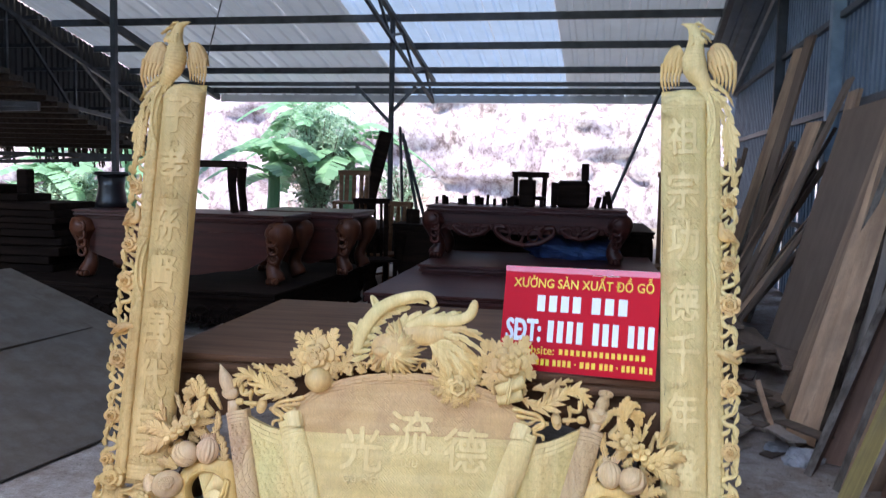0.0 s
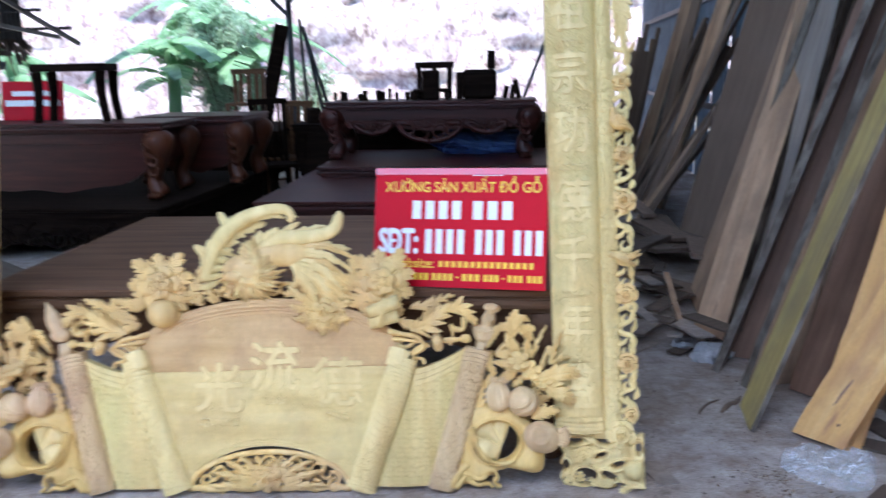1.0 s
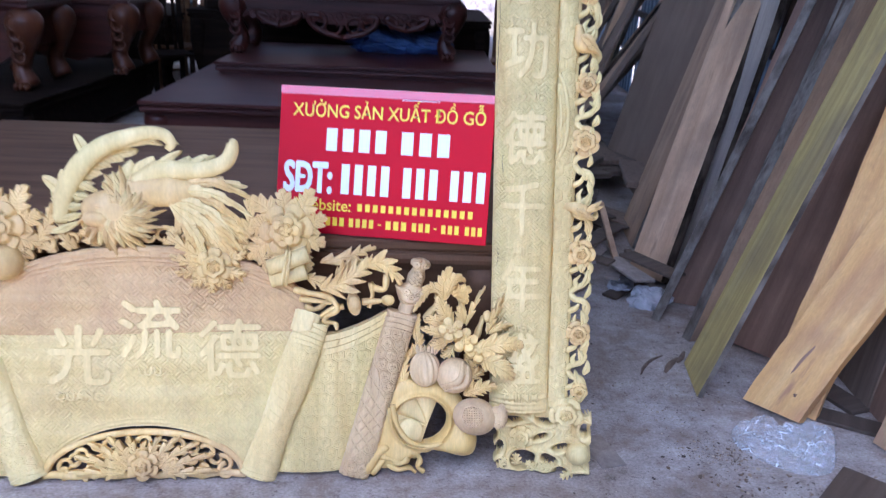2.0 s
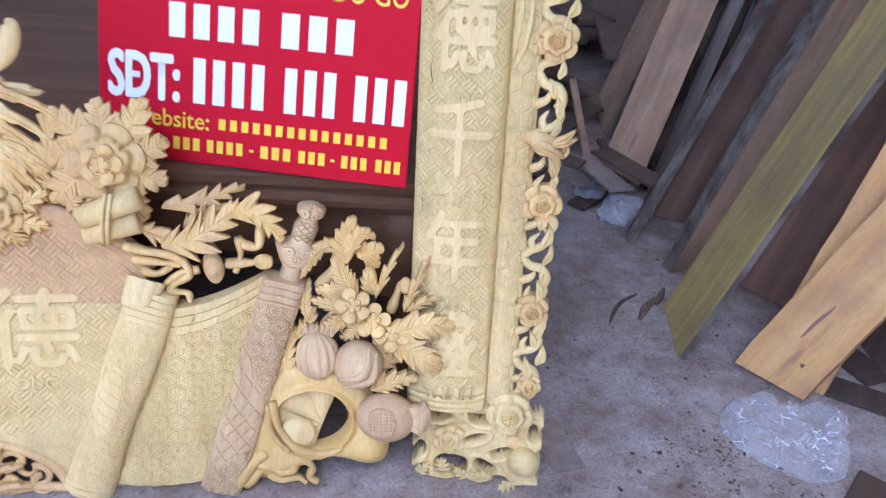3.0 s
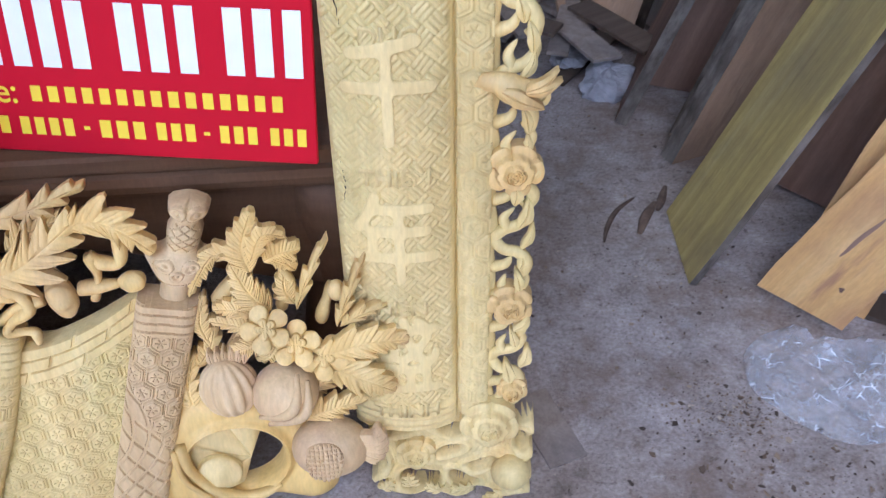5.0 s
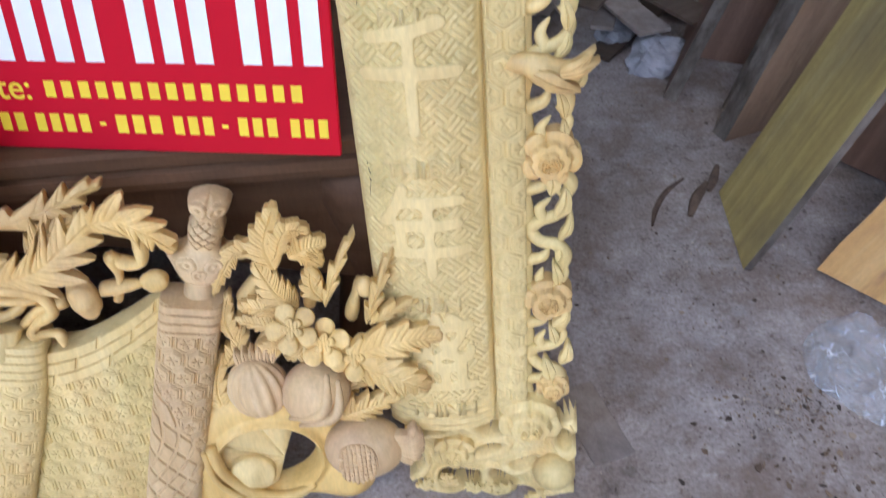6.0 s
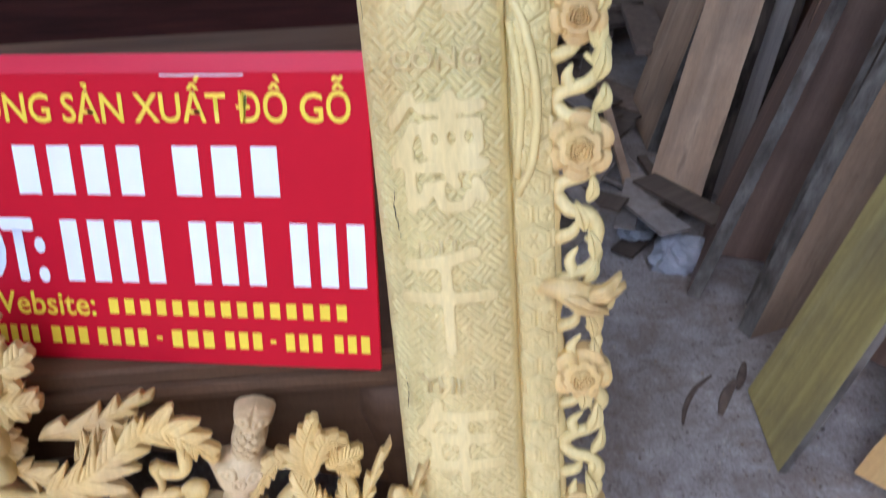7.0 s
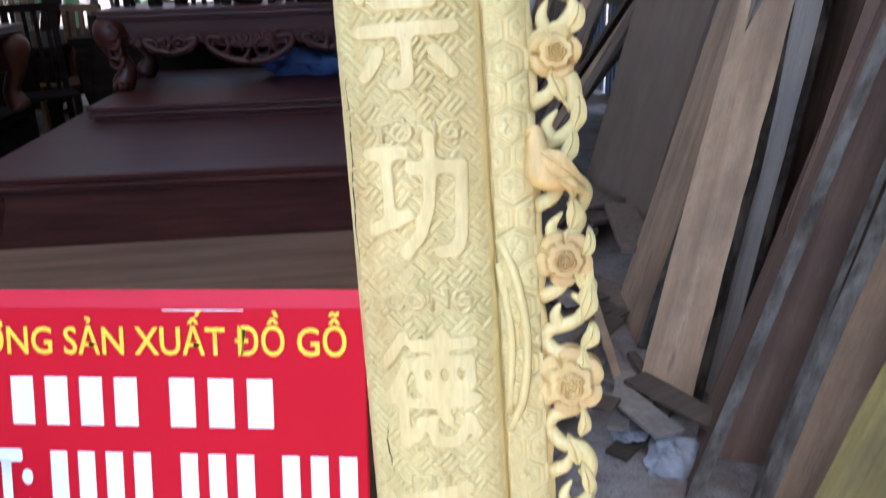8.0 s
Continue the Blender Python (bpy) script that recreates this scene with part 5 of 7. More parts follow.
plank((1.62, 9.80), (1.66, 9.62), (2.10, 8.90, 2.85), 3.0, 0.03, PLANK_DARK, "tall dark plank leaning beside a brown one", PLANK_DARK, 1.0)
plank((1.50, 8.70), (1.56, 8.40), (2.00, 8.10, 1.95), 2.05, 0.04, PLANK_BROWN, "brown plank leaning beside the wall post", BARK, 1.0)
# hung on the wall
for yb in (6.55, 6.2):
    board_block("hung_board", SHED @ pose(1.96, yb, 2.55), 0.05, 0.22, 1.3, SHADE_WOOD, "short dark board hung on the wall", "board")

# plywood sheets leaning at the left
def sheet_at(name, c0, c1, up, L, mt, label):
    a, b, u = Vector(c0), Vector(c1), Vector(up).normalized()
    w = (b - a)
    n = w.cross(u).normalized()
    if n.z < 0:
        n = -n
    M_ = Matrix((w.normalized(), u, n)).transposed().to_4x4()
    M_.translation = a
    return solo(name, B(0, w.length, 0, L, 0, 0.016, 0.002), mt, label, "plywood", M_, "plywood sheets at the side")


sheet_at("plywood_sheet", (-2.50, 3.00, 0.004), (-2.20, 4.60, 0.004), (-1.40, 0.20, 0.50), 1.5, PLY_DUSTY, "dusty grey plywood sheet propped at a slant")
sheet_at("plywood_sheet", (-2.95, 3.20, 0.185), (-2.85, 5.10, 0.185), (-1.40, 0.20, 0.50), 1.4, PLY_DUSTY, "dusty grey plywood sheet lying on another")
sheet_at("plywood_sheet", (-3.30, 3.45, 0.345), (-3.15, 4.75, 0.345), (-1.40, 0.20, 0.50), 1.1, PLY_DUSTY, "short dusty plywood sheet lying on two others")
box_stack = thing("sheet_support", pose(-3.75, 4.0, 0), "rough timber trestle under slanted plywood sheets", "trestle")
part("beam", B(-0.05, 0.05, -0.9, 0.9, 0.36, 0.425), PLANK_GREY, box_stack)
for yy in (-0.8, 0.8):
    part("leg", B(-0.05, 0.05, yy - 0.04, yy + 0.04, 0, 0.36), PLANK_GREY, box_stack)

# offcuts, bag and rag on the floor
board_block("offcut", pose(0.628, 3.060, 0.0, 0, 0, 16), 0.078, 0.165, 0.005, PLANK_GREY, "flat grey bark offcut on the floor", "offcut")
def bark_strip(m, pts, r, label):
    p = smooth_path([Vector((*q, 0.004)) for q in pts], 4)
    n = len(p)
    bm = tube(bmesh.new(), p, [r * (0.35 + 0.65 * math.sin(math.pi * (k + 0.5) / n)) for k in range(n)], 7)
    for v in bm.verts:
        v.co.z = max(0.0, v.co.z * 0.6)
    return solo("bark_strip", bm, PLANK_DARK, label, "bark strip", m)


bark_strip(pose(0, 0, 0), ((0.872, 3.557), (0.895, 3.610), (0.935, 3.668), (0.990, 3.712)), 0.007, "thin curled dark bark strip on the floor")
bark_strip(pose(0, 0, 0), ((0.966, 3.580), (1.000, 3.640), (1.040, 3.690)), 0.013, "short dark bark shard by a plank")
bark_strip(pose(0, 0, 0), ((1.035, 3.660), (1.060, 3.700), (1.085, 3.750)), 0.011, "short dark bark shard by a plank")
for (x0, y0), (x1, y1), w, mt in (((1.005, 5.05), (1.000, 4.52), 0.030, PLANK_BROWN), ((1.050, 5.00), (1.065, 4.40), 0.045, PLANK_GREY), ((0.930, 4.75), (1.085, 4.52), 0.022, PLANK_GREY), ((1.120, 4.85), (1.130, 4.50), 0.035, PLANK_DARK)):
    ln = math.hypot(x1 - x0, y1 - y0)
    solo("batten", B(-w / 2, w / 2, 0, ln, 0, 0.018, 0.003), mt, "loose grey batten lying among rags and offcuts", "batten", pose(x0, y0, 0.20 if mt is PLANK_BROWN else 0.012, -18 if mt is PLANK_BROWN else 0, 0, math.degrees(math.atan2(y1 - y0, x1 - x0)) - 90))
for (xx, yy, a, l, w) in ((1.372, 2.815, 47, 0.30, 0.22), (1.50, 3.25, 60, 0.24, 0.09), (1.53, 3.42, 20, 0.20, 0.10)):
    board_block("offcut", pose(xx, yy, 0.0, 0, 0, a), w, l, 0.014, STACK, "small brown offcut lying on the floor", "offcut")
rng = random.Random(31)
for i in range(16):
    board_block("offcut", pose(1.0 + rng.uniform(-0.25, 0.1), 4.75 + rng.uniform(-0.55, 0.6), 0.0 + 0.012 * i, rng.uniform(-4, 4), rng.uniform(-4, 4), rng.uniform(-60, 60)), rng.uniform(0.04, 0.10), rng.uniform(0.2, 0.5), 0.012, PLANK_GREY if i % 3 == 0 else STACK, "grey offcut in a heap by the planks", "offcut")


rng = random.Random(47)
for i in range(16):
    board_block("offcut", pose(1.18 + rng.uniform(-0.22, 0.18), 6.3 + rng.uniform(-0.9, 1.1), 0.016 * i, rng.uniform(-3, 3), rng.uniform(-4, 4), rng.uniform(-30, 30)), rng.uniform(0.10, 0.22), rng.uniform(0.5, 1.2), 0.03, (STACK, PLANK_DARK)[i % 2], "dark board in a heap beneath the leaning planks", "offcut")


def crumpled(r, seed, seg=30, rings=18, amp=0.3, up=1.0):
    bm = bmesh.new()
    blob(bm, (0, 0, 0), r, seg, rings)
    for v in bm.verts:
        n = v.co.copy()
        k = 1 + amp * noise.fractal(Vector((n.x * 14 + seed, n.y * 14, n.z * 14)), 0.7, 2.2, 4) + 0.10 * abs(noise.noise(n * 45))
        v.co = Vector((n.x * k, n.y * k, max(0, n.z * k + r[2] * 0.72)))
    return bm


def film_bag():
    """A flattened bag of clear film: a raised rim round a sunken middle, creased in straight folds."""
    corners = ((1.05, 3.10), (1.065, 3.20), (1.155, 3.26), (1.21, 3.262), (1.235, 3.222), (1.31, 3.205), (1.385, 3.195), (1.39, 3.13), (1.365, 3.11), (1.335, 3.02), (1.285, 2.965), (1.22, 2.955), (1.14, 2.995), (1.085, 3.055))
    cx, cy = 1.215, 3.11
    corners = [(cx + 0.95 * (a - cx), cy + 0.95 * (b - cy)) for a, b in corners]
    pol = sorted((math.atan2(b - cy, a - cx), math.hypot(a - cx, b - cy)) for a, b in corners)
    ang, rad = [p[0] for p in pol], [p[1] for p in pol]
    na, nr = 132, 34
    A = np.linspace(-np.pi, np.pi, na)
    edge = np.interp(A, ang, rad, period=2 * np.pi)
    K, AA = np.meshgrid(np.linspace(0.02, 1, nr), A)
    X, Y = edge[:, None] * K * np.cos(AA), edge[:, None] * K * np.sin(AA)
    rng = random.Random(12)
    Z = 0.016 + 0.034 * np.exp(-((K - 0.76) / 0.16) ** 2) * (0.75 + 0.35 * np.sin(2 * AA + 0.8))
    for f, amp in ((9, 0.008), (13, 0.006), (21, 0.0045), (34, 0.0030), (55, 0.0016), (70, 0.0012)):
        for _ in range(2):
            a, ph = rng.uniform(0, 6.28), rng.random()
            w = (X * math.cos(a) + Y * math.sin(a)) * f + ph + 0.35 * np.sin(17 * (X * math.sin(a) - Y * math.cos(a)) + 6 * ph)
            Z = Z + amp * (np.abs((w % 1) - 0.5) * 4 - 1)
    Z = np.maximum(0.003, Z) * np.minimum(1, (1 - K) / 0.10) ** 0.6 + 0.002
    top = np.stack([X, Y, Z], -1)
    base = np.stack([X[:, ::-1], Y[:, ::-1], np.full_like(X, 0.0005) + 0 * Y], -1)
    return crisp(grid_mesh("plastic_bag", np.concatenate([top, base], 1), FILM), 24)


bag = new("plastic_bag", film_bag())
bag.matrix_basis = pose(1.215, 3.11, 0.0)
tagged(bag, "crumpled clear plastic bag on the floor", "bag")
solo("rag", crumpled((0.09, 0.07, 0.04), 9.0, amp=0.5), RAG, "crumpled dusty white rag among offcuts", "rag", pose(1.06, 4.22, 0.0, 0, 0, 20))
solo("rag", crumpled((0.07, 0.05, 0.03), 14.0, amp=0.5), RAG, "crumpled dusty white rag among offcuts", "rag", pose(0.98, 4.36, 0.0, 0, 0, 60))


def debris():
    bm = bmesh.new()
    rng = random.Random(77)
    spots = ((1.05, 2.90, 0.10), (0.94, 3.07, 0.05), (1.03, 3.07, 0.04), (1.05, 3.18, 0.05), (1.08, 3.29, 0.04), (1.15, 2.84, 0.12), (1.30, 2.82, 0.12), (1.00, 3.40, 0.10), (1.10, 2.65, 0.16), (0.85, 2.95, 0.14))
    for i in range(4200):
        x, y = rng.uniform(0.5, 1.6), rng.uniform(2.3, 4.7)
        if i % 5 < 3:
            cx, cy, r = spots[i % len(spots)]
            x, y = rng.gauss(cx, r), rng.gauss(cy, r)
        s = min(0.007, 0.0011 * math.exp(rng.gauss(0.2, 0.70)))
        if i % 160 == 0:
            s = rng.uniform(0.006, 0.011)
        asp, turn = rng.uniform(0.25, 0.9), rng.uniform(0, 6.28)
        ca, sa = math.cos(turn), math.sin(turn)
        n = rng.choice((3, 4, 5, 5))
        rad = [rng.uniform(0.55, 1.1) * s for _ in range(n)]
        ring = []
        for k in range(n):
            a = 2 * math.pi * k / n
            px, py = rad[k] * math.cos(a), rad[k] * math.sin(a) * asp
            ring.append((x + px * ca - py * sa, y + px * sa + py * ca))
        lo = [bm.verts.new((p, q, 0.0005)) for p, q in ring]
        hi = [bm.verts.new((p, q, 0.001 + s * rng.uniform(0.1, 0.4))) for p, q in ring]
        bm.faces.new(hi)
        for k in range(n):
            bm.faces.new((lo[k], lo[(k + 1) % n], hi[(k + 1) % n], hi[k]))
    return bm


CHIPS = leaf_chip("wood_chip")
solo("wood_chips", debris(), CHIPS, "scattered small wood chips on the floor", "wood chips", kind="stuff")



# ---- carved couplet boards (two tall scroll panels with phoenix tops) ----
def roll_h(u):
    return 0.012 + 0.043 * np.sqrt(np.maximum(0.0, 1 - ((u + 0.0625) / 0.0855) ** 2))


def couplet_board(m, sx, chars, names, vs, label, step, PALE=PALE, PALE_WARM=PALE_WARM):
    """sx = 1: fretwork on the right; -1: mirrored."""
    t = thing("couplet_board", m, label, "wood carving", "carved couplet boards")
    V0, V1 = 0.185, 1.760
    # backing
    bm = bmesh.new()
    box(bm, min(-0.135 * sx, 0.066 * sx), max(-0.135 * sx, 0.066 * sx), -0.012, 0.022, 0.16, 1.70, 0.004)
    part("backing", bm, PALE, t)
    # roll
    us = np.linspace(-0.146, 0.0195, int(0.1655 / step))
    vv = np.linspace(V0, V1, int((V1 - V0) / step))
    U, V = np.meshgrid(us, vv)
    Hh = roll_h(U)
    mask = np.clip((V - V0 - 0.055) / 0.004, 0, 1) * np.clip((V1 - 0.085 - V) / 0.004, 0, 1) * np.clip((U + 0.143) / 0.006, 0, 1) * np.clip((0.016 - U) / 0.004, 0, 1)
    wear = 0.62 + 0.22 * np.sin(V * 23 + 2.2 * np.sin(U * 40 + V * 7)) + 0.20 * np.sin(V * 61 + U * 55 + 1.7 * np.sin(V * 31))
    rel = weave(U + 0.0016 * np.sin(V * 33), V + 0.0014 * np.sin(U * 90 + V * 14), 0.0225) * 0.0068 * np.clip(wear, 0.5, 1) * mask
    rings = 0.004 * (np.abs(((V - V0) / 0.014) % 1 - 0.5) * 2) ** 0.7
    rel += np.where(V < V0 + 0.05, rings, 0) + np.where(V > V1 - 0.08, 0.004 * (np.abs(((V - V1) / 0.02) % 1 - 0.5) * 2) ** 0.7, 0)
    cap = np.clip((V1 - V - 0.030 * ((U + 0.0625) / 0.083) ** 2) / 0.050, 0, 1)
    Hh = Hh * np.sqrt(np.maximum(0, 1 - (1 - cap) ** 2)) + rel
    rough_ = 0.0008 * np.sin(U * 310 + 3 * np.sin(V * 47)) * np.sin(V * 190 + U * 60)
    Hh = Hh + rough_
    Hh[:, 0] = Hh[:, -1] = -0.008
    Hh[0, :] = Hh[-1, :] = -0.008
    part("scroll_face", grid_mesh("scroll_face", np.stack([U * sx, -Hh, V], -1), PALE, flip=sx > 0), PALE, t)
    # side band with honeycomb and a long curling leaf
    us = np.linspace(0.0205, 0.070, int(0.0495 / step))
    vv = np.linspace(0.20, 1.70, int(1.5 / step))
    U, V = np.meshgrid(us, vv)
    Hh = 0.022 + 0.012 * np.sin(np.pi * (U - 0.0205) / 0.0495) ** 0.7 + hexes(U - 0.045, V, 0.040) * 0.0058
    Hh[:, 0] = Hh[:, -1] = 0.0
    Hh[0, :] = Hh[-1, :] = 0.0
    part("side_band", grid_mesh("side_band", np.stack([U * sx, -Hh, V], -1), PALE, flip=sx > 0), PALE, t)
    for v0 in (1.0, 1.62):
        bm = bmesh.new()
        tube(bm, smooth_path([P3(0.026 * sx, v0 + 0.12, 0.034), P3(0.044 * sx, v0 + 0.07, 0.040), P3(0.052 * sx, v0, 0.040), P3(0.044 * sx, v0 - 0.07, 0.040), P3(0.026 * sx, v0 - 0.11, 0.034)], 5), 0.0055, 7)
        part("ribbon_carving", bm, PALE, t, smooth=True)
        part("ribbon_carving", tube(bmesh.new(), smooth_path([P3(0.024 * sx, v0 + 0.09, 0.032), P3(0.034 * sx, v0, 0.038), P3(0.026 * sx, v0 - 0.09, 0.032)], 5), 0.005, 7), PALE, t, smooth=True)
    # raised characters and their small captions
    for ch, nm, v in zip(chars, names, vs):
        uc = -0.062 * sx
        part("character", brush_character("character", ch, uc, v + 0.006, 0.112, 0.142, lambda u, w: roll_h(u * sx), 0.0074, PALE_CUT if sx > 0 else PALE), PALE, t)
        bm = fatten(lettering(nm, 0.031, 0.0002, 1.08), 0.0009)
        bmesh.ops.triangulate(bm, faces=bm.faces[:])
        thicken(bm, 0.01)
        for q in bm.verts:
            front = q.co.y < -0.005
            uu = q.co.x + uc + 0.004 * sx
            hh = float(roll_h(np.array(uu * sx))) + (0.0060 if front else -0.004)
            q.co = Vector((uu, -hh, v - 0.110 + q.co.z))
        part("caption", bm, PALE_CUT if sx > 0 else PALE, t)
    # drying cracks near the outer edge of the roll
    for v0, v1, u0 in ((1.10, 1.31, -0.136), (0.845, 0.905, -0.118), (0.60, 0.66, -0.128)):
        pts = []
        for k in range(24):
            v = v0 + (v1 - v0) * k / 23
            uu = u0 + 0.0022 * math.sin(k * 0.23 + v0 * 9) + 0.0007 * math.sin(k * 1.1)
            pts.append(P3(uu * sx, v, float(roll_h(np.array(uu))) + 0.0036))
        part("drying_crack", tube(bmesh.new(), pts, [0.0002 + 0.0006 * math.sin(math.pi * k / 23) for k in range(24)], 6), CRACK, t, "thin dark drying crack")
    # fretwork edge: pierced sprigs between roses and birds
    rng = random.Random(3 + sx)
    marks = (0.195, 0.250, 0.416, 0.639, 0.759, 0.943, 1.091, 1.207, 1.323, 1.45)
    bm = bmesh.new()
    flat = lambda pts, r: tube(bm, smooth_path([P3(a * sx, b_, c) for a, b_, c in pts], 5), r, 9, 0.9)
    i = 0
    for lo, hi in zip(marks, marks[1:]):
        n = max(1, round((hi - lo) / 0.058))
        for k in range(n):
            v, e = lo + (hi - lo) * k / n, (hi - lo) / n
            j = rng.uniform(-0.006, 0.006)
            if i % 2 == 0:
                flat(((0.066, v - 0.1 * e, 0.010), (0.082 + j, v + 0.25 * e, 0.015), (0.108, v + 0.45 * e, 0.018), (0.121, v + 0.80 * e, 0.016), (0.106, v + 1.10 * e, 0.014)), [0.0105, 0.0105, 0.010, 0.0095, 0.009, 0.0085, 0.0085, 0.0085, 0.0085, 0.0085, 0.008, 0.008, 0.0075, 0.007, 0.0065, 0.006, 0.0055, 0.005, 0.0045, 0.004, 0.003])
                flat(((0.092, v + 0.30 * e, 0.016), (0.086, v + 0.62 * e, 0.018), (0.096 + j, v + 0.92 * e, 0.018)), [0.0085, 0.0085, 0.008, 0.008, 0.0075, 0.007, 0.006, 0.005, 0.004, 0.003, 0.001])
            else:
                flat(((0.116, v - 0.15 * e, 0.014), (0.122 + j, v + 0.30 * e, 0.018), (0.108, v + 0.62 * e, 0.019), (0.086, v + 0.70 * e, 0.017), (0.068, v + 1.02 * e, 0.010)), [0.006, 0.0075, 0.0085, 0.009, 0.0095, 0.0095, 0.0095, 0.0095, 0.0095, 0.0095, 0.0095, 0.009, 0.009, 0.009, 0.009, 0.009, 0.009, 0.0095, 0.010, 0.0105, 0.011])
                flat(((0.070, v + 0.05 * e, 0.010), (0.090, v + 0.22 * e, 0.016), (0.100 + j, v + 0.50 * e, 0.018)), [0.0095, 0.0095, 0.009, 0.0085, 0.008, 0.0075, 0.007, 0.006, 0.005, 0.003, 0.001])
            i += 1
    tube(bm, [P3((0.069 + 0.002 * math.sin(k * 0.8)) * sx, 0.19 + 1.25 * k / 90, 0.008) for k in range(91)], [0.0085 + 0.0015 * math.sin(k * 1.3) for k in range(91)], 7)
    tagged(part("fretwork", bm, PALE, t, smooth=True), kind="stuff")
    for v in np.arange(0.225, 1.43, 0.036):
        u0, a = 0.100 + rng.uniform(0.0, 0.020), radians(rng.choice((62, 78, 95, 110)) + rng.uniform(-12, 12))
        l, h0 = rng.uniform(0.034, 0.050), 0.018 + rng.uniform(0, 0.008)
        cx, cz = math.cos(a) * sx, math.sin(a)
        part("small_leaf", serrated("small_leaf", [(u0 * sx, v, h0), (u0 * sx + cx * l * 0.5 + 0.003 * sx, v + cz * l * 0.5, h0 + 0.006), (u0 * sx + cx * l * 0.8, v + cz * l, h0)], rng.uniform(0.008, 0.012), PALE, 0, thick=0.012), PALE, t)
    # roses and birds on the edge
    for v, R in ((1.323, 0.029), (1.091, 0.033), (0.943, 0.041), (0.639, 0.039), (0.416, 0.035), (0.250, 0.025)):
        part("rose", rose("rose", (0.099 if v > 0.3 else 0.107) * sx, v, 0.020, R * 0.97, 0.032, PALE_WARM, 5 + (R > 0.040), v * 9), PALE_WARM, t, "warm yellow carved rose")
    for v, perched in ((1.207, True), (0.759, False)):
        if perched:
            line = ((0.058, 0.034, 0.001), (0.068, 0.040, 0.014), (0.074, 0.016, 0.017), (0.078, -0.014, 0.026), (0.098, -0.026, 0.026), (0.118, -0.036, 0.013), (0.140, -0.050, 0.003))
            feathers = (((0.078, 0.012), (0.106, -0.008), (0.142, -0.046), 0.020), ((0.100, -0.026), (0.124, -0.040), (0.148, -0.056), 0.009))
        else:
            line = ((0.038, 0.004, 0.001), (0.052, 0.010, 0.013), (0.070, 0.010, 0.016), (0.092, 0.002, 0.022), (0.114, 0.000, 0.016), (0.136, 0.006, 0.009), (0.150, 0.010, 0.003))
            feathers = (((0.078, 0.004), (0.108, -0.010), (0.142, -0.030), 0.015), ((0.112, 0.004), (0.136, 0.016), (0.160, 0.030), 0.010), ((0.112, 0.000), (0.140, 0.008), (0.166, 0.014), 0.010))
        k_ = 0.76 if perched else 0.86
        line = [(0.076 + k_ * (a - 0.076), k_ * b_, k_ * r) for a, b_, r in line]
        feathers = [tuple((0.076 + k_ * (a - 0.076), k_ * b_) for a, b_ in f[:3]) + (k_ * f[3],) for f in feathers]
        path = smooth_path([P3(a * sx, v + b_, 0.036) for a, b_, _ in line], 5)
        wide = np.interp(np.linspace(0, 1, len(path)), np.linspace(0, 1, len(line)), [r for _, _, r in line])
        bd = part("bird", tube(bmesh.new(), path, [float(r) for r in wide], 14, 0.85), PALE_WARM, t, "small warm yellow carved bird", smooth=True)
        for k, (f0, f1, f2, w) in enumerate(feathers):
            part("wing" if k == 0 else "tail_feather", serrated("feathering", [(f0[0] * sx, v + f0[1], 0.054), (f1[0] * sx, v + f1[1], 0.060), (f2[0] * sx, v + f2[1], 0.040)], w, PALE_WARM, 0, thick=0.016), PALE_WARM, bd)
    # phoenix on top and its tail down the edge
    bp = smooth_path([P3(0.030 * sx, 1.735, 0.016), P3(0.010 * sx, 1.775, 0.026), P3(-0.016 * sx, 1.820, 0.036), P3(-0.024 * sx, 1.862, 0.040), P3(-0.020 * sx, 1.905, 0.040), P3(-0.018 * sx, 1.945, 0.040), P3(-0.026 * sx, 1.982, 0.040), P3(-0.044 * sx, 2.000, 0.038), P3(-0.070 * sx, 2.010, 0.036)], 12)
    br = smooth_path([(0.016, 0, 0), (0.030, 0, 0), (0.043, 0, 0), (0.044, 0, 0), (0.034, 0, 0), (0.026, 0, 0), (0.020, 0, 0), (0.011, 0, 0), (0.001, 0, 0)], 12)
    n_ = 40
    bm = tube(bmesh.new(), bp, [max(0.001, q.x) for q in br], n_, 0.85)
    bm.verts.ensure_lookup_table()
    for k, v in enumerate(bm.verts[:len(bp) * n_]):
        i, j = divmod(k, n_)
        c = bp[i]
        row = i / 3.4
        lobe = ((j / n_ * 12 + 0.5 * (int(row) % 2)) % 1) - 0.5
        f = min(1.0, i / 12) * max(0.0, min(1.0, (len(bp) - 24 - i) / 8))
        v.co = c + (v.co - c) * (1 + f * (0.10 * ((row % 1) - 0.5) - 0.22 * lobe * lobe))
    ph = part("phoenix_body", bm, PALE, t, "carved phoenix with raised head and feathered breast", smooth=True)
    for (a, b), (d, e), w in (((-0.034, 1.998), (0.020, 1.988), 0.010), ((-0.026, 1.984), (0.052, 1.958), 0.011), ((-0.016, 1.968), (0.040, 1.930), 0.011)):
        part("crest_plume", serrated("crest_plume", [(a * sx, b, 0.038), ((a + d) / 2 * sx, (b + e) / 2 + 0.010, 0.044), (d * sx, e, 0.036)], w, PALE, 3, 0.5, 0.9, 0.014), PALE, ph)
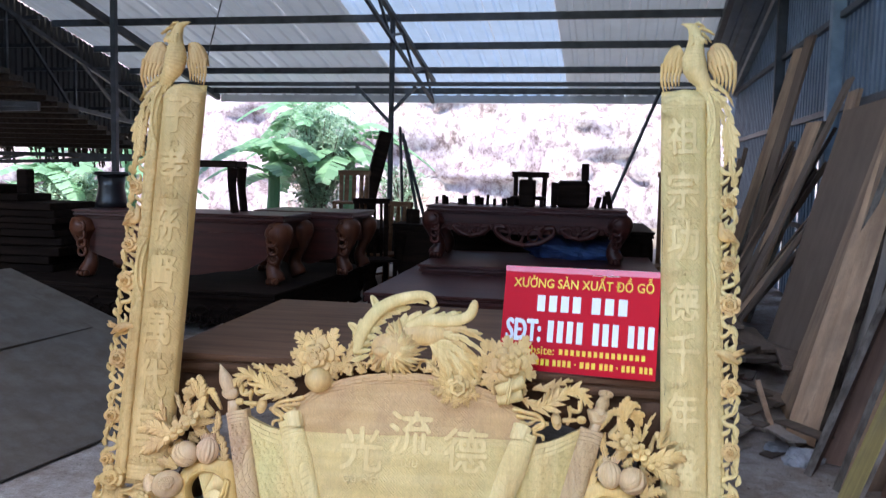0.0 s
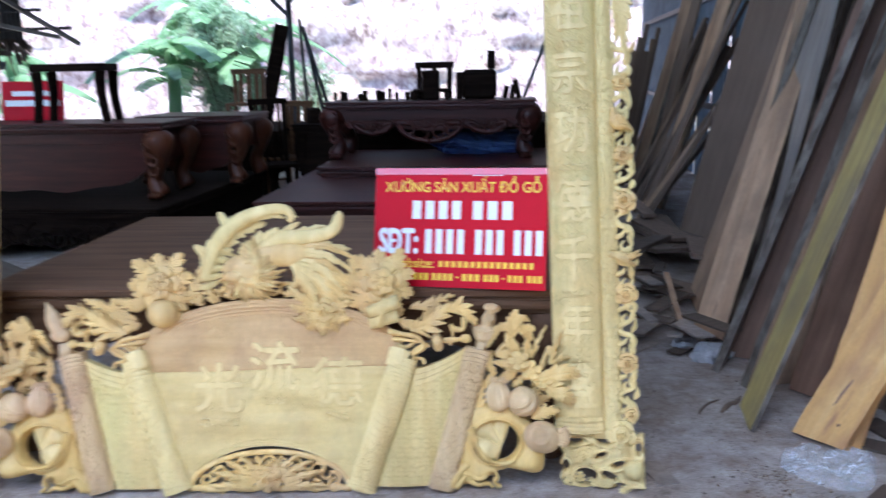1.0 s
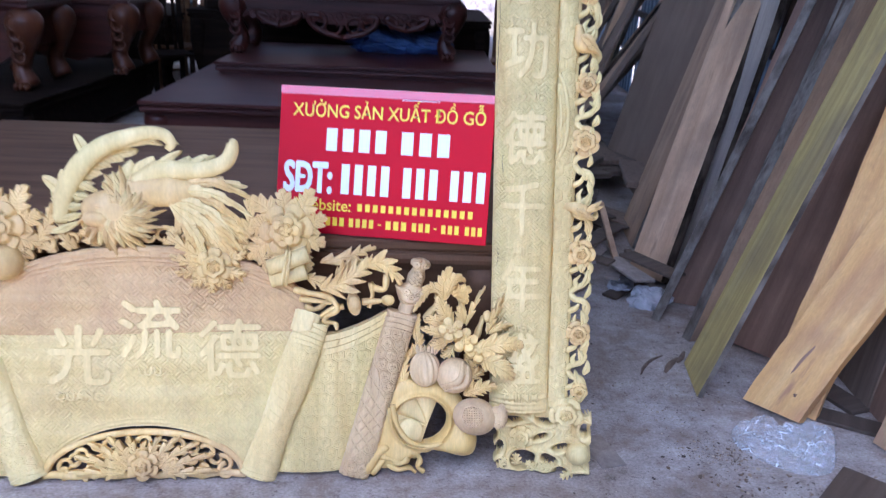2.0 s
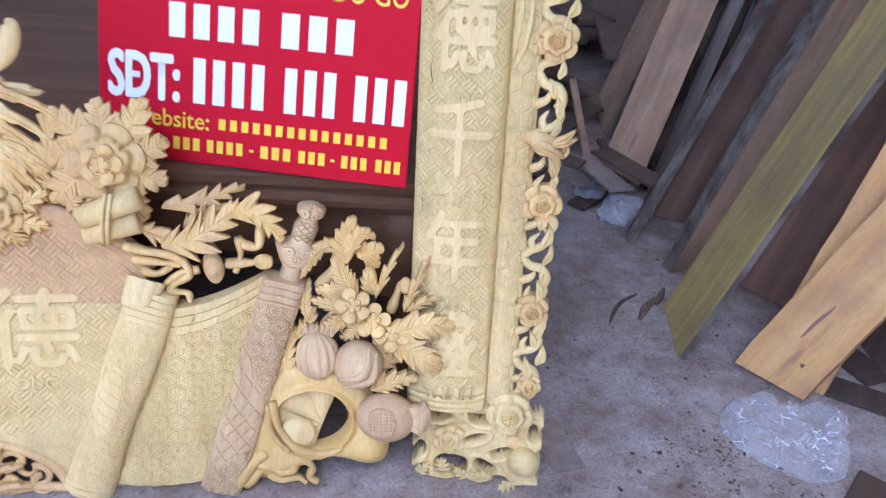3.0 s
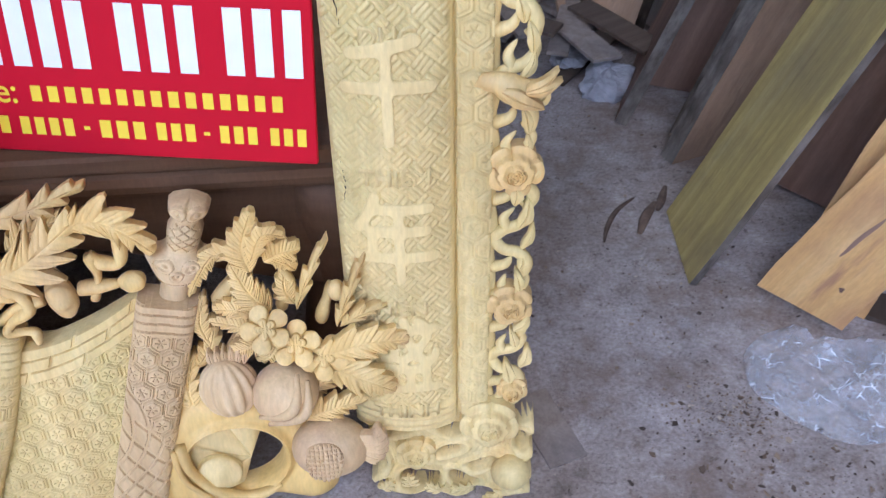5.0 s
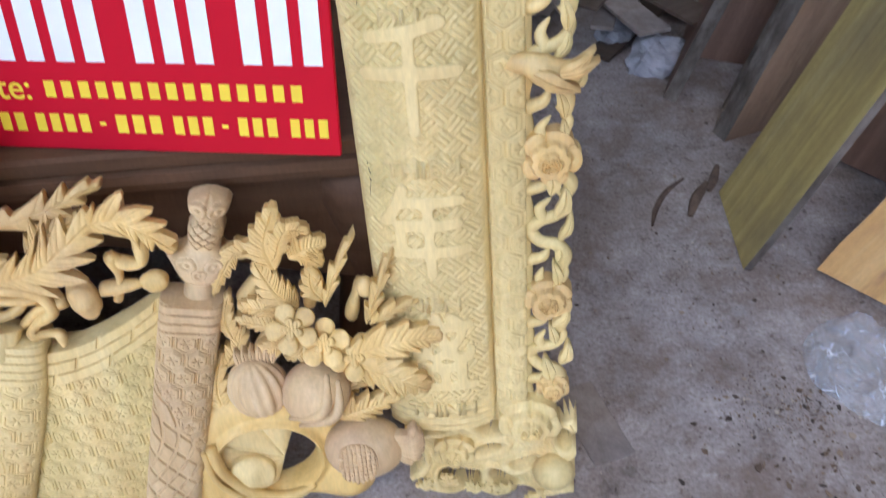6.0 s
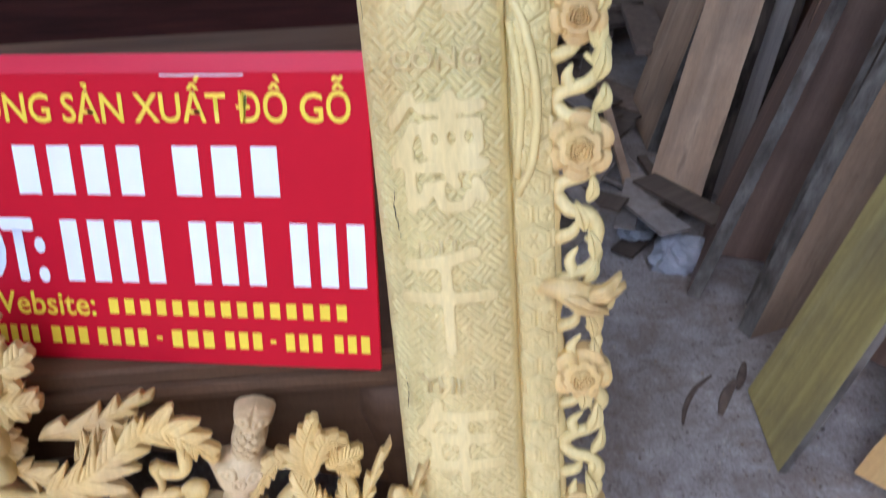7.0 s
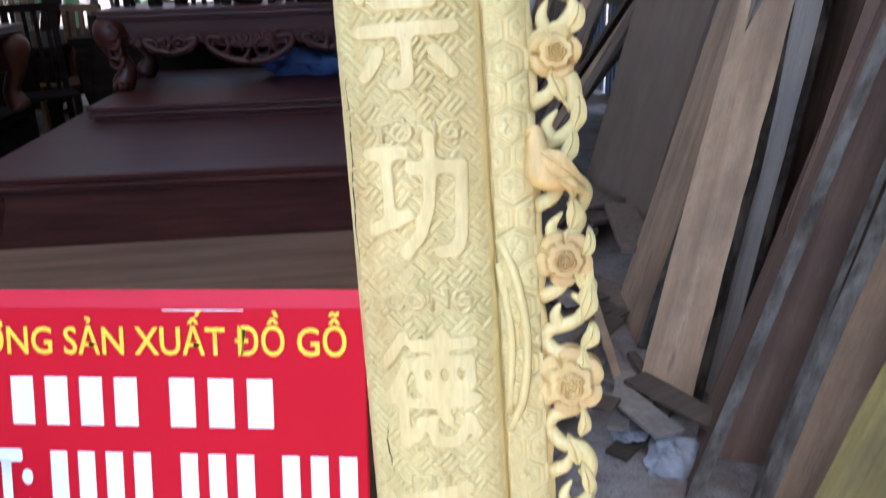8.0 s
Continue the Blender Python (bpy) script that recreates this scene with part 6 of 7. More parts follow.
    for q in range(5):
        part("hackle", tube(bmesh.new(), smooth_path([P3((-0.026 + 0.007 * q) * sx, 1.952 - 0.003 * q, 0.056), P3((-0.028 + 0.011 * q) * sx, 1.928, 0.068 - 0.003 * q), P3((-0.034 + 0.015 * q) * sx, 1.904 + 0.003 * q, 0.070 - 0.004 * q)], 3), [0.007, 0.008, 0.0085, 0.008, 0.007, 0.005, 0.001], 7, 0.6), PALE, ph, smooth=True)

    def wing(it, ib, outer, tips, n):
        """A rounded carved wing: solid over most of its length, its feathers free below."""
        path = smooth_path([Vector((a, 0, b)) for a, b in outer], 10)
        na, nb = 37, len(path)
        P = np.zeros((nb, na, 3))
        for i in range(nb):
            k = i / (nb - 1)
            ins = Vector((it[0] + (ib[0] - it[0]) * k, 0, it[1] + (ib[1] - it[1]) * k))
            for j in range(na):
                w_ = j / (na - 1)
                p = ins.lerp(path[i], w_)
                e = min(w_, 1 - w_) * 2
                groove = 0.0042 * abs(math.sin(math.pi * n * w_)) ** 0.6 * max(0, min(1, (k - 0.30) / 0.15))
                scale = 0.0022 * abs(math.sin(26 * k + 3 * math.sin(9 * w_))) * (k < 0.42)
                h = 0.008 + 0.026 * (e * (1 - 0.5 * k)) ** 0.5 + groove + scale
                if i in (0, nb - 1) or j in (0, na - 1):
                    h = -0.010
                P[i, j] = (p.x * sx, -h, p.z)
        wg = part("wing", grid_mesh("wing", P, PALE_WARM, flip=(sx > 0) == (outer[-1][0] < 0)), PALE_WARM, t, "warm yellow carved wing with long feathers")
        low = path[-1]
        for q in range(n):
            w_ = (q + 0.5) / n
            a = Vector((ib[0], 0, ib[1])).lerp(low, w_)
            b = Vector((tips[0][0], 0, tips[0][1])).lerp(Vector((tips[1][0], 0, tips[1][1])), w_)
            mid = a.lerp(b, 0.5) + Vector(((low.x - ib[0]) * 0.06, 0, 0))
            up = a + Vector((0, 0, 0.022))
            r = abs(low.x - ib[0]) / n * 0.47
            part("feather", tube(bmesh.new(), smooth_path([P3(p.x * sx, p.z, hh) for p, hh in ((up, 0.016), (a, 0.020), (mid, 0.018), (b, 0.008))], 4),
                                 [r, r * 1.05, r * 1.05, r * 1.05, r, r * 0.97, r * 0.93, r * 0.9, r * 0.82, r * 0.74, r * 0.62, r * 0.45, r * 0.15], 8), PALE_WARM, wg, smooth=True)

    wing((-0.060, 1.900), (-0.062, 1.842), ((-0.076, 1.936), (-0.106, 1.930), (-0.134, 1.892), (-0.148, 1.842)), ((-0.074, 1.776), (-0.142, 1.752)), 6)
    wing((0.022, 1.896), (0.026, 1.836), ((0.052, 1.934), (0.090, 1.924), (0.118, 1.880), (0.130, 1.832)), ((0.046, 1.776), (0.118, 1.726)), 6)
    # long tail plumes that fall over the shoulder and down the edge
    for ctrl, w, n in ((((-0.004, 1.790), (0.030, 1.742), (0.074, 1.704), (0.104, 1.640), (0.112, 1.560)), 0.027, 7), (((0.004, 1.780), (0.022, 1.730), (0.050, 1.690), (0.078, 1.640), (0.088, 1.560)), 0.022, 6),
                       (((-0.014, 1.770), (-0.004, 1.748), (0.014, 1.726)), 0.012, 3), (((0.010, 1.796), (0.050, 1.768), (0.092, 1.730), (0.118, 1.680)), 0.014, 5),
                       (((0.096, 1.640), (0.114, 1.560), (0.108, 1.480), (0.118, 1.400)), 0.032, 6), (((0.082, 1.600), (0.092, 1.520), (0.084, 1.450)), 0.022, 5)):
        part("tail_plume", serrated("tail_plume", [(a * sx, b, 0.034 - 0.006 * (k > 1)) for k, (a, b) in enumerate(ctrl)], w, PALE, n, 0.45, 0.9, 0.016), PALE, ph, "long notched carved tail plume")
    # pierced foot
    part("foot_fretwork", pierced_plate("foot_fretwork", ((-0.132, 0.146), (0.0, 0.188)), (
        (0.014, 0.164, 0.030, 0.022, -25), (-0.090, 0.152, 0.042, 0.011, 4), (-0.045, 0.036, 0.036, 0.030, 8), (-0.112, 0.070, 0.012, 0.020, 0), (0.030, 0.040, 0.026, 0.016, -20),
        (0.062, 0.078, 0.024, 0.012, 15), (-0.108, 0.018, 0.016, 0.014, 10), (0.066, 0.008, 0.018, 0.012, -10), (0.004, 0.106, 0.022, 0.009, 25), (0.126, 0.132, 0.011, 0.020, 0)), 0.018, PALE, sx), PALE, t)
    part("rose", rose("rose", -0.050 * sx, 0.105, 0.026, 0.034, 0.026, PALE, 6), PALE, t)
    part("rose", rose("rose", 0.072 * sx, 0.185, 0.030, 0.047, 0.040, PALE, 5, 1.0), PALE, t)
    part("fruit", blob(bmesh.new(), P3(0.110 * sx, 0.068, 0.032), (0.034, 0.030, 0.032), 18, 12), PALE, t, smooth=True)
    for i in range(5):
        u0 = -0.112 + 0.052 * i
        part("small_leaf", leaf(bmesh.new(), u0 * sx, 0.012 + 0.010 * (i % 2), 0.028, 60 + 37 * i, 0.040, 0.028, 3, 0.008, 0.010), PALE, t)
    return t


couplet_board(stand(0.424, 2.963, 0, -9.5, 10.15, -3.3), 1, "祖宗功德千年盛", ("TO", "TÔNG", "CÔNG", "DÚC", "THIÊN", "NIÊN", "THINH"),
              (1.563, 1.360, 1.170, 0.945, 0.757, 0.545, 0.340), "tall pale yellow carved couplet board leaning on a bed", 0.0016)
# left board: its shade is put into the darker wood colours
couplet_board(stand(-1.732, 2.82, 0, 4, 11.2, 1.0), -1, "子孝孫賢萬代昌", ("TU", "HIEU", "TON", "HIEN", "VAN", "DAI", "XUONG"),
              (1.610, 1.400, 1.174, 0.971, 0.770, 0.570, 0.375), "tall carved couplet board with fretwork edge, golden wood darkened for shade", 0.0024, GOLDEN_SHADED, WARM_SHADED)


# ---- carved horizontal board between them ----
def scroll_board(m):
    t = thing("carved_scroll_board", m, "wide pale yellow carved scroll board with flowers and a sword", "wood carving")
    vt = lambda u: 0.455 + 0.195 * np.sqrt(np.maximum(0, 1 - (u / 0.455) ** 2)) - 0.012
    vb = lambda u: np.where(np.abs(u) < 0.27, 0.145 * np.sqrt(np.maximum(0, 1 - (u / 0.27) ** 2)) ** 1.2, 0.0) + 0.004
    na, nb = 430, 330
    A, Bv = np.meshgrid(np.linspace(-1, 1, na), np.linspace(0, 1, nb))
    U = A * (0.30 + 0.15 * Bv)
    V = vb(U) + (vt(U) - vb(U)) * Bv
    dt, db = vt(U) - V, V - vb(U)
    rim = np.clip((0.052 - dt) / 0.004, 0, 1)
    rimb = np.clip((0.026 - db) / 0.004, 0, 1)
    H = 0.020 + 0.012 * (1 - A ** 2)
    H = H + weave(U + 0.0014 * np.sin(V * 40), V + 0.0014 * np.sin(U * 31), 0.026) * 0.0048 * (0.75 + 0.25 * np.sin(U * 17 + 2 * np.sin(V * 21))) * (1 - rim) * (1 - rimb)
    arc = np.arctan2(V - 0.1, U) * 0.55
    key = ((np.floor(arc / 0.03) % 2) > 0) * (np.abs(dt - 0.024) < 0.008)
    H = H + rim * (0.003 + 0.003 * (np.abs((dt / 0.013) % 1 - 0.5) > 0.3) + 0.0025 * key) + rimb * (0.004 * (np.abs((db / 0.011) % 1 - 0.5) > 0.28))
    H = H + 0.0012 * np.sin(V * 60 + 2 * np.sin(U * 9)) * np.sin(U * 14)
    H[0, :] = H[-1, :] = -0.006
    H[:, 0] = H[:, -1] = -0.006
    H = H - 0.0022 * (np.abs(V - 0.402 - 0.006 * np.sin(U * 5)) < 0.0016)
    me = grid_mesh("centre_panel", np.stack([U, -H, V], -1), PALE_H, flip=True)
    me.materials.append(WARM_H)
    upper = (V[:-1, :-1] > 0.402 + 0.006 * np.sin(U[:-1, :-1] * 5)).reshape(-1)
    me.polygons.foreach_set("material_index", upper.astype(np.int32))
    part("centre_panel", me, PALE, t)
    bm = bmesh.new()
    for u0 in np.linspace(-0.62, 0.58, 26):
        u1 = u0 + 0.047
        top = 0.40 if abs(u0) > 0.36 else float(vt(np.array(u0 + 0.02))) - 0.02
        bot = float(vb(np.array(u0 + 0.023))) + 0.012
        box(bm, u0, u1, -0.004, 0.020, bot, top)
    part("backing", bm, PALE, t)
    for ch, nm, u0, v0 in (("光", "QUANG", -0.165, 0.345), ("流", "LUU", 0.020, 0.415), ("德", "DUC", 0.228, 0.360)):
        part("character", brush_character("character", ch, u0, v0, 0.162, 0.160, lambda u, w: 0.0205 + 0.012 * (1 - (u / 0.37) ** 2), 0.0062, PALE_CUT, 0.0016), PALE, t)
        bm = fatten(lettering(nm, 0.034, 0.0002), 0.0008)
        bmesh.ops.triangulate(bm, faces=bm.faces[:])
        thicken(bm, 0.009)
        for q in bm.verts:
            q.co = Vector((q.co.x + u0, q.co.y - 0.0185 - 0.012 * (1 - ((q.co.x + u0) / 0.37) ** 2), q.co.z + v0 - 0.115))
        part("caption", bm, PALE_CUT, t)
    for s in (-1, 1):
        # side panel with honeycomb, its upper edge bordered with long key bars
        A, Bv = np.meshgrid(np.linspace(0, 1, 130), np.linspace(0, 1, 320))
        top = 0.398 + 0.074 * A ** 1.5
        V = 0.01 + (top - 0.01) * Bv
        U = (0.345 + 0.135 * Bv) + A * 0.185
        down = top - V
        border = np.clip((0.062 - down) / 0.003, 0, 1)
        bars = np.abs((down / 0.0205) % 1 - 0.5) < 0.42
        stops_ = (np.abs(((A * 2.2 + np.floor(down / 0.0205) * 0.37) % 1) - 0.5) < 0.47)
        H = 0.016 + 0.014 * np.sin(np.pi * A) + hexes(U, V, 0.036) * 0.0042 * (1 - border) + border * (0.0005 + 0.0042 * (bars & stops_))
        H[0, :] = H[-1, :] = -0.006
        H[:, 0] = H[:, -1] = -0.006
        part("side_panel", crisp(grid_mesh("side_panel", np.stack([U * s, -H, V], -1), PALE, flip=s > 0), 50), PALE, t)
        # rolled edge of the scroll
        A, Bv = np.meshgrid(np.linspace(-1, 1, 90), np.linspace(0, 1, 420))
        cu, cv = 0.302 + 0.152 * Bv, 0.002 + 0.438 * Bv
        W = 0.045 + 0.003 * np.cos(Bv * 9)
        H = 0.020 + 0.036 * np.sqrt(np.maximum(0, 1 - A ** 2))
        ringed = np.clip((Bv - 0.85) / 0.006, 0, 1) + np.clip((0.06 - Bv) / 0.006, 0, 1)
        oval = ((A + 0.35) / 0.55) ** 2 + ((Bv - 0.47) / 0.17) ** 2
        H = H + ringed * 0.0036 * (np.abs(((Bv + 0.02 * A * A) / 0.030) % 1 - 0.5) > 0.16)
        H = H + (1 - ringed) * np.where(oval < 1, 0.0025 * (np.abs(np.sin(Bv * 62 + 2 * A)) > 0.3) * (oval < 0.80), hexes(A * 0.045, Bv * 0.46, 0.035) * 0.0036 * (A > -0.85))
        H[:, 0] = H[:, -1] = -0.006
        H[0, :] = H[-1, :] = -0.006
        part("rolled_edge", crisp(grid_mesh("rolled_edge", np.stack([(cu + A * W) * s, -H, cv - A * W * 0.33], -1), PALE_CHAR, flip=s > 0), 50), PALE, t, "smooth pale rolled scroll edge")
        # the roll's open end, fluted
        A, Bv = np.meshgrid(np.linspace(0, 1, 80), np.linspace(0, 1, 8))
        ang, R = 2 * np.pi * A, 0.032 + 0.0028 * np.abs(np.sin(np.pi * 9 * A))
        cu, cv = 0.426 + 0.014 * Bv, 0.418 + 0.044 * Bv
        P = np.stack([(cu + R * np.cos(ang)) * s, -(0.040 + 0.8 * R * np.sin(ang)), cv - 0.3 * R * np.cos(ang) * Bv + 0.010 * np.sin(ang) * Bv], -1)
        lid = P[-1:].mean(1, keepdims=True).repeat(P.shape[1], 1) * np.array([1, 1, 1]) - np.array([0, 0, 0.006])
        part("roll_end", crisp(grid_mesh("roll_end", np.concatenate([P, P[-1:] * 0.35 + lid * 0.65, lid], 0), PALE_CHAR), 50), PALE_CHAR, t)
        # scabbard
        b0, b1 = ((0.566, 0.002), (0.697, 0.462)) if s > 0 else ((0.556, 0.004), (0.662, 0.462))
        A, Bv = np.meshgrid(np.linspace(-1, 1, 84), np.linspace(0, 1, 420))
        cu, cv = b0[0] + (b1[0] - b0[0]) * Bv, b0[1] + (b1[1] - b0[1]) * Bv
        H = 0.026 + 0.026 * np.sqrt(np.maximum(0, 1 - np.abs(A) ** 3.5))
        collar = np.clip((Bv - 0.895) / 0.006, 0, 1)
        cut = (A - 0.15) - 0.9 * np.sin((Bv - 0.30) * 7.5)
        lower = np.clip((0.58 - 0.16 * A - Bv) / 0.012, 0, 1) * np.clip((Bv - 0.16 - 0.10 * A) / 0.012, 0, 1)
        cloud = (np.abs(np.sin(cut * 6.0)) > 0.34) * 1.0 * (np.abs(((Bv * 13 + A) % 1) - 0.5) < 0.40)
        H = H + hexes(A * 0.043, Bv * 0.47, 0.034) * 0.0050 * (1 - collar) * (1 - lower) + lower * 0.0038 * cloud
        H = H + collar * 0.0045 * (np.abs(((Bv + 0.012 * A * A) / 0.030) % 1 - 0.5) > 0.14)
        H[:, 0] = H[:, -1] = -0.006
        H[0, :] = H[-1, :] = -0.006
        part("scabbard", crisp(grid_mesh("scabbard", np.stack([(cu + A * 0.041) * s, -H, cv - A * 0.010], -1), PINK, flip=s > 0), 50), PINK, t, "pinkish brown carved scabbard")
        if s > 0:
            # hilt: tang, trefoil guard, latticed grip and a scrolled pommel in one carved strip
            A, Bv = np.meshgrid(np.linspace(-1, 1, 61), np.linspace(0, 1, 170))
            cu, cv = 0.700 + 0.050 * Bv, 0.446 + 0.164 * Bv
            prof = np.interp(Bv, (0, 0.23, 0.26, 0.33, 0.41, 0.46, 0.51, 0.56, 0.70, 0.80, 0.835, 0.87, 0.93, 0.97, 1.0), (0.0205, 0.0205, 0.027, 0.036, 0.045, 0.043, 0.027, 0.0215, 0.0240, 0.0175, 0.0165, 0.0262, 0.0275, 0.022, 0.006))
            high = np.interp(Bv, (0, 0.22, 0.28, 0.44, 0.54, 0.68, 0.80, 0.88, 0.95, 1.0), (0.024, 0.024, 0.038, 0.040, 0.028, 0.034, 0.026, 0.036, 0.034, 0.018))
            H = 0.010 + high * np.sqrt(np.maximum(0, 1 - np.abs(A) ** 2.6))
            lat = np.maximum(np.abs(((Bv * 15 + A * 1.3) % 1) - 0.5), np.abs(((Bv * 15 - A * 1.3) % 1) - 0.5))
            H = H - 0.0045 * (lat > 0.42) * (Bv > 0.56) * (Bv < 0.79) * (np.abs(A) < 0.84)
            for cb, ca, rr in ((0.43, -0.40, 0.24), (0.43, 0.40, 0.24), (0.36, 0.0, 0.20), (0.895, -0.48, 0.40), (0.895, 0.48, 0.40)):
                q = np.sqrt(((A - ca) / rr) ** 2 + ((Bv - cb) / (rr * (0.14 if cb > 0.8 else 0.20))) ** 2)
                H = H + np.where(q < 1.3, 0.0022 * np.cos(q * 7.0), 0)
            H = H - 0.006 * np.exp(-(A / 0.14) ** 2) * (Bv > 0.92) - 0.0035 * (np.abs(Bv - 0.27 - 0.05 * A * A) < 0.012)
            H[:, 0] = H[:, -1] = -0.004
            H[0, :] = H[-1, :] = -0.004
            part("sword_hilt", crisp(grid_mesh("sword_hilt", np.stack([cu + A * prof, -H, cv - A * prof * 0.20 + 0.010 * A * A * np.exp(-((Bv - 0.40) / 0.09) ** 2)], -1), PINK), 55), PINK, t, "pinkish brown carved sword hilt")
        else:
            bm = bmesh.new()
            tube(bm, [P3(-0.672, 0.455, 0.036), P3(-0.680, 0.500, 0.036)], [0.024, 0.020], 10, 0.7)
            blob(bm, P3(-0.690, 0.528, 0.040), (0.036, 0.024, 0.026), 14, 8, None, 6, 0.2)
            tube(bm, smooth_path([P3(-0.692, 0.530, 0.040), P3(-0.712, 0.575, 0.042), P3(-0.726, 0.605, 0.040), P3(-0.745, 0.638, 0.034)], 4), [0.020, 0.023, 0.025, 0.026, 0.026, 0.024, 0.022, 0.019, 0.016, 0.012, 0.008, 0.004, 0.001], 10)
            part("brush_tip", bm, PINK, t, "pinkish brown carved brush tip", smooth=True)

        def L(ctrl, width, teeth=5, cut=0.45, sweep=0.7, mt=PALE_WARM, h=0.030, rise=0.016):
            n = len(ctrl) - 1
            pts = [(u * s, v, h + rise * math.sin(math.pi * (0.15 + 0.75 * k / n))) for k, (u, v) in enumerate(ctrl)]
            part("carved_leaf", serrated("carved_leaf", pts, width * 0.96, mt, teeth, min(0.76, cut * 1.3), sweep), mt, t)

        def stem(ctrl, r, h=0.026, mt=PALE_WARM, name="stem"):
            path = smooth_path([P3(u * s, v, h + 0.004 * (k % 2)) for k, (u, v) in enumerate(ctrl)], 6)
            part(name, tube(bmesh.new(), path, [r * (1.05 - 0.45 * (k / len(path)) ** 2 + 0.14 * math.sin(k * 0.7)) for k in range(len(path))], 9, 1.5), mt, t, smooth=True)
        # leaves between the rose and the hilt
        L(((0.470, 0.528), (0.519, 0.541), (0.561, 0.568), (0.618, 0.610)), 0.062, 5, 0.52, 1.0, h=0.036)
        L(((0.510, 0.560), (0.548, 0.588), (0.590, 0.600)), 0.034, 5, 0.45, 0.9, h=0.022)
        L(((0.588, 0.592), (0.630, 0.600), (0.661, 0.581), (0.694, 0.542)), 0.046, 5, 0.50, 0.9, h=0.034)
        L(((0.470, 0.598), (0.541, 0.614), (0.579, 0.628), (0.622, 0.642)), 0.032, 4, 0.6, 0.9, h=0.018)
        L(((0.430, 0.560), (0.470, 0.545), (0.520, 0.512)), 0.030, 3, 0.5, 0.8, h=0.022)
        stem(((0.400, 0.525), (0.443, 0.514), (0.494, 0.503), (0.518, 0.472), (0.490, 0.450), (0.484, 0.436), (0.512, 0.430), (0.517, 0.412)), 0.0085)
        stem(((0.415, 0.498), (0.462, 0.493), (0.502, 0.487)), 0.0075)
        stem(((0.430, 0.478), (0.455, 0.470), (0.478, 0.480), (0.500, 0.500)), 0.0075)
        stem(((0.650, 0.566), (0.646, 0.528), (0.620, 0.529), (0.609, 0.542), (0.613, 0.510), (0.603, 0.474)), 0.0085)
        stem(((0.535, 0.476), (0.500, 0.470), (0.470, 0.446)), 0.008, 0.018)
        stem(((0.585, 0.490), (0.640, 0.494)), 0.009, 0.024)
        bu = part("bud", blob(bmesh.new(), P3(0.563 * s, 0.486, 0.034), (0.034, 0.022, 0.019), 48, 12, pose(0, 0, 0, 0, 90 - 12 * s, 0).to_3x3(), 7, 0.20), PALE_WARM, t, "ribbed carved tassel bud", smooth=True)
        part("bud", blob(bmesh.new(), P3(0.656 * s, 0.496, 0.030), (0.020, 0.018, 0.015), 30, 12, None, 5, 0.18), PALE_WARM, t, smooth=True)
        if s < 0:
            for k, (u, v, R, a0, sw) in enumerate(((0.47, 0.56, 0.026, 40, 320), (0.52, 0.575, 0.030, 200, -320), (0.575, 0.545, 0.024, 90, 330), (0.61, 0.585, 0.026, 10, -300), (0.45, 0.50, 0.022, 120, 300), (0.64, 0.545, 0.020, 60, 300))):
                part("scroll", curl(bmesh.new(), u * s, v, 0.026, R, a0, sw, 0.010, 0.005), PALE_WARM, t, smooth=True)
        # sprig above the blossoms
        L(((0.814, 0.498), (0.808, 0.542), (0.826, 0.590)), 0.036, 6, 0.27, 0.75, h=0.036)
        L(((0.818, 0.520), (0.838, 0.562), (0.868, 0.552)), 0.022, 5, 0.30, 0.6, h=0.044)
        L(((0.834, 0.510), (0.858, 0.524), (0.886, 0.526)), 0.030, 4, 0.22, 0.5, h=0.030)
        L(((0.842, 0.520), (0.862, 0.508), (0.876, 0.486)), 0.024, 4, 0.20, 0.5, h=0.024)
        stem(((0.806, 0.500), (0.824, 0.520), (0.846, 0.512), (0.862, 0.480), (0.872, 0.450)), 0.0085, 0.022)
        L(((0.812, 0.520), (0.772, 0.530), (0.746, 0.500), (0.726, 0.462)), 0.021, 7, 0.30, 0.8, h=0.026)
        L(((0.836, 0.432), (0.812, 0.464), (0.789, 0.512)), 0.034, 6, 0.26, 0.8, h=0.036)
        L(((0.812, 0.424), (0.788, 0.442), (0.755, 0.440)), 0.026, 6, 0.28, 0.7, h=0.032)
        L(((0.834, 0.388), (0.790, 0.410), (0.746, 0.418)), 0.026, 6, 0.30, 0.7, h=0.026)
        L(((0.824, 0.386), (0.796, 0.374), (0.766, 0.362)), 0.026, 5, 0.30, 0.7)
        L(((0.738, 0.380), (0.734, 0.420), (0.744, 0.456)), 0.020, 5, 0.30, 0.7, h=0.016)
        L(((0.872, 0.425), (0.892, 0.482), (0.925, 0.537)), 0.015, 3, 0.55, 1.7)
        L(((0.870, 0.430), (0.858, 0.460), (0.860, 0.492)), 0.024, 5, 0.28, 0.6, h=0.022)
        L(((0.926, 0.408), (0.946, 0.466), (0.973, 0.524)), 0.016, 3, 0.55, 1.7, h=0.060)
        L(((0.930, 0.410), (0.962, 0.432), (1.000, 0.436)), 0.017, 3, 0.50, 1.4, h=0.064)
        L(((0.892, 0.366), (0.966, 0.386), (1.028, 0.378)), 0.042, 5, 0.30, 0.9, h=0.074)
        L(((0.892, 0.356), (0.958, 0.322), (1.004, 0.286)), 0.042, 5, 0.30, 0.9, h=0.074)
        L(((0.872, 0.345), (0.886, 0.315), (0.900, 0.280)), 0.026, 3, 0.45, 0.7)
        L(((0.842, 0.372), (0.826, 0.350), (0.806, 0.334)), 0.028, 4, 0.45, 0.6, h=0.022)
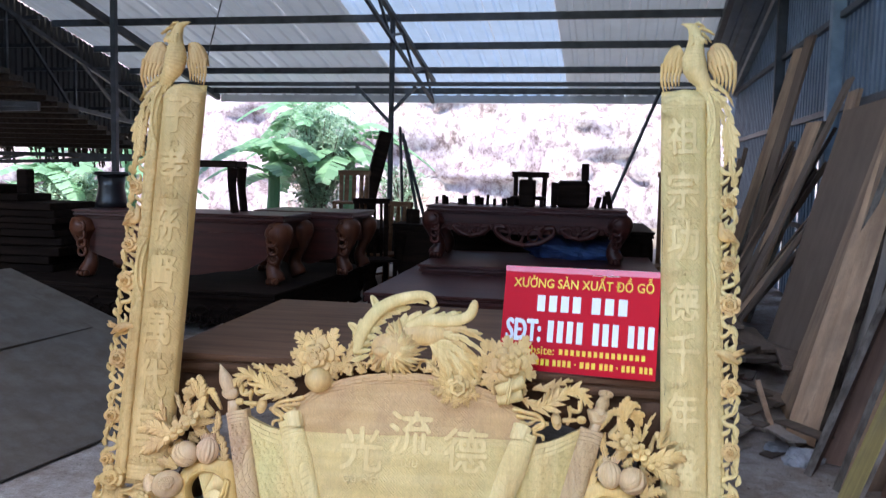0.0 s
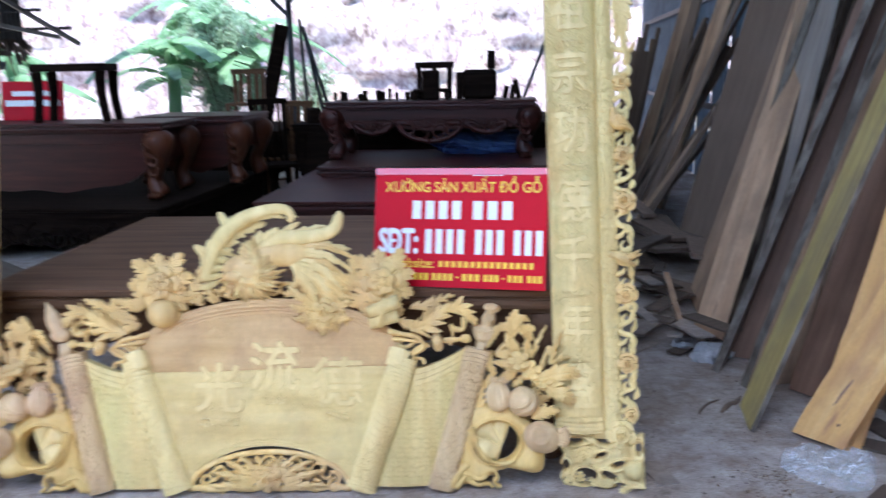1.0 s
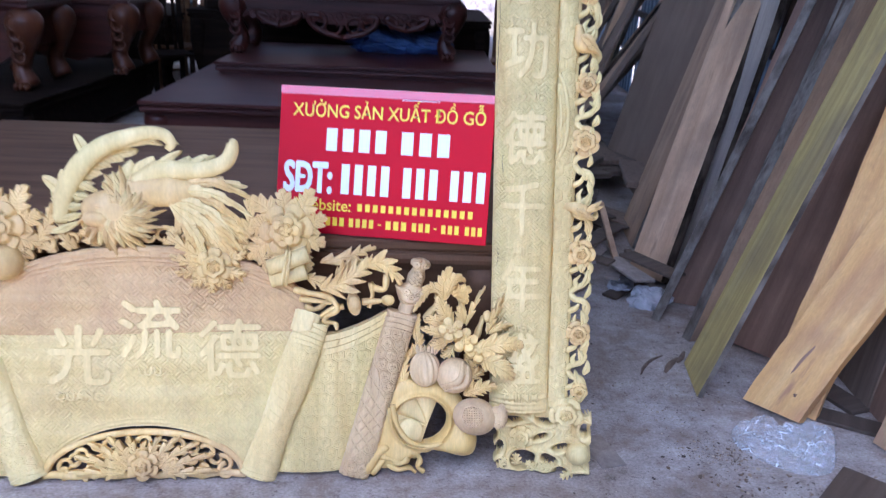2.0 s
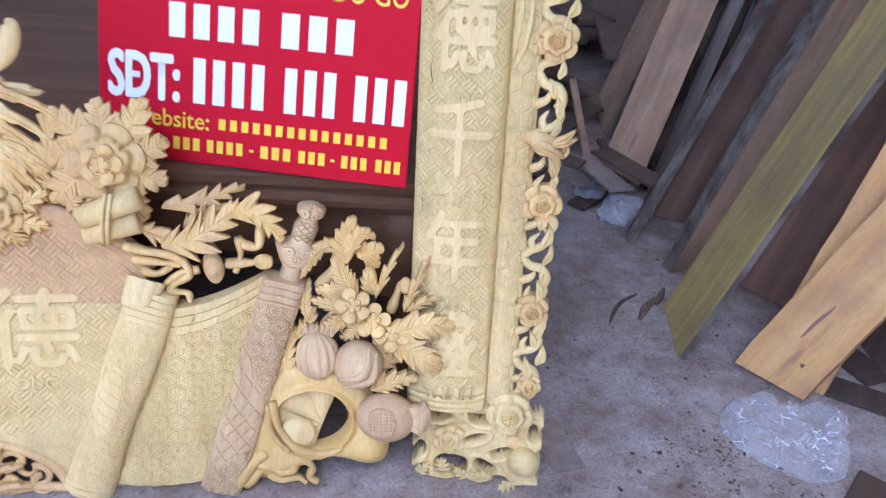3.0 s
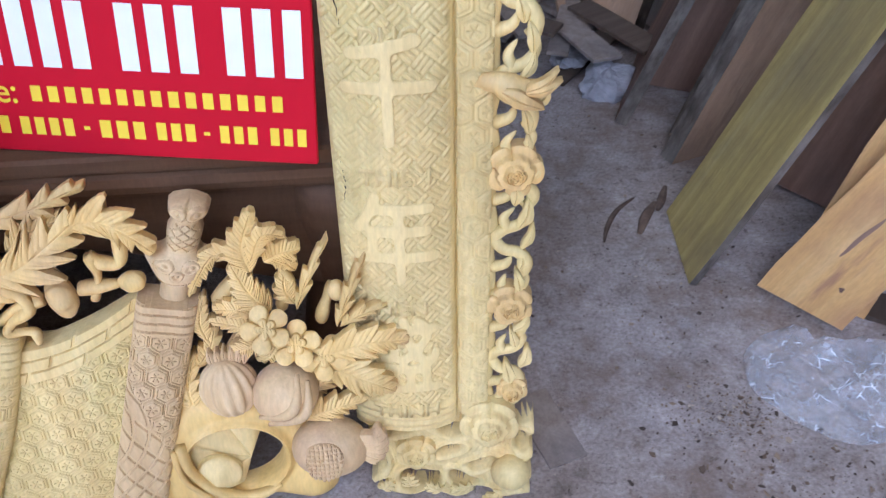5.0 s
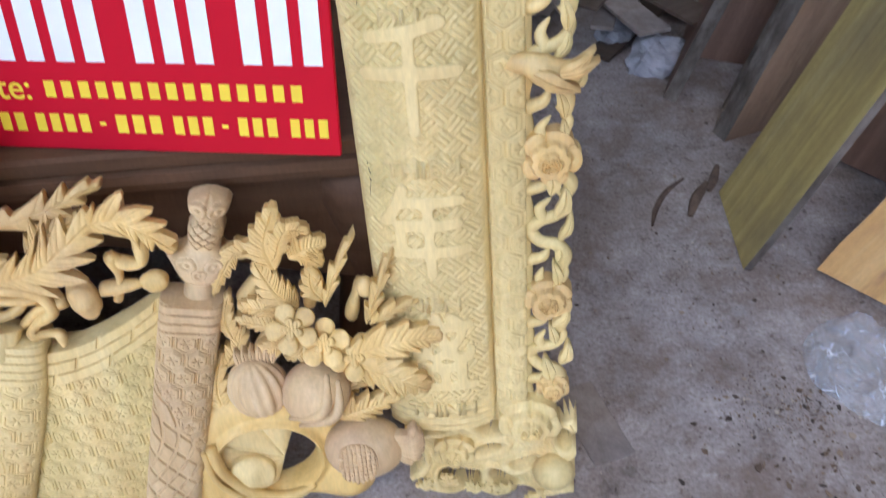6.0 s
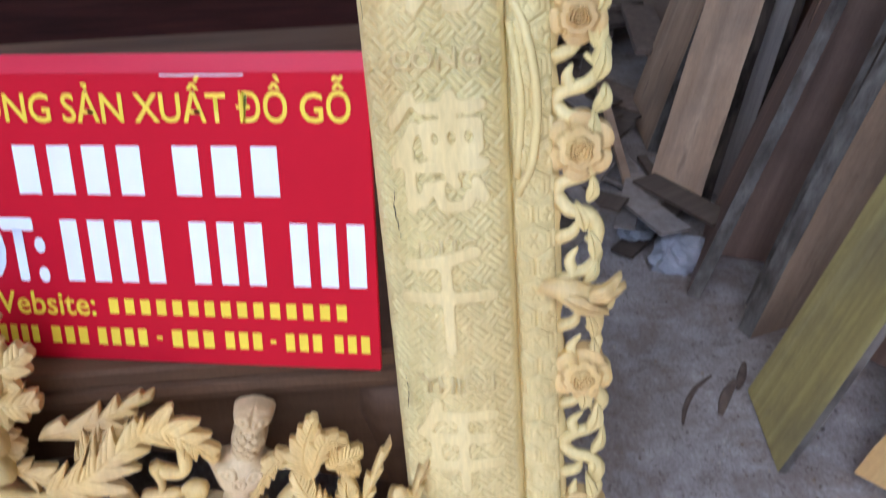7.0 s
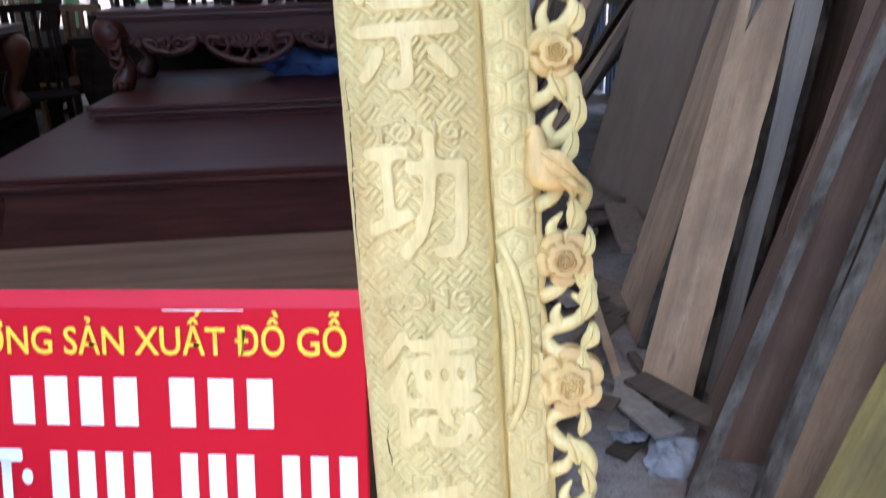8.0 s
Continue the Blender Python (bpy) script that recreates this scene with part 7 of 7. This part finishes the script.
        L(((0.866, 0.236), (0.910, 0.256), (0.962, 0.258)), 0.036, 5, 0.42, 0.7, h=0.050)
        L(((0.862, 0.264), (0.900, 0.290), (0.938, 0.304)), 0.030, 4, 0.42, 0.7, h=0.026)
        L(((0.704, 0.236), (0.700, 0.300), (0.716, 0.360)), 0.028, 5, 0.42, 0.7, h=0.016)
        L(((0.716, 0.330), (0.740, 0.366), (0.752, 0.400)), 0.026, 4, 0.42, 0.7, h=0.012)
        stem(((0.850, 0.420), (0.862, 0.470), (0.866, 0.510)), 0.009, 0.016)
        stem(((0.905, 0.390), (0.915, 0.425), (0.925, 0.450)), 0.009, 0.016)
        stem(((0.760, 0.440), (0.790, 0.480), (0.795, 0.520)), 0.010, 0.012)
        stem(((0.770, 0.350), (0.790, 0.385), (0.800, 0.420)), 0.010, 0.010)
        part("bud", blob(bmesh.new(), P3(0.930 * s, 0.454, 0.044), (0.013, 0.012, 0.017), 14, 9), PALE_WARM, t, smooth=True)
        for q, (u, v) in enumerate(((0.827, 0.422), (0.865, 0.391), (0.903, 0.363))):
            part("plum_blossom", plum("plum_blossom", u * s, v, 0.076, 0.034, PALE_WARM, 0.5 * q, 34, 0.008), PALE_WARM, t, "pale five-petalled carved blossom")
        # fruits
        pg = part("pomegranate", blob(bmesh.new(), P3(0.760 * s, 0.306, 0.044), (0.044, 0.038, 0.050), 84, 16, pose(0, 0, 0, 0, -6 * s, 0).to_3x3(), 14, 0.13), PINK, t, "ribbed pinkish carved pomegranate", smooth=True)
        for q in range(6):
            L(((0.742 + 0.009 * q, 0.345), (0.738 + 0.011 * q, 0.372)), 0.008, 0, h=0.040, rise=0.006, mt=PINK)
        pg = part("peach", blob(bmesh.new(), P3(0.841 * s, 0.290, 0.054), (0.050, 0.044, 0.050), 28, 18), PINK, t, "round pinkish carved peach", smooth=True)
        for q, (c0, c1, c2) in enumerate((((0.800, 0.268, 0.078), (0.850, 0.288, 0.098), (0.862, 0.334, 0.072)), ((0.812, 0.252, 0.078), (0.866, 0.276, 0.094), (0.876, 0.322, 0.074)))):
            bm = tube(bmesh.new(), smooth_path([P3(c[0] * s, c[1], c[2]) for c in (c0, c1, c2)], 8), [0.003 + 0.006 * math.sin(math.pi * k / 16) for k in range(17)], 8)
            part("fold", bm, PINK, pg, smooth=True)
        pg = part("pomegranate", blob(bmesh.new(), P3(0.900 * s, 0.174, 0.058), (0.062, 0.044, 0.052), 28, 18, pose(0, 0, 0, 0, 14 * s, 0).to_3x3()), PINK, t, "crowned pinkish carved pomegranate", smooth=True)
        for q in range(5):
            a = radians(-38 + 20 * q)
            part("crown_lobe", serrated("crown_lobe", [((0.935) * s, 0.176 + 0.006 * (q - 2), 0.066), ((0.945 + 0.026 * math.cos(a)) * s, 0.176 + 0.026 * math.sin(a), 0.082), ((0.945 + 0.046 * math.cos(a)) * s, 0.176 + 0.048 * math.sin(a), 0.072)], 0.018, PINK, 0), PINK, pg)
        A, Bv = np.meshgrid(np.linspace(-1, 1, 40), np.linspace(-1, 1, 40))
        X, Z = A * np.sqrt(1 - Bv ** 2 / 2), Bv * np.sqrt(1 - A ** 2 / 2)
        H = 0.062 + 0.042 * np.sqrt(np.maximum(0, 1 - (X * 0.42 - 0.15) ** 2 - (Z * 0.42) ** 2)) + 0.0040 * np.minimum(1, np.maximum(np.abs((X * 4.5) % 1 - 0.5), np.abs((Z * 4.5) % 1 - 0.5)) < 0.36)
        H = np.where(np.maximum(np.abs(A), np.abs(Bv)) > 0.97, 0.05, H)
        part("seed_panel", crisp(grid_mesh("seed_panel", np.stack([(0.888 + X * 0.030) * s, -H - 0.004 + 0.014 * Z, 0.186 + Z * 0.026], -1), PINK)), PINK, pg, "hatched round seed panel")
        # amber bracket: a solid plate pierced by one round opening with a raised lip
        ang = np.linspace(0, 2 * np.pi, 121)
        reach = np.interp(np.degrees(ang), (0, 30, 60, 90, 120, 150, 180, 205, 232, 250, 270, 290, 308, 325, 345, 360), (0.130, 0.130, 0.125, 0.115, 0.140, 0.122, 0.115, 0.140, 0.186, 0.130, 0.098, 0.092, 0.118, 0.182, 0.165, 0.130))
        kern = np.array([0.25, 0.5, 0.25])
        for _ in range(4):
            reach = np.convolve(np.concatenate([reach[-3:-1], reach, reach[1:3]]), kern, "same")[2:-2]
        hole = 1 / np.sqrt((np.cos(ang) / 0.074) ** 2 + (np.sin(ang) / 0.066) ** 2)
        K, _ = np.meshgrid(np.linspace(0, 1, 26), ang)
        rr = hole[:, None] + (np.maximum(reach, hole + 0.022) - hole)[:, None] * K
        H = 0.030 + 0.016 * np.exp(-((rr - hole[:, None] - 0.008) / 0.007) ** 2) + 0.010 * np.sin(np.pi * K) - 0.012 * K ** 6
        lobe = np.exp(-(((0.752 + rr * np.cos(ang)[:, None]) - 0.878) / 0.046) ** 2 - (((0.156 + rr * np.sin(ang)[:, None]) - 0.088) / 0.046) ** 2)
        H = H + 0.024 * lobe
        P = np.stack([(0.752 + rr * np.cos(ang)[:, None]) * s, -H, 0.156 + rr * np.sin(ang)[:, None]], -1)
        i0, i1 = P[:, :1].copy(), P[:, -1:].copy()
        i0[:, :, 1] = i1[:, :, 1] = 0.004
        part("pierced_bracket", crisp(grid_mesh("pierced_bracket", np.concatenate([i0, P, i1], 1), AMBER), 50), AMBER, t, "smooth amber bracket pierced by a round opening")
        # fluted shell that fills most of the opening
        A, Bv = np.meshgrid(np.linspace(0, 1, 90), np.linspace(0, 1, 40))
        ang = np.radians(68 + 185 * A)
        R = Bv * 0.104
        flute = np.abs(np.sin(np.pi * 4.0 * A)) ** 0.6
        H = 0.010 + 0.030 * Bv * flute * (1 - 0.5 * Bv ** 3) + 0.008 * (1 - Bv)
        part("shell", crisp(grid_mesh("shell", np.stack([(0.772 + R * np.cos(ang)) * s, -H, 0.140 + R * 1.02 * np.sin(ang)], -1), PALE_CHAR), 50), PALE_CHAR, t, "pale fluted carved shell")
        part("bud", blob(bmesh.new(), P3(0.722 * s, 0.132, 0.034), (0.040, 0.020, 0.032), 40, 12, pose(0, 0, 0, 0, 24 * s, 0).to_3x3(), 6, 0.16), PALE_CHAR, t, "pale lobed carved bud", smooth=True)
        stem(((0.672, 0.206), (0.684, 0.150), (0.722, 0.100), (0.776, 0.088), (0.815, 0.098)), 0.008, 0.046, AMBER)
        stem(((0.662, 0.200), (0.672, 0.140), (0.706, 0.092)), 0.005, 0.050, AMBER)
        # pierced scrolls along the bottom
        stem(((0.592, 0.010), (0.630, 0.060), (0.660, 0.085)), 0.018, 0.022, AMBER)
        stem(((0.615, 0.006), (0.645, 0.040), (0.672, 0.064)), 0.012, 0.022, AMBER)
        stem(((0.640, 0.055), (0.668, 0.048), (0.690, 0.034), (0.712, 0.040), (0.716, 0.058), (0.738, 0.062), (0.752, 0.040), (0.745, 0.022), (0.762, 0.006)), 0.010, 0.024, AMBER)
        stem(((0.660, 0.030), (0.690, 0.014), (0.720, 0.018), (0.740, 0.004)), 0.008, 0.022, AMBER)
        stem(((0.735, 0.080), (0.770, 0.070), (0.796, 0.085), (0.826, 0.074)), 0.009, 0.022, AMBER)
    # crest: beast with long antlers and a streaming mane
    def antler(ctrl, radii, spurs):
        path = smooth_path([P3(*c) for c in ctrl], 6)
        n = len(path)
        rs = np.interp(np.linspace(0, 1, n), np.linspace(0, 1, len(radii)), radii)
        an = part("antler", tube(bmesh.new(), path, [float(r) for r in rs], 14, 0.62), PALE, t, "pale curling carved antler", smooth=True)
        for k, a, l, w in spurs:
            p, c, s_ = path[int(k * (n - 1))], math.cos(radians(a)), math.sin(radians(a))
            part("spur", serrated("spur", [(p.x - 0.02 * c, p.z - 0.02 * s_, 0.030), (p.x + 0.5 * l * c, p.z + 0.5 * l * s_ + 0.006, 0.036), (p.x + l * c, p.z + l * s_, 0.026)], w, PALE, 0, thick=0.018), PALE, an)
    antler(((-0.205, 0.700, 0.028), (-0.192, 0.770, 0.034), (-0.150, 0.848, 0.040), (-0.085, 0.902, 0.040), (0.000, 0.932, 0.036), (0.058, 0.934, 0.034), (0.080, 0.912, 0.030), (0.070, 0.894, 0.028)), (0.018, 0.026, 0.028, 0.025, 0.020, 0.017, 0.014, 0.009),
           ((0.16, 140, 0.075, 0.020), (0.34, 120, 0.070, 0.018), (0.30, 30, 0.11, 0.020), (0.42, 8, 0.12, 0.018), (0.52, -8, 0.10, 0.016), (0.62, -20, 0.08, 0.012)))
    part("carved_leaf", serrated("carved_leaf", [(-0.215, 0.690, 0.020), (-0.178, 0.790, 0.026), (-0.110, 0.862, 0.026), (-0.010, 0.892, 0.018)], 0.058, PALE, 7, 0.35, 0.6), PALE, t)
    part("carved_leaf", serrated("carved_leaf", [(-0.100, 0.790, 0.024), (0.000, 0.838, 0.030), (0.100, 0.852, 0.026), (0.190, 0.880, 0.016)], 0.042, PALE, 6, 0.45, 0.7), PALE, t)
    part("carved_leaf", serrated("carved_leaf", [(0.080, 0.790, 0.022), (0.160, 0.812, 0.026), (0.275, 0.800, 0.016)], 0.034, PALE, 5, 0.5, 0.7), PALE, t)
    antler(((-0.010, 0.800, 0.030), (0.050, 0.838, 0.034), (0.120, 0.840, 0.036), (0.180, 0.846, 0.034), (0.222, 0.866, 0.036), (0.237, 0.894, 0.036), (0.238, 0.916, 0.034), (0.232, 0.924, 0.034)), (0.028, 0.028, 0.024, 0.022, 0.021, 0.019, 0.015, 0.002),
           ((0.10, 40, 0.10, 0.016), (0.30, 28, 0.06, 0.012)))
    bm = bmesh.new()
    blob(bm, P3(-0.075, 0.735, 0.040), (0.075, 0.036, 0.052), 20, 12)
    blob(bm, P3(-0.105, 0.712, 0.062), (0.034, 0.024, 0.022), 16, 10)
    blob(bm, P3(0.050, 0.785, 0.032), (0.110, 0.026, 0.042), 20, 10)
    bh = part("beast_head", bm, PALE_WARM, t, "carved beast head with a feathered mane", smooth=True)
    rng = random.Random(23)

    def plume(u, v, a, l, bend, w, h, mt, cut=0):
        a0, a1 = radians(a), radians(a + bend)
        p1 = (u + 0.5 * l * math.cos(a0), v + 0.5 * l * math.sin(a0))
        part("mane_feather", serrated("mane_feather", [(u, v, h), (*p1, h + 0.010), (p1[0] + 0.5 * l * math.cos(a1), p1[1] + 0.5 * l * math.sin(a1), h - 0.004)], w, mt, cut, 0.4, 0.8, 0.016), mt, bh)
    # a ruff of short plumes round the face
    for lay, n, l0, h in ((0, 26, 0.105, 0.040), (1, 22, 0.080, 0.052), (2, 16, 0.055, 0.062)):
        for i in range(n):
            a = -200 + 300 * i / (n - 1) + rng.uniform(-5, 5)
            plume(-0.055 + 0.012 * math.cos(radians(a)), 0.728 + 0.010 * math.sin(radians(a)), a, l0 * rng.uniform(0.85, 1.15), 26, 0.0115, h, PALE_WARM if (lay + i) % 3 else PALE)
    # long strands streaming back over the panel
    for i in range(9):
        k = i / 8
        plume(0.050 + 0.030 * k, 0.780 - 0.030 * k, 14 - 72 * k + rng.uniform(-3, 3), 0.255 - 0.06 * k + rng.uniform(-0.015, 0.015), -34 + 14 * k, 0.022, 0.030 + 0.010 * (i % 2), PALE if i % 2 else PALE_WARM, 4)
    for i in range(8):
        k = i / 7
        plume(0.120 + 0.045 * k, 0.735 - 0.035 * k, -8 - 50 * k + rng.uniform(-4, 4), 0.190 + rng.uniform(-0.02, 0.02), -22, 0.019, 0.026 + 0.008 * (i % 2), PALE_WARM, 4)
    for i in range(5):
        plume(-0.16 + 0.012 * i, 0.700 + 0.02 * i, 205 - 14 * i, 0.10, -20, 0.012, 0.028, PALE)

    def LF(ctrl, width, teeth=4, cut=0.4, h=0.030, mt=PALE_WARM):
        n = len(ctrl) - 1
        part("carved_leaf", serrated("carved_leaf", [(u, v, h + 0.014 * math.sin(math.pi * (0.15 + 0.75 * k / n))) for k, (u, v) in enumerate(ctrl)], width, mt, teeth, min(0.7, cut * 1.3), 0.65), mt, t)
    for u0, v0, R in ((-0.358, 0.685, 0.068), (0.382, 0.688, 0.068)):
        for i in range(9):
            a = radians(360 * i / 9 + 14)
            l = 0.128 if i % 2 else 0.108
            c, z = math.cos(a), math.sin(a)
            LF(((u0 + 0.020 * c, v0 + 0.020 * z), (u0 + 0.60 * l * c, v0 + 0.60 * l * z), (u0 + l * (c - 0.10 * z), v0 + l * (z + 0.10 * c))), 0.048, 4, 0.36, 0.026)
        part("rose", rose("rose", u0, v0, 0.042, R, 0.050, PALE_WARM, 6, 0.4), PALE_WARM, t, "large warm carved rose")
        part("rose_heart", plum("rose_heart", u0, v0, 0.074, R * 0.52, PALE_WARM, 0.6), PALE_WARM, t)
    part("fruit", blob(bmesh.new(), P3(-0.346, 0.595, 0.048), (0.052, 0.044, 0.048), 24, 14), PALE_WARM, t, smooth=True)
    for q in range(2):
        tb = part("tied_scroll", tube(bmesh.new(), [P3(0.340 - 0.004 * q, 0.552 + 0.034 * q, 0.050 + 0.014 * q), P3(0.434 + 0.006 * q, 0.578 + 0.048 * q, 0.050 + 0.014 * q)], [0.021, 0.023], 16), PALE, t, "small carved rolled scroll", smooth=True)
    for q in range(2):
        part("scroll_tie", tube(bmesh.new(), smooth_path([P3(0.372 + 0.010 * q, 0.540, 0.066), P3(0.380 + 0.010 * q, 0.590, 0.090), P3(0.386 + 0.010 * q, 0.635, 0.080)], 5), 0.0042, 8), PALE, tb, smooth=True)
    part("rose", rose("rose", 0.192, 0.590, 0.046, 0.046, 0.034, PALE_WARM, 6, 1.1), PALE_WARM, t)
    for a, l in ((148, 0.15), (172, 0.12), (196, 0.11), (226, 0.09), (262, 0.085), (300, 0.08), (338, 0.09), (20, 0.09)):
        c, z = math.cos(radians(a)), math.sin(radians(a))
        LF(((0.192 + 0.02 * c, 0.590 + 0.02 * z), (0.192 + 0.6 * l * c, 0.590 + 0.6 * l * z), (0.192 + l * c, 0.590 + l * z + 0.008)), 0.028, 4, 0.5, 0.034)
    for ctrl, w in ((((-0.42, 0.610), (-0.47, 0.625), (-0.53, 0.640)), 0.034), (((-0.44, 0.570), (-0.50, 0.580), (-0.57, 0.600)), 0.036), (((-0.27, 0.640), (-0.235, 0.690), (-0.230, 0.750)), 0.032),
                    (((0.27, 0.655), (0.285, 0.715), (0.275, 0.780)), 0.034), (((0.30, 0.640), (0.32, 0.60), (0.33, 0.565)), 0.026)):
        LF(ctrl, w, 4, 0.5, 0.022)
    rng = random.Random(41)
    bm = bmesh.new()
    for q in range(22):
        uu = -0.34 + 0.69 * q / 21
        v0, d, e = float(vt(np.array(uu))) + 0.006, 1 if uu > 0 else -1, rng.uniform(0.8, 1.25)
        curl(bm, uu, v0 + 0.020 * e, 0.014 + 0.008 * (q % 2), 0.022 * e, 90 - 90 * d + 40 * (q % 3), 290 * d, 0.0085, 0.004)
    tagged(part("crest_fretwork", bm, PALE_WARM, t, smooth=True), kind="stuff")
    for q in range(13):
        uu = -0.33 + 0.66 * q / 12
        v0, d = float(vt(np.array(uu))), 1 if uu > 0 else -1
        LF(((uu, v0 + 0.004), (uu + 0.030 * d, v0 + 0.034), (uu + 0.044 * d, v0 + 0.090)), 0.026, 4, 0.5, 0.012 + 0.006 * (q % 2))
    # pierced tympanum at the bottom
    bm = bmesh.new()
    tube(bm, [P3(0.262 * math.cos(math.pi * k / 30), 0.010 + 0.120 * math.sin(math.pi * k / 30), 0.024) for k in range(31)], 0.010, 8)
    rng = random.Random(19)
    for q in range(30):
        a, rr = math.pi * (q % 15 + 0.5) / 15, (0.60, 0.88)[q // 15]
        curl(bm, 0.25 * rr * math.cos(a), 0.008 + 0.105 * rr * math.sin(a), 0.016 + 0.012 * rng.random(), rng.uniform(0.016, 0.026), math.degrees(a) + 90, (-300, 300)[q % 2], 0.008, 0.004)
    tube(bm, [P3(-0.27 + 0.54 * k / 30, 0.010 + 0.003 * math.sin(k), 0.022) for k in range(31)], 0.011, 8)
    tagged(part("tympanum_fretwork", bm, PALE_WARM, t, smooth=True), kind="stuff")
    for i in range(11):
        a = radians(180 * i / 10)
        l = 0.10 + 0.08 * abs(math.cos(a))
        c, z = math.cos(a), math.sin(a)
        LF(((0.05 * c, 0.020 + 0.02 * z), (0.6 * l * c, 0.022 + 0.5 * l * z), (l * c + 0.02 * c, 0.022 + 0.85 * l * z)), 0.026, 4, 0.5, 0.034)
    part("rose", rose("rose", 0.0, 0.045, 0.046, 0.042, 0.034, PALE_WARM, 6), PALE_WARM, t)
    return t


scroll_board(stand(-0.67, 2.89, 0, 4, 14, 0))



# ---- the red sign on the bed's edge ----
sign = thing("shop_sign", stand(-0.056, 3.127, 0.6345, -10.2, 14.9, -0.9), "red printed shop sign with yellow and white lettering", "sign")
SW, SH = 0.604, 0.408
part("panel", B(-SW / 2, SW / 2, -0.005, 0.005, 0, SH, 0.0012), RED, sign)
part("top_strip", B(-SW / 2, SW / 2, -0.0066, -0.0050, 0.386, SH + 0.001), RED_GLOSS, sign, "glossy red top strip")
# plain thin white line just below the top strip
part("scratch", B(0.045, 0.150, -0.0060, -0.0051, 0.3822, 0.3838), WHITE_INK, sign)


def print_line(body, size, x, z, mt, weight, squeeze=1.0, bold=0.016):
    bm = lettering(body, min(size, 0.052), weight, squeeze)
    grow = size / min(size, 0.052)
    for v in bm.verts:
        v.co *= grow
    xs = [v.co.x for v in bm.verts]
    w = max(xs) - min(xs)
    fatten(bm, size * bold)
    bmesh.ops.triangulate(bm, faces=bm.faces[:])
    for v in bm.verts:
        v.co += Vector((x, -0.0064, z))
    part("lettering", bm, mt, sign)
    return w


def line_to(body, size, x, z, mt, weight, want, bold=0.016):
    bm = lettering(body, min(size, 0.052), weight)
    xs = [v.co.x for v in bm.verts]
    k = want / (max(xs) - min(xs)) * min(size, 0.052) / size
    bm.free()
    print_line(body, size, x, z, mt, weight, k, bold)


def bars_between(a, b, n, z, h, fill, mt):
    """n plain bars, one for each character, that fill the stretch from a to b."""
    w = (b - a) / n
    for k in range(n):
        m = a + w * (k + 0.5)
        part("text_bar", B(m - w * fill / 2, m + w * fill / 2, -0.0060, -0.0052, z - h / 2, z + h / 2, 0.0004), mt, sign)


line_to("XƯỞNG SẢN XUẤT ĐỒ GỖ", 0.050, 0.0075, 0.354, YELLOW_INK, 0.0001, 0.543, 0.011)
bars_between(-0.172, 0.015, 4, 0.265, 0.063, 0.66, WHITE_INK)
bars_between(0.041, 0.193, 3, 0.265, 0.063, 0.66, WHITE_INK)
line_to("SDT:", 0.118, -0.212, 0.157, WHITE_INK, 0.0003, 0.136, 0.026)
part("letter_stroke", B(-0.2455, -0.2195, -0.0068, -0.0064, 0.152, 0.163), WHITE_INK, sign)
for a, b, n in ((-0.123, 0.028, 4), (0.053, 0.164, 3), (0.186, 0.296, 3)):
    bars_between(a, b, n, 0.157, 0.084, 0.62, WHITE_INK)
line_to("Website:", 0.046, -0.164, 0.082, YELLOW_INK, 0.0001, 0.160, 0.008)
bars_between(-0.069, 0.265, 15, 0.080, 0.021, 0.60, YELLOW_INK)
for a, b, n in ((-0.285, -0.240, 3), (-0.232, -0.170, 4), (-0.157, -0.098, 3), (-0.090, -0.013, 4), (-0.003, 0.005, 1), (0.015, 0.081, 3), (0.090, 0.147, 3), (0.155, 0.163, 1), (0.173, 0.228, 3), (0.239, 0.292, 3)):
    bars_between(a, b, n, 0.036, 0.024 if n > 1 else 0.005, 0.66 if n > 1 else 1.0, YELLOW_INK)
